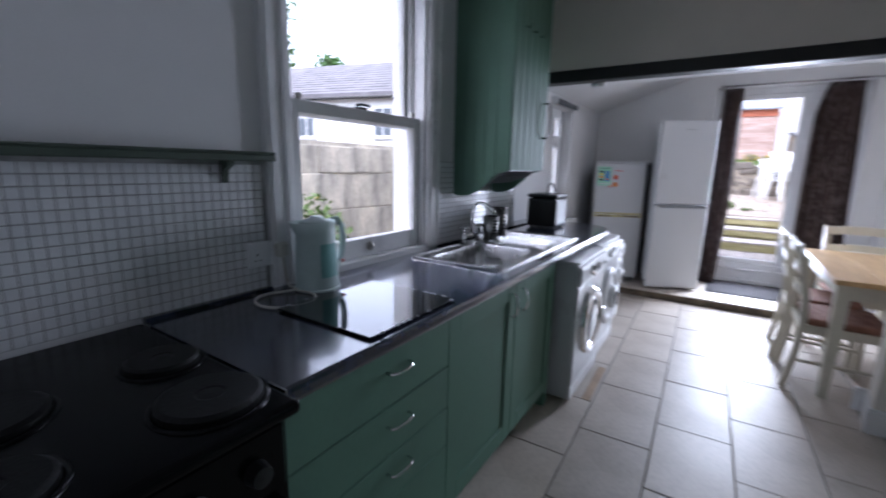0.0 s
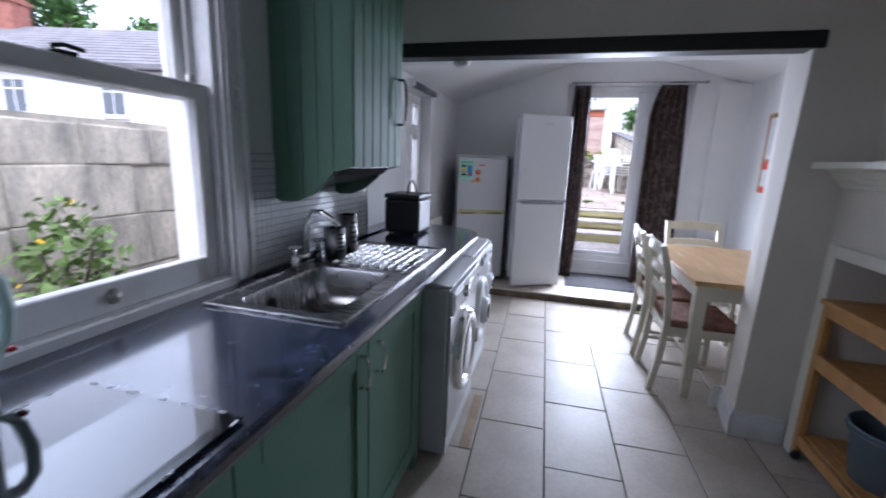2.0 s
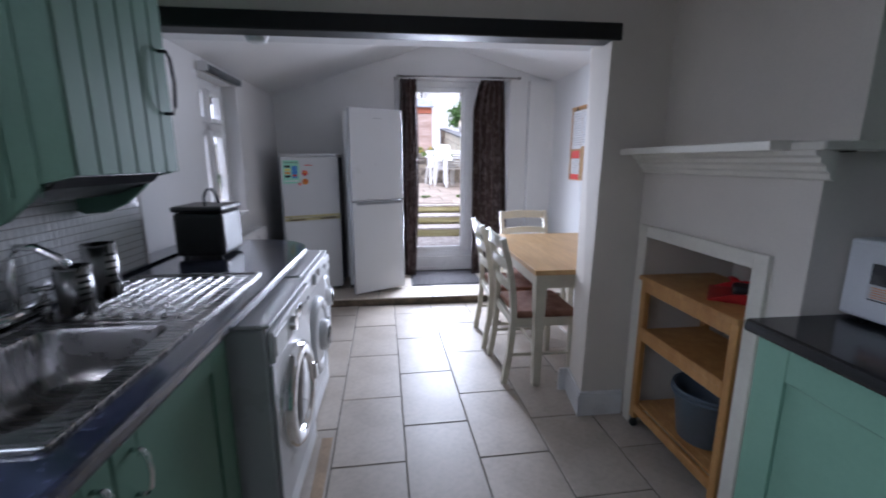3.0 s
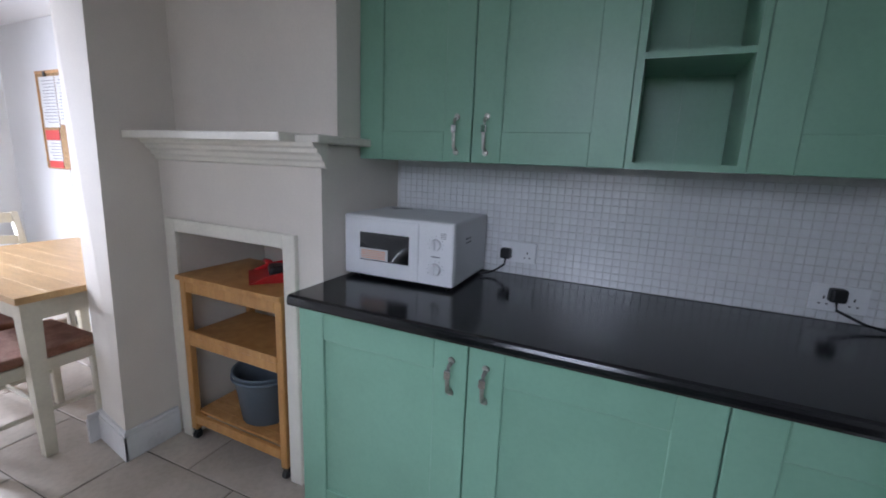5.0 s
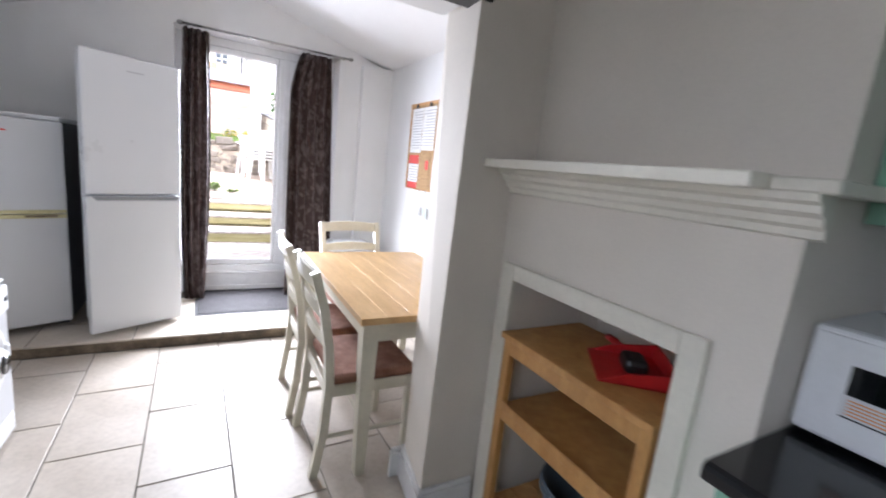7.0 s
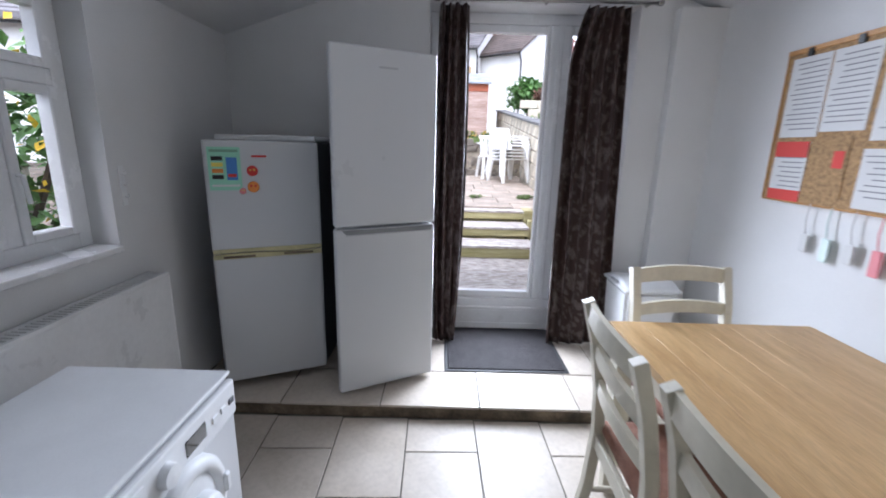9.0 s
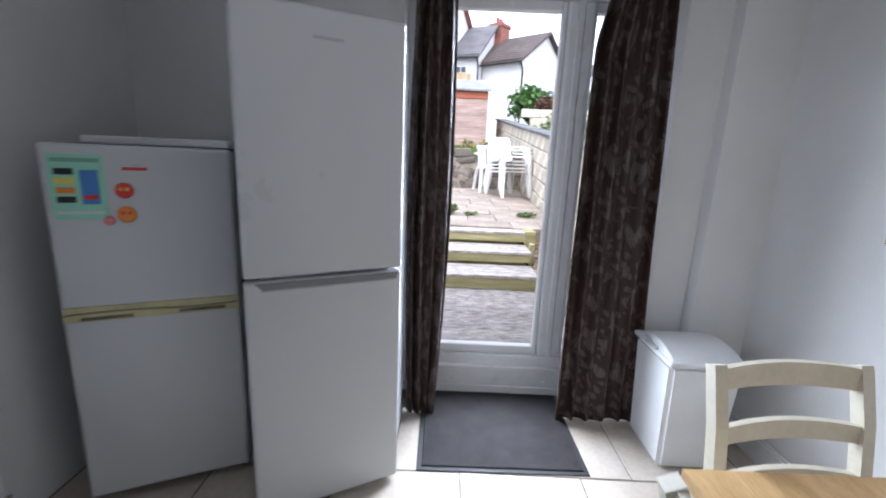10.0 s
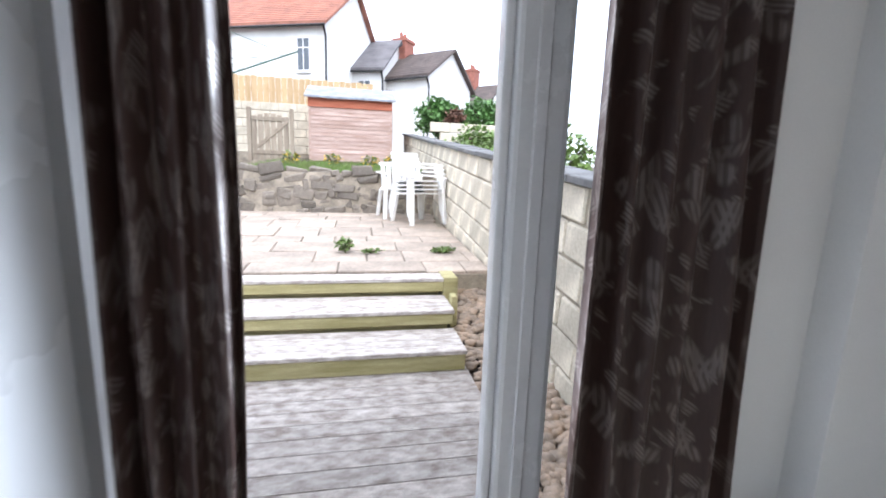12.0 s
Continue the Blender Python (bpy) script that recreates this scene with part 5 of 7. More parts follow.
wall_unit(2.018, 2.488, 2.075, "sage green wall cupboard with one framed door")
wall_unit(1.52, 2.018, 1.965, "sage green wall cupboard with one framed door")
wall_unit(1.215, 1.52, None, "open sage green shelf unit between the wall cupboards", True)
wall_unit(0.62, 1.215, None, "sage green wall cupboard with a plain framed door")

# microwave
t = thing("microwave", (1.945, 2.255, ZR), 1.5, "white microwave oven with a dark window and two dials", "microwave")
w, d, h = 0.228, 0.36, 0.245
part("case", B(0.02, d, -w, w, 0.012, h, bevel=0.008, seg=2), WHITE_METAL, t)
front = part("front", B(0.0, 0.022, -w, w, 0.014, h - 0.001, bevel=0.007, seg=2), WHITE_PLASTIC, t)
door = part("door", B(-0.004, 0.001, -w + 0.135, w - 0.006, 0.022, h - 0.012, bevel=0.002), WHITE_PLASTIC, t)
part("window", B(-0.0055, -0.003, -0.055, 0.155, 0.075, 0.182, bevel=0.001), DARK_GLASS, door, "dark mesh window")
part("sticker", B(-0.0066, -0.005, 0.032, 0.156, 0.079, 0.122), PAPER, door, "pale paper label")
for k in range(5):
    part("print_line", B(-0.0072, -0.0064, 0.042, 0.146, 0.084 + k * 0.007, 0.0865 + k * 0.007), PAPER_ORANGE, door)
for zz, r in ((0.165, 0.021), (0.075, 0.023)):
    k = part("dial", lathe(bmesh.new(), [(0, 0), (r, 0), (r * 0.9, 0.014), (0, 0.016)], n=22, m=pose(-0.0005, -w + 0.068, zz, 0, -90)), WHITE_PLASTIC, t)
    part("dial_grip", B(-0.021, -0.013, -w + 0.064, -w + 0.072, zz - r * 0.85, zz + r * 0.85, bevel=0.002), WHITE_PLASTIC, k)
    for j in range(9):
        a = math.radians(-120 + 30 * j)
        part("tick", B(-0.0012, 0.0006, -0.0015, 0.0015, -0.0008, 0.0008), INK, t).matrix_basis = pose(0, -w + 0.068 + math.sin(a) * (r + 0.008), zz + math.cos(a) * (r + 0.008))
for k in range(4):
    part("print_bar", B(-0.0012, 0.0008, -w + 0.03, -w + 0.05, 0.205 - k * 0.006, 0.207 - k * 0.006), INK, t)
part("print_bar", B(-0.0012, 0.0008, -w + 0.05, -w + 0.085, 0.118, 0.122), INK, t)
for k in range(2):
    for j in range(3):
        part("vent", B(0.12 + j * 0.02, 0.132 + j * 0.02, -w - 0.0006, -w + 0.001, 0.17 - k * 0.015, 0.178 - k * 0.015), GREY_METAL, t)
for px in (0.05, d - 0.04):
    for py in (-w + 0.04, w - 0.04):
        part("foot", lathe(bmesh.new(), [(0, 0), (0.012, 0), (0.012, 0.013), (0, 0.013)], (px, py, 0), 10), BLACK_PLASTIC, t)

ps = socket(XR - 0.007, 1.895, 1.005, -1)
ps2 = socket(XR - 0.007, 0.86, 0.985, -1)
for sy, end in ((1.942, (2.22, 2.02, ZR + 0.01)), (0.872, (2.25, 0.70, ZR + 0.006))):
    t = thing("mains_plug", (XR - 0.02, sy, 1.0), 0, "black mains plug with a trailing lead", "plug", "mains plugs")
    part("plug", B(-0.035, 0.0, -0.022, 0.022, -0.022, 0.022, bevel=0.009, seg=3), BLACK_PLASTIC, t)
    e = Vector(end) - Vector((XR - 0.02, sy, 1.0))
    part("lead", tube(bmesh.new(), [(-0.02, 0, -0.02), (-0.03, 0.0, -0.045), (-0.045, e.y * 0.4, e.z + 0.012), (e.x * 0.7, e.y * 0.7, e.z + 0.002), tuple(e)], 0.0042, 8), BLACK_PLASTIC, t, smooth=True)

# ---- trolley in the niche ----
t = thing("kitchen_trolley", (1.98, 2.985, 0), 0, "varnished pine kitchen trolley with three shelves on castors", "trolley")
hw, hd = 0.305, 0.17
for sx_ in (-1, 1):
    for sy_ in (-1, 1):
        part("leg", B(sx_ * hd - 0.016, sx_ * hd + 0.016, sy_ * (hw - 0.018) - 0.018, sy_ * (hw - 0.018) + 0.018, 0.055, 0.80, bevel=0.003), PINE, t)
        c = part("castor", lathe(bmesh.new(), [(0, -0.012), (0.018, -0.012), (0.022, -0.006), (0.022, 0.006), (0.018, 0.012), (0, 0.012)], n=16, m=pose(sx_ * hd, sy_ * (hw - 0.018), 0.022, 90)), BLACK_PLASTIC, t)
        part("fork", B(sx_ * hd - 0.011, sx_ * hd + 0.011, sy_ * (hw - 0.018) - 0.017, sy_ * (hw - 0.018) + 0.017, 0.040, 0.056, bevel=0.003), BLACK_PLASTIC, c)
part("top", B(-hd - 0.03, hd + 0.03, -hw - 0.006, hw + 0.006, 0.80, 0.824, bevel=0.004, seg=2), PINE, t)
for z in (0.09, 0.49):
    for sx_ in (-1, 1):
        part("rail", B(sx_ * (hd + 0.005) - 0.011, sx_ * (hd + 0.005) + 0.011, -hw + 0.036, hw - 0.036, z, z + 0.045, bevel=0.003), PINE, t)
    for sy_ in (-1, 1):
        part("rail", B(-hd + 0.016, hd - 0.016, sy_ * (hw - 0.018) - 0.01, sy_ * (hw - 0.018) + 0.01, z, z + 0.045, bevel=0.003), PINE, t)
    if z > 0.3:
        part("shelf_board", B(-hd + 0.006, hd - 0.006, -hw + 0.02, hw - 0.02, z + 0.045, z + 0.057, bevel=0.002), PINE, t)
    for k in range(7 if z < 0.3 else 0):
        part("slat", B(-hd + 0.008 + k * 0.046, -hd + 0.0535 + k * 0.046, -hw + 0.02, hw - 0.02, z + 0.045, z + 0.057, bevel=0.002), PINE, t)
for sx_ in (-1, 1):
    part("rail", B(sx_ * (hd + 0.005) - 0.011, sx_ * (hd + 0.005) + 0.011, -hw + 0.036, hw - 0.036, 0.745, 0.80, bevel=0.003), PINE, t)
part("tray_edge", B(-hd - 0.022, -hd - 0.01, -hw + 0.03, hw - 0.03, 0.535, 0.565, bevel=0.003), PINE, t)

t = thing("bucket", (1.955, 2.955, 0.147), 0, "slate blue plastic bucket on the lowest trolley shelf", "bucket")
part("body", lathe(bmesh.new(), [(0, 0.0), (0.105, 0.0), (0.112, 0.006), (0.142, 0.23), (0.148, 0.235), (0.15, 0.245), (0.146, 0.248), (0.138, 0.24), (0.108, 0.01), (0, 0.008)], n=36), BUCKET, t, smooth=True)
part("rim", lathe(bmesh.new(), [(0.146, 0.215), (0.153, 0.215), (0.154, 0.224), (0.146, 0.226)], n=36), BUCKET, t, smooth=True)
t = thing("dustpan", (1.985, 2.92, 0.825), -40, "red plastic dustpan with a black brush lying in it", "dustpan")
bm = bmesh.new()
prism(bm, [(-0.10, 0.0), (0.12, 0.0), (0.12, 0.055), (0.112, 0.06), (0.105, 0.012), (-0.10, 0.006)], 'y', -0.12, 0.12)
part("pan", bm, RED_CLOTH, t)
for s in (-0.12, 0.112):
    part("side", prism(bmesh.new(), [(-0.10, 0), (0.12, 0), (0.12, 0.055), (-0.02, 0.035)], 'y', s, s + 0.008), RED_CLOTH, t)
part("handle", tube(bmesh.new(), [(0.0, 0.12, 0.03), (-0.01, 0.15, 0.035), (-0.02, 0.20, 0.03)], 0.016, 10, 0.7), RED_CLOTH, t, smooth=True)
part("brush", B(-0.02, 0.05, -0.07, 0.03, 0.013, 0.058, bevel=0.016, seg=2), BLACK_PLASTIC, t, "black brush head")

# ---- dining table and chairs ----
TX0, TX1, TY0, TY1 = 1.38, 2.18, 3.69, 4.96
t = thing("dining_table", ((TX0 + TX1) / 2, (TY0 + TY1) / 2, 0), 0, "dining table with an oiled wooden top and cream painted legs", "table")
hx, hy = (TX1 - TX0) / 2, (TY1 - TY0) / 2
top = part("tabletop", B(-hx + 0.01, hx - 0.01, -hy + 0.01, hy - 0.01, 0.735, 0.748), OAK_TOP, t)
for k in range(7):
    w = 2 * hx / 7
    part("stave", B(-hx + k * w + 0.0001, -hx + (k + 1) * w - 0.0001, -hy, hy, 0.722, 0.752, bevel=0.0004), OAK_TOP, top)
for sx_ in (-1, 1):
    for sy_ in (-1, 1):
        cx, cy = sx_ * (hx - 0.05), sy_ * (hy - 0.05)
        bm = bmesh.new()
        for z0_, z1_, a, b in ((0.0, 0.66, 0.022, 0.034), (0.66, 0.722, 0.034, 0.034)):
            lo = [bm.verts.new((cx + p * a, cy + q * a, z0_)) for p, q in ((-1, -1), (1, -1), (1, 1), (-1, 1))]
            hi = [bm.verts.new((cx + p * b, cy + q * b, z1_)) for p, q in ((-1, -1), (1, -1), (1, 1), (-1, 1))]
            for i in range(4):
                bm.faces.new((lo[i], lo[(i + 1) % 4], hi[(i + 1) % 4], hi[i]))
            bm.faces.new(lo)
            bm.faces.new(hi)
        part("leg", bm, CREAM_WOOD, t)
for s in (-1, 1):
    part("apron", B(-hx + 0.084, hx - 0.084, s * (hy - 0.05) - 0.011, s * (hy - 0.05) + 0.011, 0.63, 0.722), CREAM_WOOD, t)
    part("apron", B(s * (hx - 0.05) - 0.011, s * (hx - 0.05) + 0.011, -hy + 0.084, hy - 0.084, 0.63, 0.722), CREAM_WOOD, t)


def dining_chair():
    """Ladder-back chair, its back at -y, facing +y; origin under the seat's middle."""
    t = thing("dining_chair", (0, 0, 0), 0, "cream painted ladder-back chair with a brown suede seat", "chair", "chairs round the table")
    hw = 0.205
    for s in (-1, 1):
        x = s * hw
        pts = [(x, -0.235, 0.0), (x, -0.20, 0.22), (x, -0.185, 0.44), (x, -0.195, 0.60), (x, -0.225, 0.78), (x, -0.262, 0.915), (x, -0.268, 0.93)]
        part("back_leg", bar(bmesh.new(), pts, 0.034, 0.036), CREAM_WOOD, t)
        part("front_leg", bar(bmesh.new(), [(x, 0.19, 0), (x, 0.19, 0.43)], 0.034, 0.034), CREAM_WOOD, t)
        part("side_rail", bar(bmesh.new(), [(x, -0.185, 0.405), (x, 0.19, 0.405)], 0.022, 0.055), CREAM_WOOD, t)
        part("stretcher", tube(bmesh.new(), [(x, -0.20, 0.19), (x, 0.19, 0.19)], 0.011, 8), CREAM_WOOD, t)
    for z, yy, hgt in ((0.895, -0.255, 0.062), (0.755, -0.218, 0.05), (0.625, -0.199, 0.046)):
        bm = bmesh.new()
        n = 8
        rows = []
        for k in range(n + 1):
            u = -1 + 2 * k / n
            bow = -0.022 * (1 - u * u)
            rise = 0.012 * (1 - u * u)
            rows.append([bm.verts.new((u * hw, yy + bow + dy, z + dz + (rise if dz > 0 else rise * 0.6))) for dy, dz in ((-0.009, -hgt / 2), (0.009, -hgt / 2), (0.009, hgt / 2), (-0.009, hgt / 2))])
        for p, q in zip(rows, rows[1:]):
            for i in range(4):
                bm.faces.new((p[i], p[(i + 1) % 4], q[(i + 1) % 4], q[i]))
        bm.faces.new(rows[0])
        bm.faces.new(rows[-1])
        part("back_slat", bm, CREAM_WOOD, t)
    part("front_rail", bar(bmesh.new(), [(-hw, 0.19, 0.405), (hw, 0.19, 0.405)], 0.022, 0.055, (0, 1, 0)), CREAM_WOOD, t)
    part("back_rail", bar(bmesh.new(), [(-hw, -0.186, 0.405), (hw, -0.186, 0.405)], 0.022, 0.055, (0, 1, 0)), CREAM_WOOD, t)
    for yy, z in ((0.0, 0.19),):
        part("stretcher", tube(bmesh.new(), [(-hw, yy, z), (hw, yy, z)], 0.011, 8), CREAM_WOOD, t)
    bm = B(-0.222, 0.222, -0.175, 0.22, 0.432, 0.475, bevel=0.018, seg=3)
    for v in bm.verts:
        if v.co.z > 0.46:
            v.co.z += 0.014 * max(0, 1 - (v.co.x / 0.22) ** 2) * max(0, 1 - (v.co.y / 0.22) ** 2)
    part("seat", bm, CUSHION, t, "brown suede upholstered seat")
    return t


ch = dining_chair()
ch.matrix_basis = pose(1.47, 3.98, 0, 0, 0, -90)
copy_thing(ch, pose(1.455, 4.49, 0, 0, 0, -92))
far = copy_thing(ch, pose(1.757, 4.881, 0, 0, 0, 184.8))
far["label"] = "cream painted ladder-back chair at the end of the table"

# ---- notice board ----
t = thing("notice_board", (XR - 0.002, 5.11, 1.535), 0, "cork notice board covered with papers and tags", "notice board")
part("cork", B(-0.014, 0, -0.44, 0.44, -0.33, 0.33), CORK, t)
for a in ((-0.45, 0.45, 0.33, 0.352), (-0.445, 0.445, -0.338, -0.33), (-0.445, -0.437, -0.33, 0.33), (0.437, 0.445, -0.33, 0.33)):
    part("frame", B(-0.02, 0, *a, bevel=0.003), PINE, t)
rng = random.Random(11)
for (ya, yb, za, zb, mt) in ((0.20, 0.41, -0.04, 0.31, PAPER), (-0.02, 0.19, -0.02, 0.31, PAPER), (-0.36, -0.05, -0.06, 0.30, PAPER), (0.22, 0.41, -0.31, -0.06, PAPER), (-0.30, -0.04, -0.32, -0.09, PAPER)):
    sheet = part("paper_sheet", B(-0.0165, -0.0145, ya, yb, za, zb), mt, t)
    z = zb - 0.03
    while z > za + 0.03:
        part("text_bar", B(-0.0172, -0.0164, ya + 0.015, yb - rng.uniform(0.015, 0.06), z, z + 0.005), INK, sheet)
        z -= 0.022
part("red_heading", B(-0.0178, -0.0164, 0.22, 0.41, -0.13, -0.06), PAPER_RED, t)
part("red_heading", B(-0.0178, -0.0164, 0.22, 0.41, -0.33, -0.28), PAPER_RED, t)
part("brown_envelope", B(-0.0178, -0.0164, 0.02, 0.20, -0.29, -0.05), CORK, t)
part("red_spot", B(-0.0192, -0.0180, 0.035, 0.085, -0.17, -0.10), PAPER_RED, t)
for k in range(4):
    y_ = 0.14 - k * 0.11
    bm = tube(bmesh.new(), [(-0.02, y_, -0.33), (-0.022, y_ + 0.005, -0.40), (-0.02, y_ - 0.01, -0.47 - 0.02 * (k % 2))], 0.003, 6)
    box(bm, -0.026, -0.016, y_ - 0.03, y_ + 0.012, -0.54 - 0.02 * (k % 2), -0.46, bevel=0.003)
    part("key_tag", bm, (PAPER, KETTLE, PAPER, PAPER_PINK)[k], t)
for k in range(3):
    part("bulldog_clip", B(-0.026, -0.014, 0.30 - k * 0.24, 0.33 - k * 0.24, 0.31, 0.345, bevel=0.003), BLACK_PLASTIC, t)

# ---- bin, mat ----
t = thing("waste_bin", (1.965, 5.955, ZU), 0, "tall white plastic bin with a domed swing lid", "bin")
bm = bmesh.new()
lo = [bm.verts.new((p * 0.140, q * 0.155, 0)) for p, q in ((-1, -1), (1, -1), (1, 1), (-1, 1))]
hi = [bm.verts.new((p * 0.160, q * 0.172, 0.515)) for p, q in ((-1, -1), (1, -1), (1, 1), (-1, 1))]
for i in range(4):
    bm.faces.new((lo[i], lo[(i + 1) % 4], hi[(i + 1) % 4], hi[i]))
bm.faces.new(lo)
bm.faces.new(hi)
bmesh.ops.bevel(bm, geom=bm.edges[:], offset=0.018, segments=3, affect='EDGES')
part("body", bm, WHITE_PLASTIC, t, smooth=False)
part("rim", B(-0.172, 0.172, -0.184, 0.184, 0.510, 0.536, bevel=0.012, seg=3), WHITE_PLASTIC, t)
bm = bmesh.new()
n = 10
rows = []
for k in range(n + 1):
    u = -1 + 2 * k / n
    rows.append([bm.verts.new((x, u * 0.172, 0.532 + 0.042 * (1 - u * u) ** 0.8)) for x in (-0.160, -0.15, 0.15, 0.160)])
    for v, dz in zip(rows[-1], (-0.008, 0, 0, -0.008)):
        v.co.z += dz
for p, q in zip(rows, rows[1:]):
    for i in range(3):
        bm.faces.new((p[i], p[i + 1], q[i + 1], q[i]))
ends = [rows[0], rows[-1]]
lowest = [bm.verts.new((x, y, 0.520)) for x, y in ((-0.160, -0.172), (0.160, -0.172), (0.160, 0.172), (-0.160, 0.172))]
bm.faces.new(lowest)
bm.faces.new([r[0] for r in rows] + [lowest[3], lowest[0]])
bm.faces.new([r[3] for r in rows] + [lowest[2], lowest[1]])
bm.faces.new(rows[0] + [lowest[1], lowest[0]])
bm.faces.new(rows[-1] + [lowest[2], lowest[3]])
part("lid", bm, WHITE_PLASTIC, t, smooth=False)
part("finger_recess", B(-0.178, -0.158, -0.05, 0.05, 0.532, 0.550, bevel=0.006), pbr_grip, t)

t = thing("doormat", (1.11, 6.045, ZU), 0.8, "charcoal grey ribbed doormat with a rubber border", "mat")
part("backing", B(-0.385, 0.385, -0.325, 0.325, 0, 0.006, bevel=0.002), RUBBER_EDGE, t)
part("carpet", B(-0.362, 0.362, -0.302, 0.302, 0.005, 0.012, bevel=0.003), MAT_PILE, t)


# ---- curtains ----
def curtain(name, x0, x1, xb0, xb1, y, folds, seed, label, bulge=0.0):
    """Hanging cloth from x0..x1 at the rod to xb0..xb1 at the hem."""
    t = thing(name, ((x0 + x1) / 2, y, ZU), 0, label, "curtain", "garden door curtains")
    rng = random.Random(seed)
    ph = [rng.uniform(0, 6.28) for _ in range(4)]
    bm = bmesh.new()
    uvl = bm.loops.layers.uv.new("UVMap")
    nx, nz = folds * 14, 40
    grid = []
    ztop, zbot = 2.235 - ZU, 0.008
    for j in range(nz + 1):
        v = j / nz
        z = ztop + (zbot - ztop) * v
        e = v ** 1.3
        row = []
        for i in range(nx + 1):
            u = i / nx
            a, b = x0 + (xb0 - x0) * min(1, v * 7) ** 0.7, x1 + (xb1 - x1) * e
            amp = (0.034 - 0.012 * max(0, v - 0.8) / 0.2) * (0.8 + 0.3 * math.sin(ph[0] + u * 5))
            s = math.sin(2 * math.pi * folds * (u + 0.015 * math.sin(ph[1] + 3 * v + 9 * u)) + ph[2])
            x = a + (b - a) * u + 0.008 * math.cos(2 * math.pi * folds * u + ph[3]) * (0.4 + v) + bulge * math.sin(math.pi * v) * (u - 0.5)
            yy = amp * (abs(s) ** 0.9 * math.copysign(1, s)) + 0.006 * math.sin(9 * v + 14 * u + ph[1])
            row.append(bm.verts.new((x - (x0 + x1) / 2, yy, z + 0.003 * math.sin(7 * u + ph[0]) * v)))
        grid.append(row)
    for j in range(nz):
        for i in range(nx):
            f = bm.faces.new((grid[j][i], grid[j][i + 1], grid[j + 1][i + 1], grid[j + 1][i]))
            for lp, (p, q) in zip(f.loops, ((i, j), (i + 1, j), (i + 1, j + 1), (i, j + 1))):
                lp[uvl].uv = (p / nx * folds * 0.19, 2.2 - q / nz * 2.2)
    ob = part("cloth", bm, CURTAIN, t, smooth=True)
    mod = ob.modifiers.new("thickness", 'SOLIDIFY')
    mod.thickness = 0.003
    bm = bmesh.new()
    for k in range(folds + 1):
        xx = (x0 - x1) / 2 + (x1 - x0) * k / folds
        tube(bm, [(xx, 0, ztop - 0.01), (xx, 0.004, ztop + 0.02)], 0.003, 6)
    part("hook", bm, WHITE_PLASTIC, t)
    return t


YCU = 6.140
curtain("curtain", 0.648, 0.822, 0.650, 0.800, YCU, 4, 3, "brown damask curtain drawn to the fridge side", 0.05)
curtain("curtain", 1.515, 1.765, 1.43, 1.845, YCU, 5, 7, "brown damask curtain drawn beside the bin", 0.02)
t = thing("curtain_rail", (1.28, YCU, 2.26), 0, "slim steel curtain rail with end stops", "curtain rail")
part("rail", tube(bmesh.new(), [(-0.65, 0, 0), (0.66, 0, 0)], 0.009, 10), STEEL, t, smooth=True)
for s in (-0.65, 0.66):
    part("finial", lathe(bmesh.new(), [(0, -0.02), (0.014, -0.016), (0.016, 0), (0.014, 0.016), (0, 0.02)], n=14, m=pose(s, 0, 0, 0, 90)), STEEL, t, smooth=True)
for s in (-0.60, 0.0, 0.60):
    part("bracket", B(s - 0.008, s + 0.008, 0.0, YD - YCU - 0.001, -0.008, 0.008, bevel=0.003), STEEL, t)

# ---- garden ----
bm = bmesh.new()
# one sheet of ground that climbs with the hill
xs = [-400, -60, -20, -8, -3, 0, 3, 8, 20, 60, 400]
ys = [-400, -60, -10, 0, 6, 9, 12, 16, 24, 40, 80, 400]
def hill(y):
    if y < 9:
        return 0.02 if y > -5 else 0.0
    return 0.02 + min(1, (y - 9) / 3.0) * 0.7 + max(0, y - 12) * 0.05 if y < 90 else 5.0
gv = [[bm.verts.new((x, y, hill(y) - (0.14 if -3.1 < x < 3.1 and -1 < y < 8 else 0.0))) for x in xs] for y in ys]
for j in range(len(ys) - 1):
    for i in range(len(xs) - 1):
        bm.faces.new((gv[j][i], gv[j][i + 1], gv[j + 1][i + 1], gv[j + 1][i]))
fixed("ground", bm, SOIL, "bare soil and rough ground outside", "ground")

ZDK = 0.215
DX0, DX1 = -1.6, 1.72
deck = thing("decking", label="weathered grey grooved timber decking", category="decking", kind="structure")
part("bearer", B(DX0, DX1, YO, 7.90, 0.02, ZDK - 0.03), SLEEPER, deck)
bm = bmesh.new()
W_ = 0.118
prof = [(0.0, 0.0)]
for g in range(9):
    a = 0.006 + g * 0.0122
    prof += [(a, 0.028), (a + 0.007, 0.028), (a + 0.008, 0.024), (a + 0.0115, 0.024)]
prof += [(W_ - 0.002, 0.028), (W_ - 0.002, 0.0)]
prism(bm, prof, 'x', DX0, DX1)
n_b = int((7.92 - YO) / (W_ - 0.001)) + 1
pieces(deck, "deck_board", bm, DECK, [pose(0, YO + 0.01 + k * (W_ - 0.001), ZDK - 0.028) for k in range(n_b)])

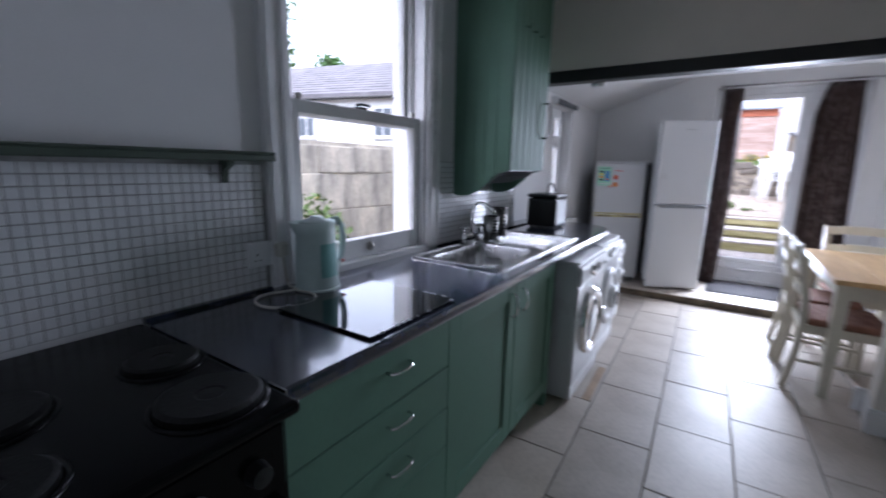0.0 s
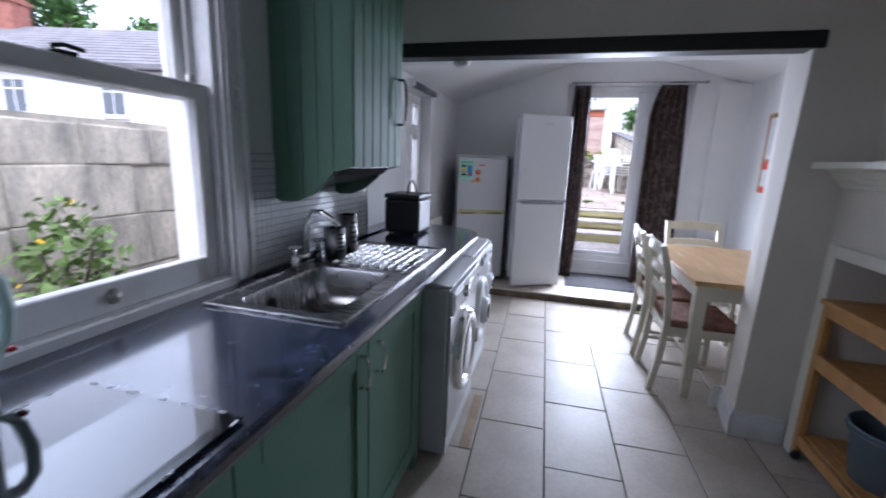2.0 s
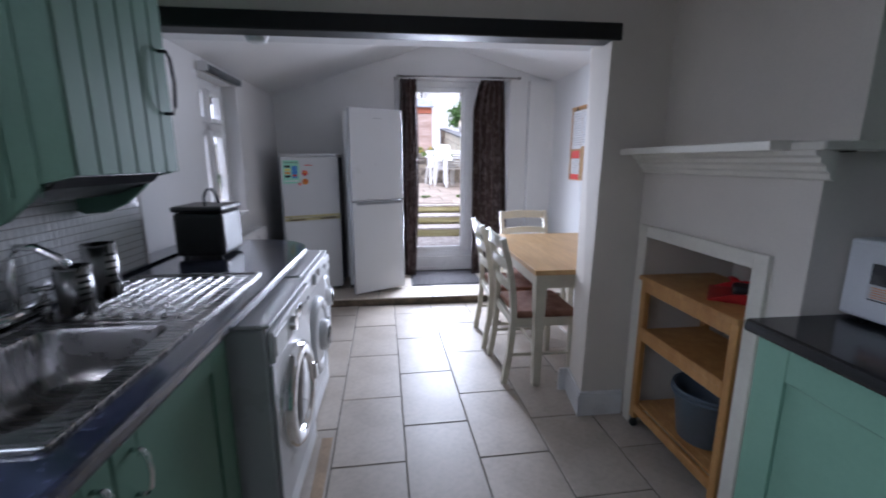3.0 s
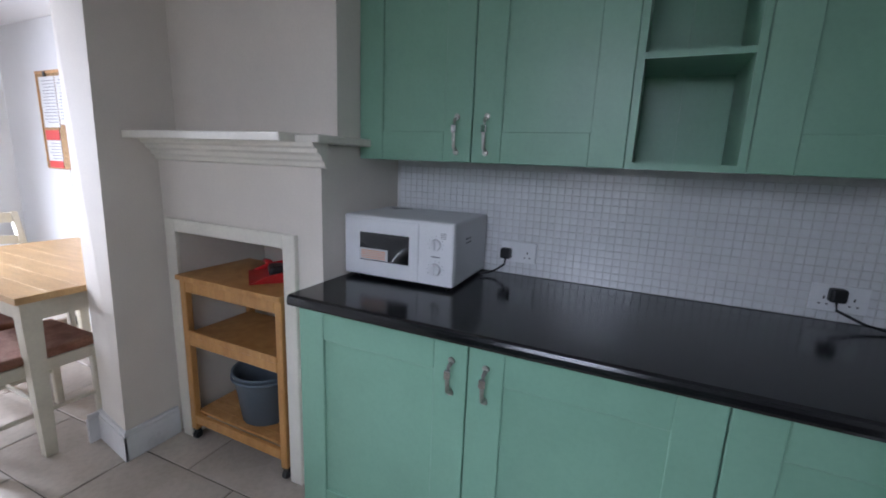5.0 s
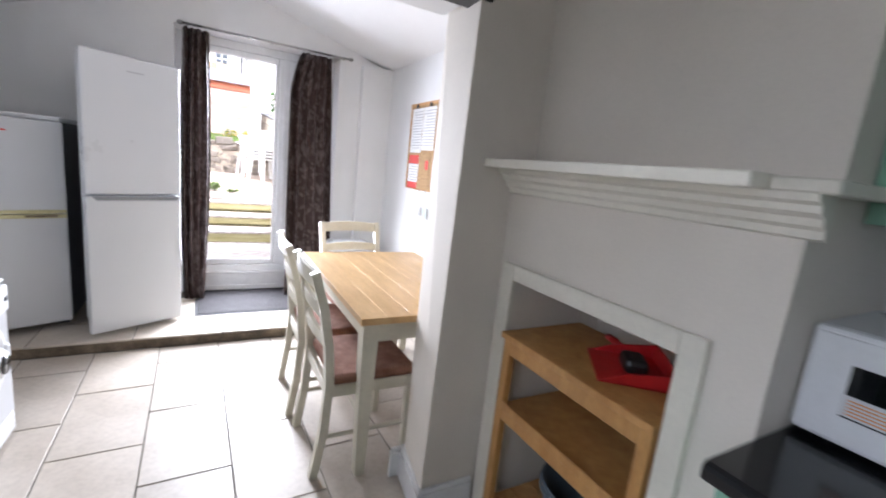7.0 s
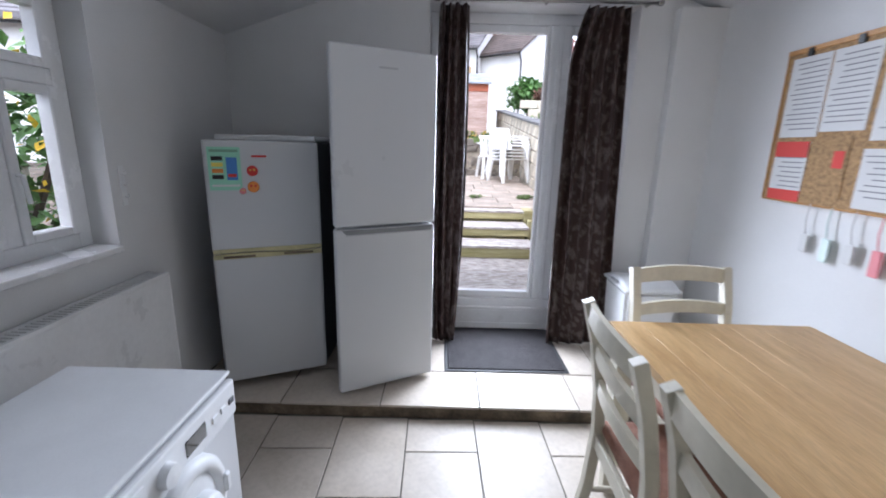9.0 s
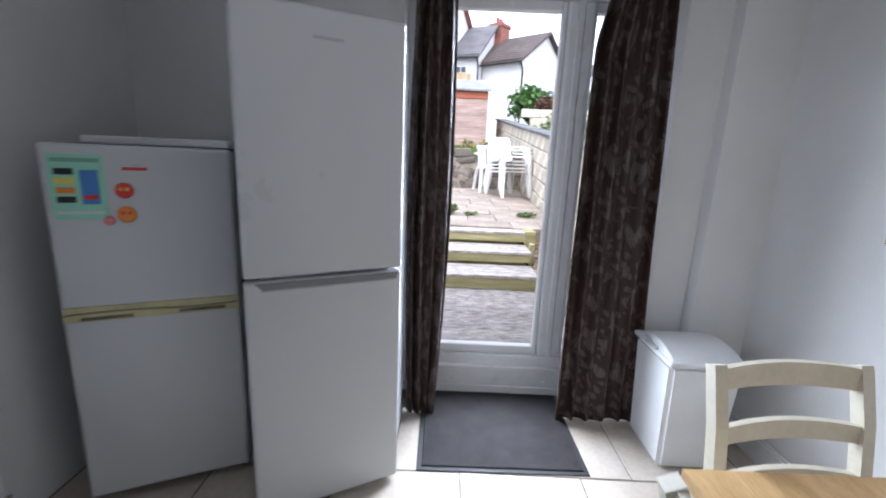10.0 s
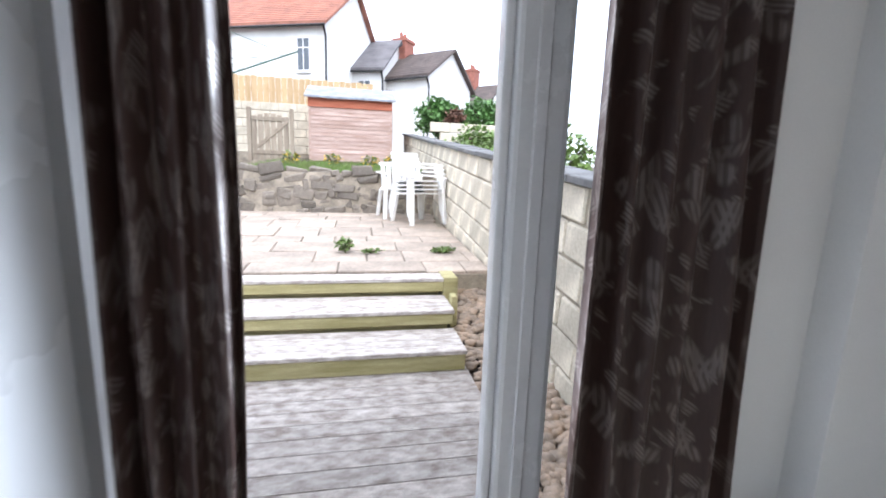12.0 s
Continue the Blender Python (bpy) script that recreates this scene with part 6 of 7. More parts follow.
steps = thing("garden_steps", label="three timber garden steps with pale treated risers", category="steps", kind="structure")
rise, going = 0.14, 0.40
for s in range(3):
    yy, zz = 7.94 + s * going, ZDK + s * rise
    part("riser", B(DX0, DX1 - 0.02, yy, yy + 0.045, zz + (0.030 if s else 0.004), zz + rise - 0.03, bevel=0.004), SLEEPER, steps)
    nb = 4 if s < 2 else 2
    for g in range(nb):
        part("tread_board", B(DX0, DX1 - 0.01, yy - 0.008 + g * 0.105, yy - 0.008 + g * 0.105 + 0.10, zz + rise - 0.028, zz + rise, bevel=0.004), DECK, steps)
    part("infill", B(DX0, DX1 - 0.05, yy + 0.05, yy + going + 0.02, 0.02, zz + rise - 0.03), SLEEPER, steps)
part("side_post", B(DX1 - 0.02, DX1 + 0.10, 8.72, 8.98, 0.3, ZDK + 3 * rise + 0.01, bevel=0.006), SLEEPER, steps)
part("side_post", B(DX1 + 0.0, DX1 + 0.05, 8.5, 8.6, 0.02, 0.55, bevel=0.006), SLEEPER, steps)

# paved terrace, rising gently
ZP = ZDK + 3 * rise
SL = 0.06
terrace = thing("terrace", label="uneven reddish sandstone paving with weeds in the joints", category="paving", kind="structure")
bm = bmesh.new()
prism(bm, [(8.95, 0.1), (12.3, 0.1), (12.3, ZP + SL * 3.4 - 0.02), (8.95, ZP - 0.02)], 'x', -3.0, 2.2)
part("bed", bm, MORTAR, terrace)
rng = random.Random(21)
yy = 8.96
while yy < 12.2:
    dpt = rng.choice((0.32, 0.42, 0.55))
    xx = -3.0 + rng.uniform(-0.2, 0)
    while xx < 2.15:
        w = rng.choice((0.35, 0.48, 0.62, 0.75))
        x1_ = min(xx + w, 2.18)
        if x1_ - max(xx, -3) > 0.1:
            z0 = ZP + SL * (yy + dpt / 2 - 8.9)
            bm = B(max(xx, -3) + 0.004 - (xx + x1_) / 2, x1_ - 0.004 - (xx + x1_) / 2, -dpt / 2 + 0.004, dpt / 2 - 0.004, -0.03, 0.012, bevel=0.008)
            for v in bm.verts:
                v.co.x += 0.01 * noise.noise(Vector((v.co.x * 7 + xx, v.co.y * 7 + yy, 1)))
                v.co.y += 0.01 * noise.noise(Vector((v.co.x * 7 + xx, v.co.y * 7 + yy, 9)))
            part("paving_slab", bm, PAVING, terrace).matrix_basis = pose((xx + x1_) / 2, yy + dpt / 2, z0 + rng.uniform(-0.006, 0.006), math.degrees(math.atan(SL)) + rng.uniform(-0.5, 0.5), rng.uniform(-0.6, 0.6), 0)
        xx += w
    yy += dpt

# boundary wall of buff blocks on the east side, its top climbing
bwall = thing("boundary_wall", label="buff concrete block boundary wall with slate coping", category="wall", kind="structure")
BX = 2.22
wt = lambda y: 1.50 + 0.112 * (y - 7.5)
part("core", prism(bmesh.new(), [(6.62, 0.0), (17.5, 0.0), (17.5, wt(17.5) - 0.06), (6.62, wt(6.62) - 0.06)], 'x', BX + 0.012, BX + 0.2), MORTAR, bwall)
slope = math.degrees(math.atan(0.112))
rng = random.Random(4)
row = 0
off = -0.07
bh, bl = 0.215, 0.44
while row < 7:
    y = 6.62 - (0.22 if row % 2 else 0)
    while y < 16.5:
        top = wt(y + bl / 2) + off - row * (bh + 0.01)
        if top - bh > -0.2:
            bm = B(-0.02, 0.10, 0.006, bl - 0.006, -bh + 0.006, -0.004, bevel=0.012)
            for v in bm.verts:
                v.co.x += rng.uniform(-0.005, 0.006)
            part("block", bm, BLOCK, bwall).matrix_basis = pose(BX + 0.012 + rng.uniform(-0.006, 0.006), y, wt(y) + off - row * (bh + 0.01), slope, 0, 0)
        y += bl
    row += 1
y = 6.62
while y < 16.8:
    l = rng.uniform(0.4, 0.62)
    part("coping_slab", B(-0.05, 0.25, 0.004, l - 0.004, -0.02, 0.025, bevel=0.006), COPING, bwall).matrix_basis = pose(BX, y, wt(y) - 0.05 + rng.uniform(-0.006, 0.006), slope, rng.uniform(-1, 1), 0)
    y += l

# pebbles between deck and wall
rng = random.Random(8)
verts, faces = [], []
ico = bmesh.new()
bmesh.ops.create_icosphere(ico, subdivisions=1, radius=1)
iv = [v.co.copy() for v in ico.verts]
ifc = [[v.index for v in f.verts] for f in ico.faces]
ico.free()
def blob(c, r, squash, rng, verts, faces):
    b = len(verts)
    m = Euler((rng.uniform(0, 3), rng.uniform(0, 3), rng.uniform(0, 3))).to_matrix()
    for v in iv:
        p = m @ (v * r * rng.uniform(0.8, 1.15))
        verts.append((c[0] + p.x * 1.25, c[1] + p.y, c[2] + p.z * squash))
    faces.extend([[b + i for i in f] for f in ifc])
for k in range(900):
    x, y = rng.uniform(DX1 + 0.02, BX - 0.02), rng.uniform(6.7, 9.0)
    z = 0.15 + max(0, (y - 7.9)) * 0.28 + rng.uniform(0, 0.02)
    blob((x, y, z), rng.uniform(0.02, 0.05), 0.7, rng, verts, faces)
peb = stuff("pebbles", verts, faces, PEBBLE, None, "brown river pebbles beside the steps", "pebbles", True)
bm = prism(bmesh.new(), [(6.63, 0.0), (9.0, 0.0), (9.0, 0.44), (7.9, 0.135), (6.63, 0.135)], 'x', DX1, BX)
fixed("pebble_bed", bm, SOIL, "dark soil bed under the pebbles", "ground")

# rubble retaining wall with lawn above
rwall = thing("retaining_wall", label="low rubble stone retaining wall", category="wall", kind="structure")
RWY, RW0, RW1, RWB, RWT = 12.28, -0.75, 2.2, 0.80, 1.49
part("core", B(RW0 + 0.05, RW1, RWY + 0.008, RWY + 0.3, 0.3, RWT - 0.03), MORTAR, rwall)
rng = random.Random(33)
z = RWB - 0.02
while z < RWT - 0.02:
    h = rng.uniform(0.10, 0.16)
    x = RW0 + rng.uniform(-0.04, 0.0)
    while x < RW1 - 0.05:
        l = rng.choice((0.11, 0.16, 0.22, 0.34))
        hh = h * rng.choice((0.7, 0.95, 1.1, 1.45))
        bm = B(-l / 2 + 0.008, l / 2 - 0.008, -0.015, 0.1, 0.008, hh - 0.008, bevel=0.022, seg=2)
        for v in bm.verts:
            q = Vector((v.co.x + x, v.co.y, v.co.z + z)) * 9
            v.co += Vector((noise.noise(q), noise.noise(q + Vector((5, 0, 0))), noise.noise(q + Vector((0, 7, 0))))) * 0.034
        part("stone", bm, RUBBLE, rwall).matrix_basis = pose(x + l / 2, RWY + rng.uniform(-0.02, 0.03), z + rng.uniform(-0.03, 0.03), 0, rng.uniform(-14, 14), 0)
        x += l
    z += h * 0.93
fixed("lawn_bank", prism(bmesh.new(), [(RWY + 0.25, 0.3), (19, 0.3), (19, 1.93), (RWY + 0.25, RWT - 0.03)], 'x', RW0 - 0.0, 2.22), SOIL, "soil under the lawn", "ground")
rng = random.Random(2)
verts, faces = [], []
for k in range(9000):
    x, y = rng.uniform(RW0, 2.2), RWY + 0.12 + 3.2 * rng.random() ** 1.5
    z = RWT - 0.04 + max(0, y - RWY - 0.25) * 0.068
    h = rng.uniform(0.04, 0.12)
    a = rng.uniform(0, 6.28)
    w = 0.006
    lx, ly = rng.uniform(-0.04, 0.04), rng.uniform(-0.04, 0.04)
    b = len(verts)
    verts += [(x - w * math.cos(a), y - w * math.sin(a), z), (x + w * math.cos(a), y + w * math.sin(a), z), (x + lx, y + ly, z + h)]
    faces.append((b, b + 1, b + 2))
stuff("lawn_grass", verts, faces, GRASS, None, "short rough green lawn grass", "grass")


def leaves(n, centre, radii, size, rng, shell=0.55):
    """Leaf blades scattered through an uneven crown."""
    verts, faces = [], []
    for _ in range(n):
        d = Vector((rng.gauss(0, 1), rng.gauss(0, 1), rng.gauss(0, 1))).normalized()
        lump = 0.75 + 0.45 * noise.noise(d * 2.1 + Vector(centre))
        r = lump * (shell + (1 - shell) * rng.random())
        p = Vector((centre[0] + d.x * radii[0] * r, centre[1] + d.y * radii[1] * r, centre[2] + d.z * radii[2] * r))
        s = size * rng.uniform(0.6, 1.3)
        m = Euler((rng.uniform(-1, 1), rng.uniform(-1, 1), rng.uniform(0, 6.28))).to_matrix()
        b = len(verts)
        for q in ((-0.5, 0, 0), (0, 0.28, 0.06), (0.5, 0, 0), (0, -0.28, 0.06)):
            verts.append(tuple(p + m @ (Vector(q) * s)))
        faces.append((b, b + 1, b + 2, b + 3))
    return verts, faces


def shrub(name, label, at, radii, n, size, mat, seed, stem=0.03, flowers=0, category="shrub"):
    rng = random.Random(seed)
    t = thing(name, at, 0, label, category)
    bm = bmesh.new()
    for k in range(5):
        a = k * 1.3
        tip = (math.cos(a) * radii[0] * 0.6, math.sin(a) * radii[1] * 0.6, radii[2] * 1.3)
        tube(bm, [(0, 0, 0), (tip[0] * 0.3, tip[1] * 0.3, tip[2] * 0.5), tip], stem, 5)
    part("stem", bm, BARK, t)
    v, f = leaves(n, (0, 0, radii[2]), radii, size, rng)
    tagged(stuff("foliage", v, f, mat, t), kind="stuff")
    if flowers:
        v, f = leaves(flowers, (0, 0, radii[2]), tuple(r * 1.05 for r in radii), size * 0.9, rng, 0.9)
        tagged(stuff("flowers", v, f, PETAL, t), kind="stuff")
    return t


shrub("hedge_shrub", "dense dark green leafy shrub behind the wall", (2.95, 16.0, 2.32), (0.72, 0.65, 0.55), 2600, 0.13, LEAF, 1)
shrub("hedge_shrub", "dense green leafy shrub behind the wall", (4.2, 16.2, 2.30), (0.95, 0.8, 0.60), 2800, 0.13, LEAF, 2)
shrub("dead_shrub", "russet dried branch growth in the hedge", (3.2, 15.35, 2.55), (0.3, 0.25, 0.26), 600, 0.09, LEAF_RED, 3)
shrub("climbing_shrub", "pale green climber over the boundary wall", (3.1, 10.3, 0.9), (0.7, 1.5, 0.68), 3200, 0.09, LEAF_PALE, 4)
shrub("climbing_shrub", "pale green climber over the boundary wall", (3.1, 13.0, 1.45), (0.6, 1.3, 0.50), 2200, 0.09, LEAF_PALE, 14)
shrub("weed_tuft", "tuft of green weeds between the slabs", (0.887, 9.62, ZP + 0.05), (0.12, 0.09, 0.085), 260, 0.04, LEAF_PALE, 5, 0.005, category="weed")
shrub("weed_tuft", "low green weeds at the foot of the wall", (1.86, 9.6, ZP + 0.05), (0.17, 0.09, 0.035), 200, 0.04, LEAF_PALE, 6, 0.004, category="weed")
shrub("weed_tuft", "low green weeds between the slabs", (1.13, 9.58, ZP + 0.05), (0.15, 0.06, 0.03), 120, 0.035, LEAF_PALE, 16, 0.004, category="weed")
for k, (x, y) in enumerate(((1.6, 13.6), (1.25, 14.2), (-0.3, 14.3), (0.5, 14.6))):
    shrub("flower_clump", "clump of small yellow flowers in the lawn", (x, y, RWT + 0.068 * (y - RWY) - 0.04), (0.22, 0.15, 0.14), 120, 0.06, LEAF_PALE, 30 + k, 0.004, 40, "flowers")


# stacked plastic garden chairs
def garden_chair():
    t = thing("garden_chair", (0, 0, 0), 0, "white plastic garden armchair in a stack", "chair", "stacked garden chairs")
    for s in (-1, 1):
        part("front_leg", bar(bmesh.new(), [(s * 0.27, 0.26, 0), (s * 0.25, 0.22, 0.40), (s * 0.26, 0.22, 0.62)], 0.05, 0.03), GARDEN_PLASTIC, t)
        part("back_leg", bar(bmesh.new(), [(s * 0.25, -0.30, 0), (s * 0.22, -0.22, 0.40)], 0.05, 0.03), GARDEN_PLASTIC, t)
        part("arm", bar(bmesh.new(), [(s * 0.25, -0.26, 0.66), (s * 0.275, 0.0, 0.655), (s * 0.265, 0.25, 0.625)], 0.055, 0.022), GARDEN_PLASTIC, t)
    part("seat", prism(bmesh.new(), [(-0.22, 0.39), (0.24, 0.41), (0.25, 0.43), (-0.22, 0.41)], 'x', -0.22, 0.22), GARDEN_PLASTIC, t)
    back = part("backrest", B(-0.225, 0.225, -0.012, 0.012, 0.37, 0.42, bevel=0.008), GARDEN_PLASTIC, t)
    back.matrix_basis = pose(0, -0.23, 0.40, 14)
    for k in range(5):
        part("back_slat", B(-0.20 + k * 0.085, -0.14 + k * 0.085, -0.008, 0.008, 0.02, 0.38, bevel=0.004), GARDEN_PLASTIC, back)
    part("back_bottom", B(-0.225, 0.225, -0.012, 0.012, 0.0, 0.035, bevel=0.006), GARDEN_PLASTIC, back)
    return t


gc = garden_chair()
gz = ZP + SL * (11.35 - 8.9) + 0.02
gc.matrix_basis = pose(1.84, 11.30, gz, 0, 0, 205)
for k in range(1, 4):
    copy_thing(gc, pose(1.84 - 0.012 * k, 11.30 + 0.035 * k, gz + 0.055 * k, 0, 0, 205))
gc2 = copy_thing(gc, pose(1.60, 11.78, gz + 0.03, 0, 0, 190))
gc2["label"] = "white plastic garden armchair beside the stack"

# shed
t = thing("garden_shed", (0.84, 15.6, 1.70), 0, "reddish weatherboarded garden shed with a felt roof", "shed")
part("wall", B(-0.90, 0.90, 0.02, 1.5, 0, 1.38), SHED, t)
nb = 13
for k in range(nb):
    z = 0.02 + k * 0.09
    part("board", prism(bmesh.new(), [(0.0, z), (0.02, z), (0.02, z + 0.092), (0.010, z + 0.092)], 'x', -0.92, 0.92), SHED, t)
part("fascia", B(-0.93, 0.93, -0.02, 0.02, 1.19, 1.40, bevel=0.004), SHED_TOP, t)
for s in (-0.92, 0.89):
    part("corner_post", B(s, s + 0.04, -0.012, 0.03, 0, 1.38), SHED, t)
roof = part("roof", prism(bmesh.new(), [(-0.12, 1.37), (0.75, 1.72), (1.62, 1.37), (1.62, 1.41), (0.75, 1.77), (-0.12, 1.41)], 'x', -1.0, 1.0), FELT, t)
for s in (-0.5, 0.45):
    part("felt_patch", prism(bmesh.new(), [(-0.13, 1.36), (0.6, 1.66), (0.6, 1.715), (-0.13, 1.42)], 'x', s, s + 0.05), FELT, roof)

# gate, block wall, fence behind
t = thing("garden_gate", (-0.85, 15.4, 1.66), 0, "weathered ledged timber garden gate", "gate")
for k in range(6):
    part("pale", B(-0.38 + k * 0.13, -0.28 + k * 0.13, 0, 0.02, 0.03, 1.02 - 0.03 * abs(k - 2.5), bevel=0.004), GATE, t)
for z in (0.15, 0.85):
    part("ledge", B(-0.38, 0.38, -0.025, 0.0, z, z + 0.08, bevel=0.004), GATE, t)
part("brace", bar(bmesh.new(), [(-0.36, -0.012, 0.22), (0.36, -0.012, 0.86)], 0.022, 0.07, (0, 1, 0)), GATE, t)
for s in (-0.47, 0.40):
    part("post", B(s, s + 0.08, -0.03, 0.05, 0, 1.12, bevel=0.006), GATE, t)
bw = thing("block_wall", label="weathered block wall behind the gate", category="wall", kind="structure")
for row in range(6):
    for k in range(16):
        bm = B(0.005, 0.435, 0, 0.1, 0.005, 0.2, bevel=0.008)
        part("block", bm, BLOCK, bw).matrix_basis = pose(-5.6 + k * 0.44 + (0.22 if row % 2 else 0), 17.2, 1.9 + row * 0.21)
part("core", B(-5.6, 1.9, 17.21, 17.35, 1.0, 3.15), MORTAR, bw)
fence = thing("board_fence", (-1.8, 18.2, 2.2), 0, "close-boarded larch fence behind the shed", "fence")
for k in range(44):
    part("board", B(-3.6 + k * 0.155, -3.455 + k * 0.155, 0, 0.018, 0, 1.75 + 0.012 * (k % 3), bevel=0.003), FENCE, fence)
for z in (0.4, 1.4):
    part("arris_rail", B(-3.6, 3.2, 0.018, 0.06, z, z + 0.07), FENCE, fence)
# rotary line
t = thing("rotary_airer", (-1.75, 14.6, 1.36), 0, "folding green rotary washing line with pegs", "washing line")
part("pole", tube(bmesh.new(), [(0, 0, 0), (0, 0, 2.3)], 0.02, 8), WIRE, t)
for k in range(4):
    a = radians(15 + 90 * k)
    part("arm", tube(bmesh.new(), [(0, 0, 1.75), (math.cos(a) * 1.6, math.sin(a) * 1.6, 2.5)], 0.018, 6), WIRE, t)
for r in (0.6, 1.0, 1.4):
    pts = [(math.cos(radians(15 + 90 * k)) * r, math.sin(radians(15 + 90 * k)) * r, 1.75 + 0.469 * r) for k in range(5)]
    part("line", tube(bmesh.new(), pts, 0.005, 5), WIRE, t)


# ---- houses ----
def house_window(parent, at, w, h, rz):
    f = part("window", B(-w / 2, w / 2, -0.05, 0.02, 0, h), TRIM, parent)
    f.matrix_basis = pose(*at, 0, 0, rz)
    n = 2
    for k in range(n):
        for (za, zb) in ((0.05, h * 0.68), (h * 0.68 + 0.05, h - 0.05)):
            part("pane", B(-w / 2 + 0.05 + k * (w - 0.05) / n, -w / 2 + (k + 1) * (w - 0.05) / n, -0.06, -0.045, za, zb), HOUSE_GLASS, f)
    part("sill", B(-w / 2 - 0.05, w / 2 + 0.05, -0.12, 0.0, -0.08, 0), TRIM, f)


def house(at, rz, w, d, eaves, ridge, walls, roofing, label, windows, chimneys, group="houses"):
    """Gabled house: ridge along local y; gable front at local y = 0."""
    t = thing("house", at, rz, label, "house", group)
    bm = prism(bmesh.new(), [(-w / 2, 0), (w / 2, 0), (w / 2, eaves), (0, ridge), (-w / 2, eaves)], 'y', 0, d)
    part("wall", bm, walls, t)
    k = (ridge - eaves) / (w / 2)
    for s in (-1, 1):
        o = s * 0.3
        rf = part("roof", prism(bmesh.new(), [(0, ridge + 0.04), (s * w / 2 + o, eaves - k * 0.3 + 0.04), (s * w / 2 + o, eaves - k * 0.3 + 0.16), (0, ridge + 0.18)], 'y', -0.25, d + 0.25), roofing, t)
        n = int((ridge - eaves) / 0.16) + 2
        bm = bmesh.new()
        for c in range(n):
            u = c / n
            x = s * (w / 2 + 0.3) * (1 - u)
            z = eaves - k * 0.3 + (ridge - eaves + k * 0.3) * u + 0.16
            box(bm, min(x, x - s * 0.05), max(x, x - s * 0.05), -0.26, d + 0.26, z, z + 0.03)
        part("tile_course", bm, roofing, rf)
        part("gutter", tube(bmesh.new(), [(s * (w / 2 + 0.33), -0.2, eaves - k * 0.3), (s * (w / 2 + 0.33), d + 0.2, eaves - k * 0.3)], 0.06, 8), BLACK_PLASTIC, t)
    part("downpipe", tube(bmesh.new(), [(-w / 2 - 0.3, -0.1, eaves - 0.2), (-w / 2 - 0.06, -0.1, eaves - 0.6), (-w / 2 - 0.06, -0.1, 0)], 0.05, 8), BLACK_PLASTIC, t)
    for (x, y, z, ww, hh, r) in windows:
        house_window(t, (x, y, z), ww, hh, r)
    for (x, y, z, ww, hh) in chimneys:
        c = part("chimney", B(x - ww / 2, x + ww / 2, y - ww / 2, y + ww / 2, z, z + hh, bevel=0.02), CHIMNEY_BRICK, t)
        part("cap", B(x - ww / 2 - 0.06, x + ww / 2 + 0.06, y - ww / 2 - 0.06, y + ww / 2 + 0.06, z + hh - 0.22, z + hh - 0.08), CHIMNEY_BRICK, c)
        for s in (-0.2, 0.2):
            part("pot", lathe(bmesh.new(), [(0, 0), (0.12, 0), (0.1, 0.35), (0, 0.35)], (x + s * ww, y, z + hh), 10), CHIMNEY_BRICK, c)
    return t


# white houses up the hill: a gabled wing with its roof towards the garden, the tall range behind it, and two more
house((6.1, 30.0, 1.5), 50, 5.0, 5.5, 5.1, 6.75, RENDER, ROOF, "white rendered house wing with a brown tiled roof", [(0.9, 0, 3.0, 0.7, 1.0, 0)], [(0.0, 3.3, 6.3, 0.95, 1.5), (-0.5, 4.4, 6.0, 0.8, 1.2)])
house((0.8, 29.7, 1.5), 68, 7.0, 11.0, 6.6, 9.2, RENDER, ROOF_RED, "tall white rendered house with a red tiled roof", [(-3.52, 1.0, 4.5, 0.65, 1.45, -90), (-3.52, 6.0, 4.0, 0.9, 1.5, -90)], [(-0.6, 3.2, 8.4, 0.9, 1.4)])
house((3.2, 31.5, 1.5), 68, 5.6, 4.0, 5.4, 7.4, RENDER, ROOF_SLATE, "white rendered back range with a grey slate roof", [(-2.82, 0.9, 3.6, 0.7, 1.2, -90)], [])
house((12.3, 40.0, 1.5), 45, 5.0, 6.0, 5.4, 7.3, RENDER, ROOF, "white rendered far house with a brown roof", [], [(-0.2, 2.6, 6.9, 0.9, 1.9)])
lw = thing("low_block_wall", label="low grey block wall below the hedge", category="wall", kind="structure")
for r in range(3):
    for k in range(6):
        part("block", B(0.005, 0.435, 0, 0.1, 0.005, 0.2, bevel=0.008), BLOCK, lw).matrix_basis = pose(2.55 + k * 0.44 + (0.22 if r % 2 else 0), 14.9, 2.0 + r * 0.21)
# across the side yard
house((-22.0, 14.0, -1.2), -90 + 14, 7.0, 16.0, 5.2, 7.0, RENDER, ROOF_SLATE, "white rendered terrace with a slate roof", [], [(0.0, 1.0, 6.6, 0.8, 1.6)])
hs = bpy.data.objects["house.004"]
for (yy, zz) in ((3.0, 3.6), (4.2, 3.6), (7.5, 3.6), (11.0, 3.6), (13.0, 3.6)):
    house_window(hs, (3.52, yy, zz), 0.8, 1.1, 90)
    house_window(hs, (-3.52, yy, zz), 0.8, 1.1, -90)


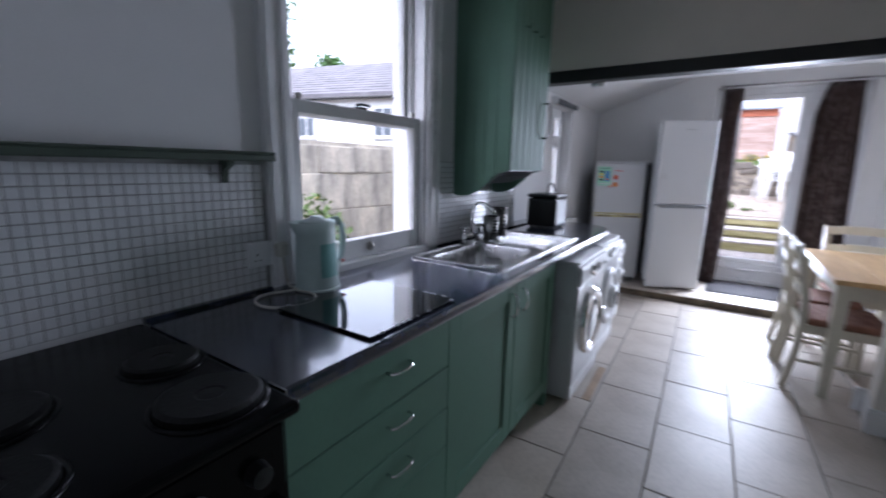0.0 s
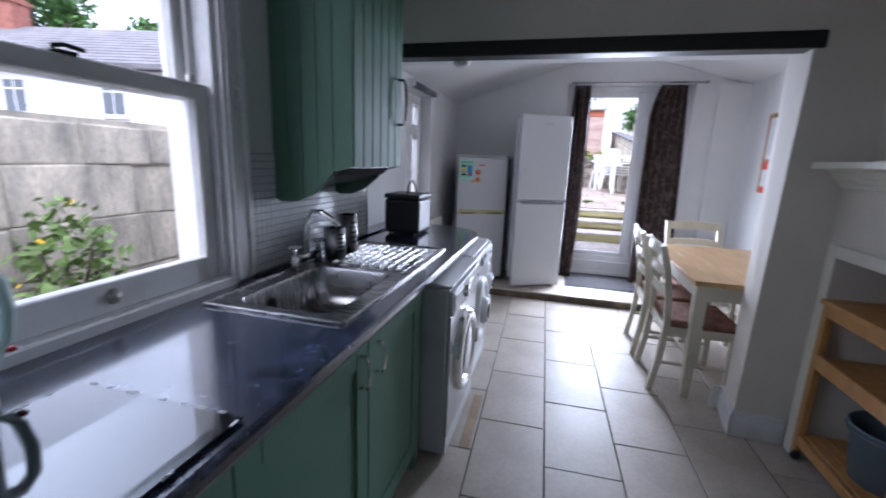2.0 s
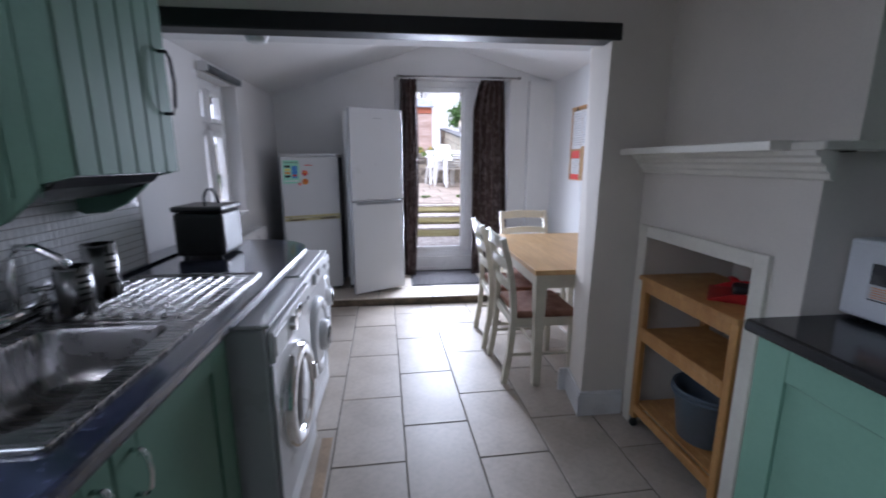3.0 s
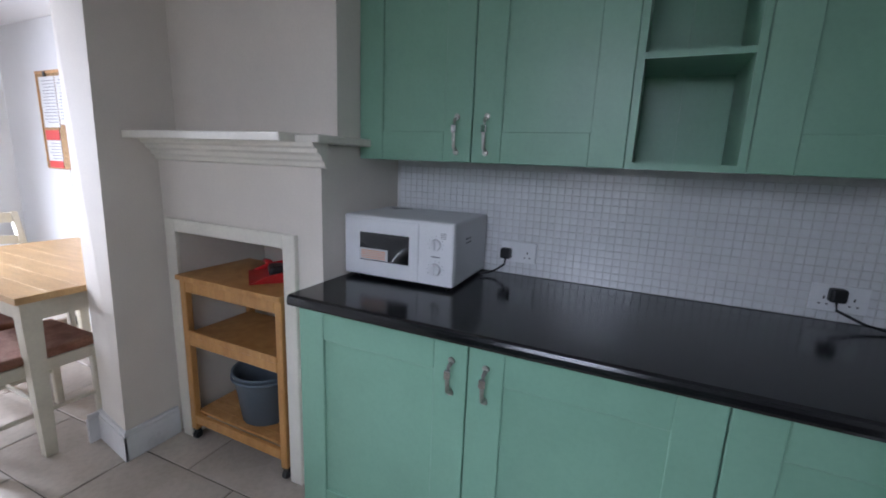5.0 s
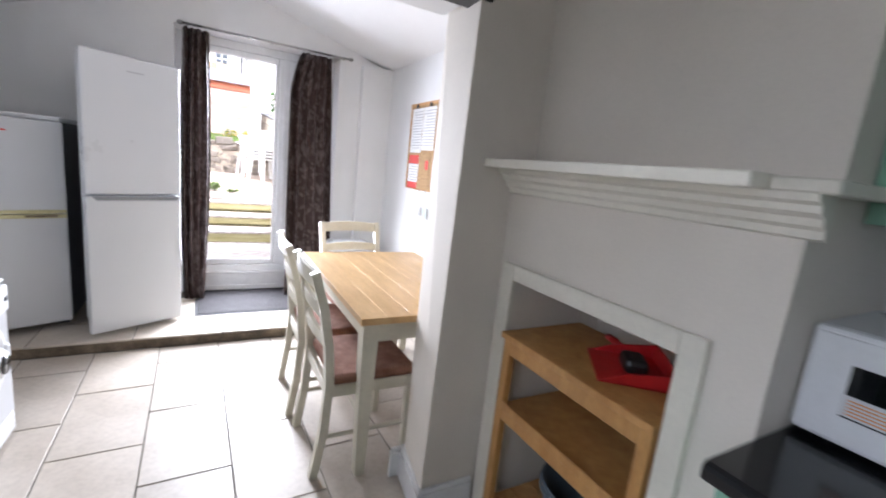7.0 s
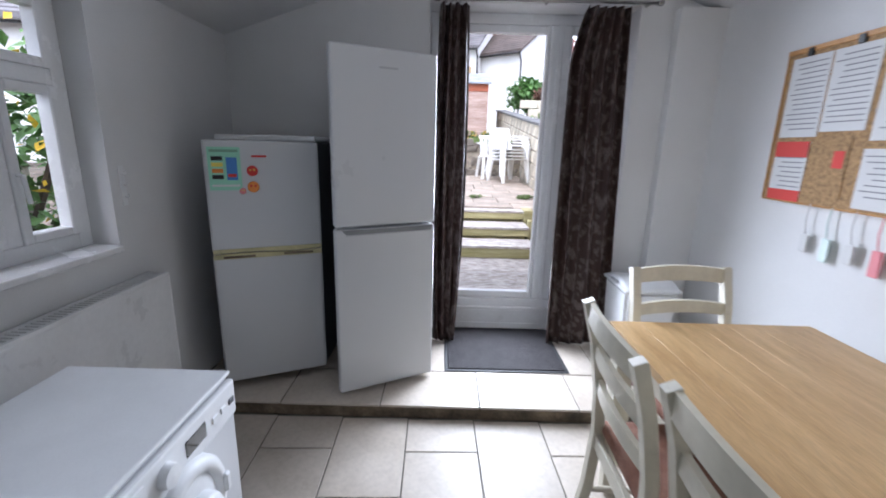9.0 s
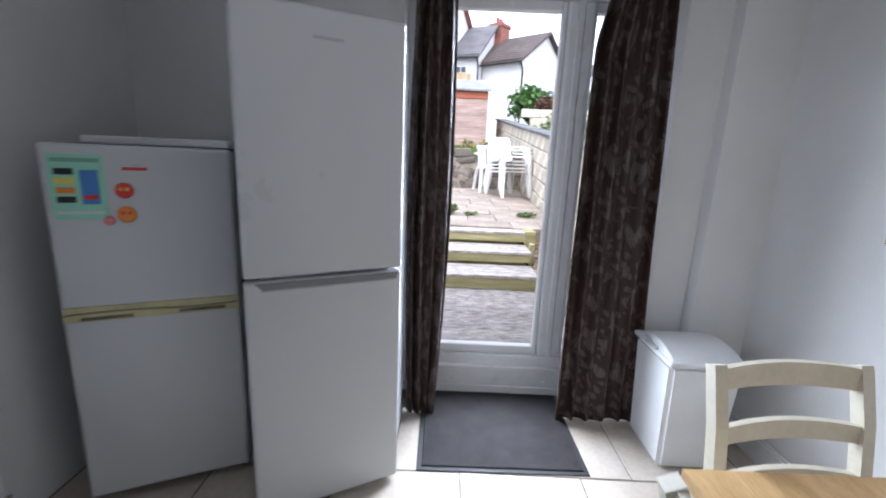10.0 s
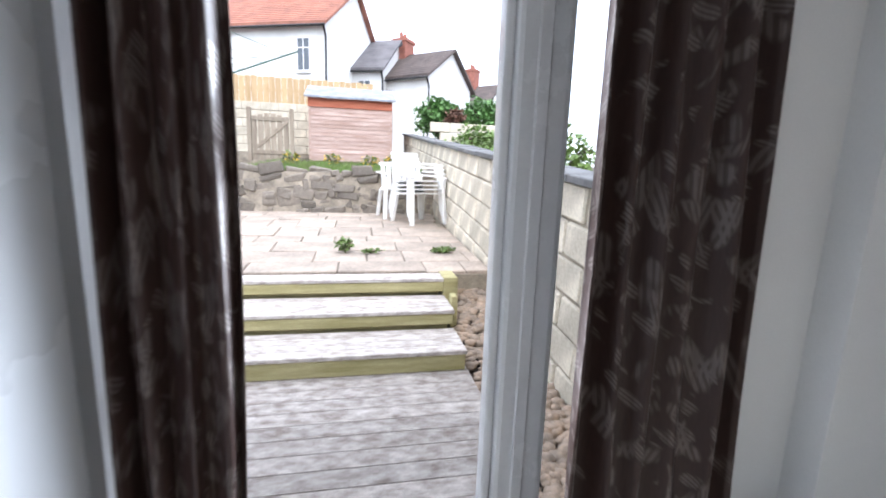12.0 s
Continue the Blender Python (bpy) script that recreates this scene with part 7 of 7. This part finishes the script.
def tree(at, h, r, seed, label):
    rng = random.Random(seed)
    t = thing("tree", at, 0, label, "tree", "trees beyond the houses")
    bm = bmesh.new()
    tube(bm, [(0, 0, 0), (0.1, 0, h * 0.4), (0, 0.1, h * 0.75)], 0.22, 8)
    for k in range(7):
        a = k * 0.9
        tube(bm, [(0, 0, h * (0.35 + 0.05 * k)), (math.cos(a) * r * 0.4, math.sin(a) * r * 0.4, h * (0.5 + 0.05 * k)), (math.cos(a) * r * 0.75, math.sin(a) * r * 0.75, h * (0.58 + 0.05 * k))], 0.07, 6)
    part("trunk", bm, BARK, t)
    v, f = [], []
    for k in range(9):
        a = rng.uniform(0, 6.28)
        c = (math.cos(a) * r * 0.5, math.sin(a) * r * 0.5, h * rng.uniform(0.55, 0.9))
        vv, ff_ = leaves(420, c, (r * 0.5, r * 0.5, r * 0.42), 0.42, rng, 0.3)
        f += [[i + len(v) for i in q] for q in ff_]
        v += vv
    tagged(stuff("crown", v, f, LEAF, t), kind="stuff")


tree((-24.5, 17.0, 0.2), 11.5, 3.4, 3, "leafy green tree behind the terrace roof")
tree((-27.0, 26.0, 0.2), 10.0, 3.2, 9, "leafy green tree beyond the terrace")
tree((-30.0, 33.0, 0.2), 10.0, 3.2, 12, "distant leafy green tree")

# ---- side yard seen through the sash window ----
yw = thing("yard_wall", label="tall weathered buff block wall across the side yard", category="wall", kind="structure")
YX = -2.25
part("core", B(YX - 0.2, YX + 0.004, -1.0, 6.0, 0, 1.55), YARD_STONE, yw)
rng = random.Random(17)
z = -0.05
for row, h in enumerate((0.28, 0.34, 0.36, 0.34, 0.25)):
    y = -1.0 - rng.uniform(0, 0.3)
    while y < 6.0:
        l = rng.uniform(0.50, 0.92) if row < 4 else rng.uniform(0.25, 0.60)
        bm = B(-0.10, 0.02, 0.003, l - 0.003, 0.003, h - 0.003, bevel=0.010, seg=2)
        for v in bm.verts:
            q = Vector((row * 3.1, v.co.y + y, v.co.z + z)) * 6
            v.co += Vector((noise.noise(q) * 0.016, noise.noise(q + Vector((4, 0, 0))) * 0.014, noise.noise(q + Vector((0, 9, 0))) * 0.014))
        part("block", bm, YARD_STONE, yw).matrix_basis = pose(YX + rng.uniform(-0.01, 0.01), y, z, rng.uniform(-0.8, 0.8), 0, 0)
        y += l
    z += h
shrub("yard_plant", "leafy green plant growing in the side yard", (-1.75, 2.52, 0.30), (0.30, 0.30, 0.46), 620, 0.065, LEAF_PALE, 41, 0.008, 14, "plant")
shrub("yard_plant", "low green plant in the side yard", (-1.50, 2.18, 0.25), (0.22, 0.25, 0.30), 420, 0.08, LEAF_PALE, 42, 0.008, 0, "plant")
shrub("yellow_bush", "green bush with yellow flowers outside the casement", (-1.75, 5.6, 0.05), (0.75, 1.2, 1.02), 3400, 0.085, LEAF, 43, 0.02, 320)
fixed("yard_bed", B(YX + 0.03, XLE - 0.27, -1.0, 6.4, -0.1, 0.33), SOIL, "dark soil of the side yard bed", "ground")
t = thing("roof_slate", (-1.25, 2.42, 0.35), 25, "broken dark slate leaning in the yard bed", "slate")
part("slab", B(-0.02, 0.01, -0.16, 0.16, 0, 0.34, bevel=0.003), COPING, t).matrix_basis = pose(0, 0, 0, 0, -28, 0)

# ---- mosaic and floor tiles ----
def mosaic(name, x, face, y0, y1, z0, z1, label, near0, near1, joint=GROUT):
    p_, g = 0.0285, 0.003
    t = thing(name, label=label, category="tiles", kind="structure")
    part("grout", B(*sorted((x, x + face * 0.004)), y0, y1, z0, z1), joint, t)
    bm = B(-0.0018, 0.0022, -(p_ - g) / 2, (p_ - g) / 2, -(p_ - g) / 2, (p_ - g) / 2, bevel=0.0012)
    me = bpy.data.meshes.new("mosaic_tile")
    bmesh.ops.recalc_face_normals(bm, faces=bm.faces)
    bm.to_mesh(me)
    me.materials.append(MOSAIC)
    sv = [tuple(v.co) for v in bm.verts]
    sf = [[v.index for v in f.verts] for f in bm.faces]
    bm.free()
    rng = random.Random(77)
    verts, faces, count = [], [], 0
    ny, nz = int((y1 - y0) / p_), int((z1 - z0) / p_)
    for i in range(ny):
        for j in range(nz):
            c = Vector((x + face * 0.0045, y0 + p_ * (i + 0.5), z0 + p_ * (j + 0.5)))
            m = pose(*c, 0, rng.uniform(-1.2, 1.2), rng.uniform(-1.2, 1.2))
            if near0 <= c.y <= near1 and count < 300:
                ob = new("mosaic_tile", me)
                ob.parent, ob.matrix_basis, count = t, m, count + 1
            else:
                b = len(verts)
                verts += [tuple(m @ Vector(v)) for v in sv]
                faces += [[b + k for k in f] for f in sf]
    stuff("mosaic_field", verts, faces, MOSAIC, t)


mosaic("mosaic_west", XL, 1, Y0 + 0.01, W1[0] - 0.107, ZT + 0.012, 1.36, "white mosaic tiles behind the cooker and kettle", 0.7, 1.31)
mosaic("mosaic_west_far", XL, 1, W1[1] + 0.118, YA, ZT + 0.012, 1.38, "white mosaic tiles behind the sink", 2.3, 3.3)
mosaic("mosaic_east", XR, -1, RY0, 2.488, ZR + 0.002, 1.365, "glossy white mosaic tiles behind the microwave", 1.5, 2.488, PALE_GROUT)

TW, TL, GJ = 0.3465, 0.567, 0.006
shapes = {}
def tile_mesh(w, l):
    key = (round(w, 3), round(l, 3))
    if key not in shapes:
        bm = B(-w / 2, w / 2, -l / 2, l / 2, -0.012, 0.0, bevel=0.0022)
        me = bpy.data.meshes.new("floor_tile")
        bmesh.ops.recalc_face_normals(bm, faces=bm.faces)
        bm.to_mesh(me)
        bm.free()
        me.materials.append(STONE_TILE)
        shapes[key] = me
    return shapes[key]


rng = random.Random(6)
SKEW = 0.030      # the courses run a little out of square with the walls
def lay(parent, x0, x1, y0, y1, z, skew=0.0):
    if x1 - x0 > 0.03 and y1 - y0 > 0.03:
        ob = new("floor_tile", tile_mesh(x1 - x0 - GJ, y1 - y0 - GJ))
        ob.parent = parent
        ob.matrix_basis = pose((x0 + x1) / 2 - skew * ((y0 + y1) / 2 - 3.4), (y0 + y1) / 2, z + rng.uniform(-0.0012, 0.0012), rng.uniform(-0.12, 0.12), rng.uniform(-0.12, 0.12), math.degrees(math.atan(skew)))


for c in range(-3, 7):
    xa, xb = 0.253 + c * TW, 0.253 + (c + 1) * TW
    ya = (3.118 if c % 2 == 0 else 3.402) - 7 * TL
    while ya < YS:
        lay(floor, max(xa, XLE), min(xb, XR + 0.06), max(ya, Y0 - 0.19), min(ya + TL, YS - 0.02), 0.0, SKEW)
        ya += TL
cut = new("floor_tile", tile_mesh(0.055, 0.50))
cut.parent, cut.matrix_basis = floor, pose(0.222, 3.09, 0.0015, 0, 0, 2)
cut.data = cut.data.copy()
cut.data.materials[0] = CUT_TILE
for r, (ya, yb) in enumerate(((YS - 0.018, 5.715), (5.715, 6.19))):
    for c in range(-3, 5):
        xa = 0.39 + c * 0.53 + (0.23 if r else 0)
        lay(floor_up, max(xa, XLE), min(xa + 0.53, XR), ya, yb, ZU)
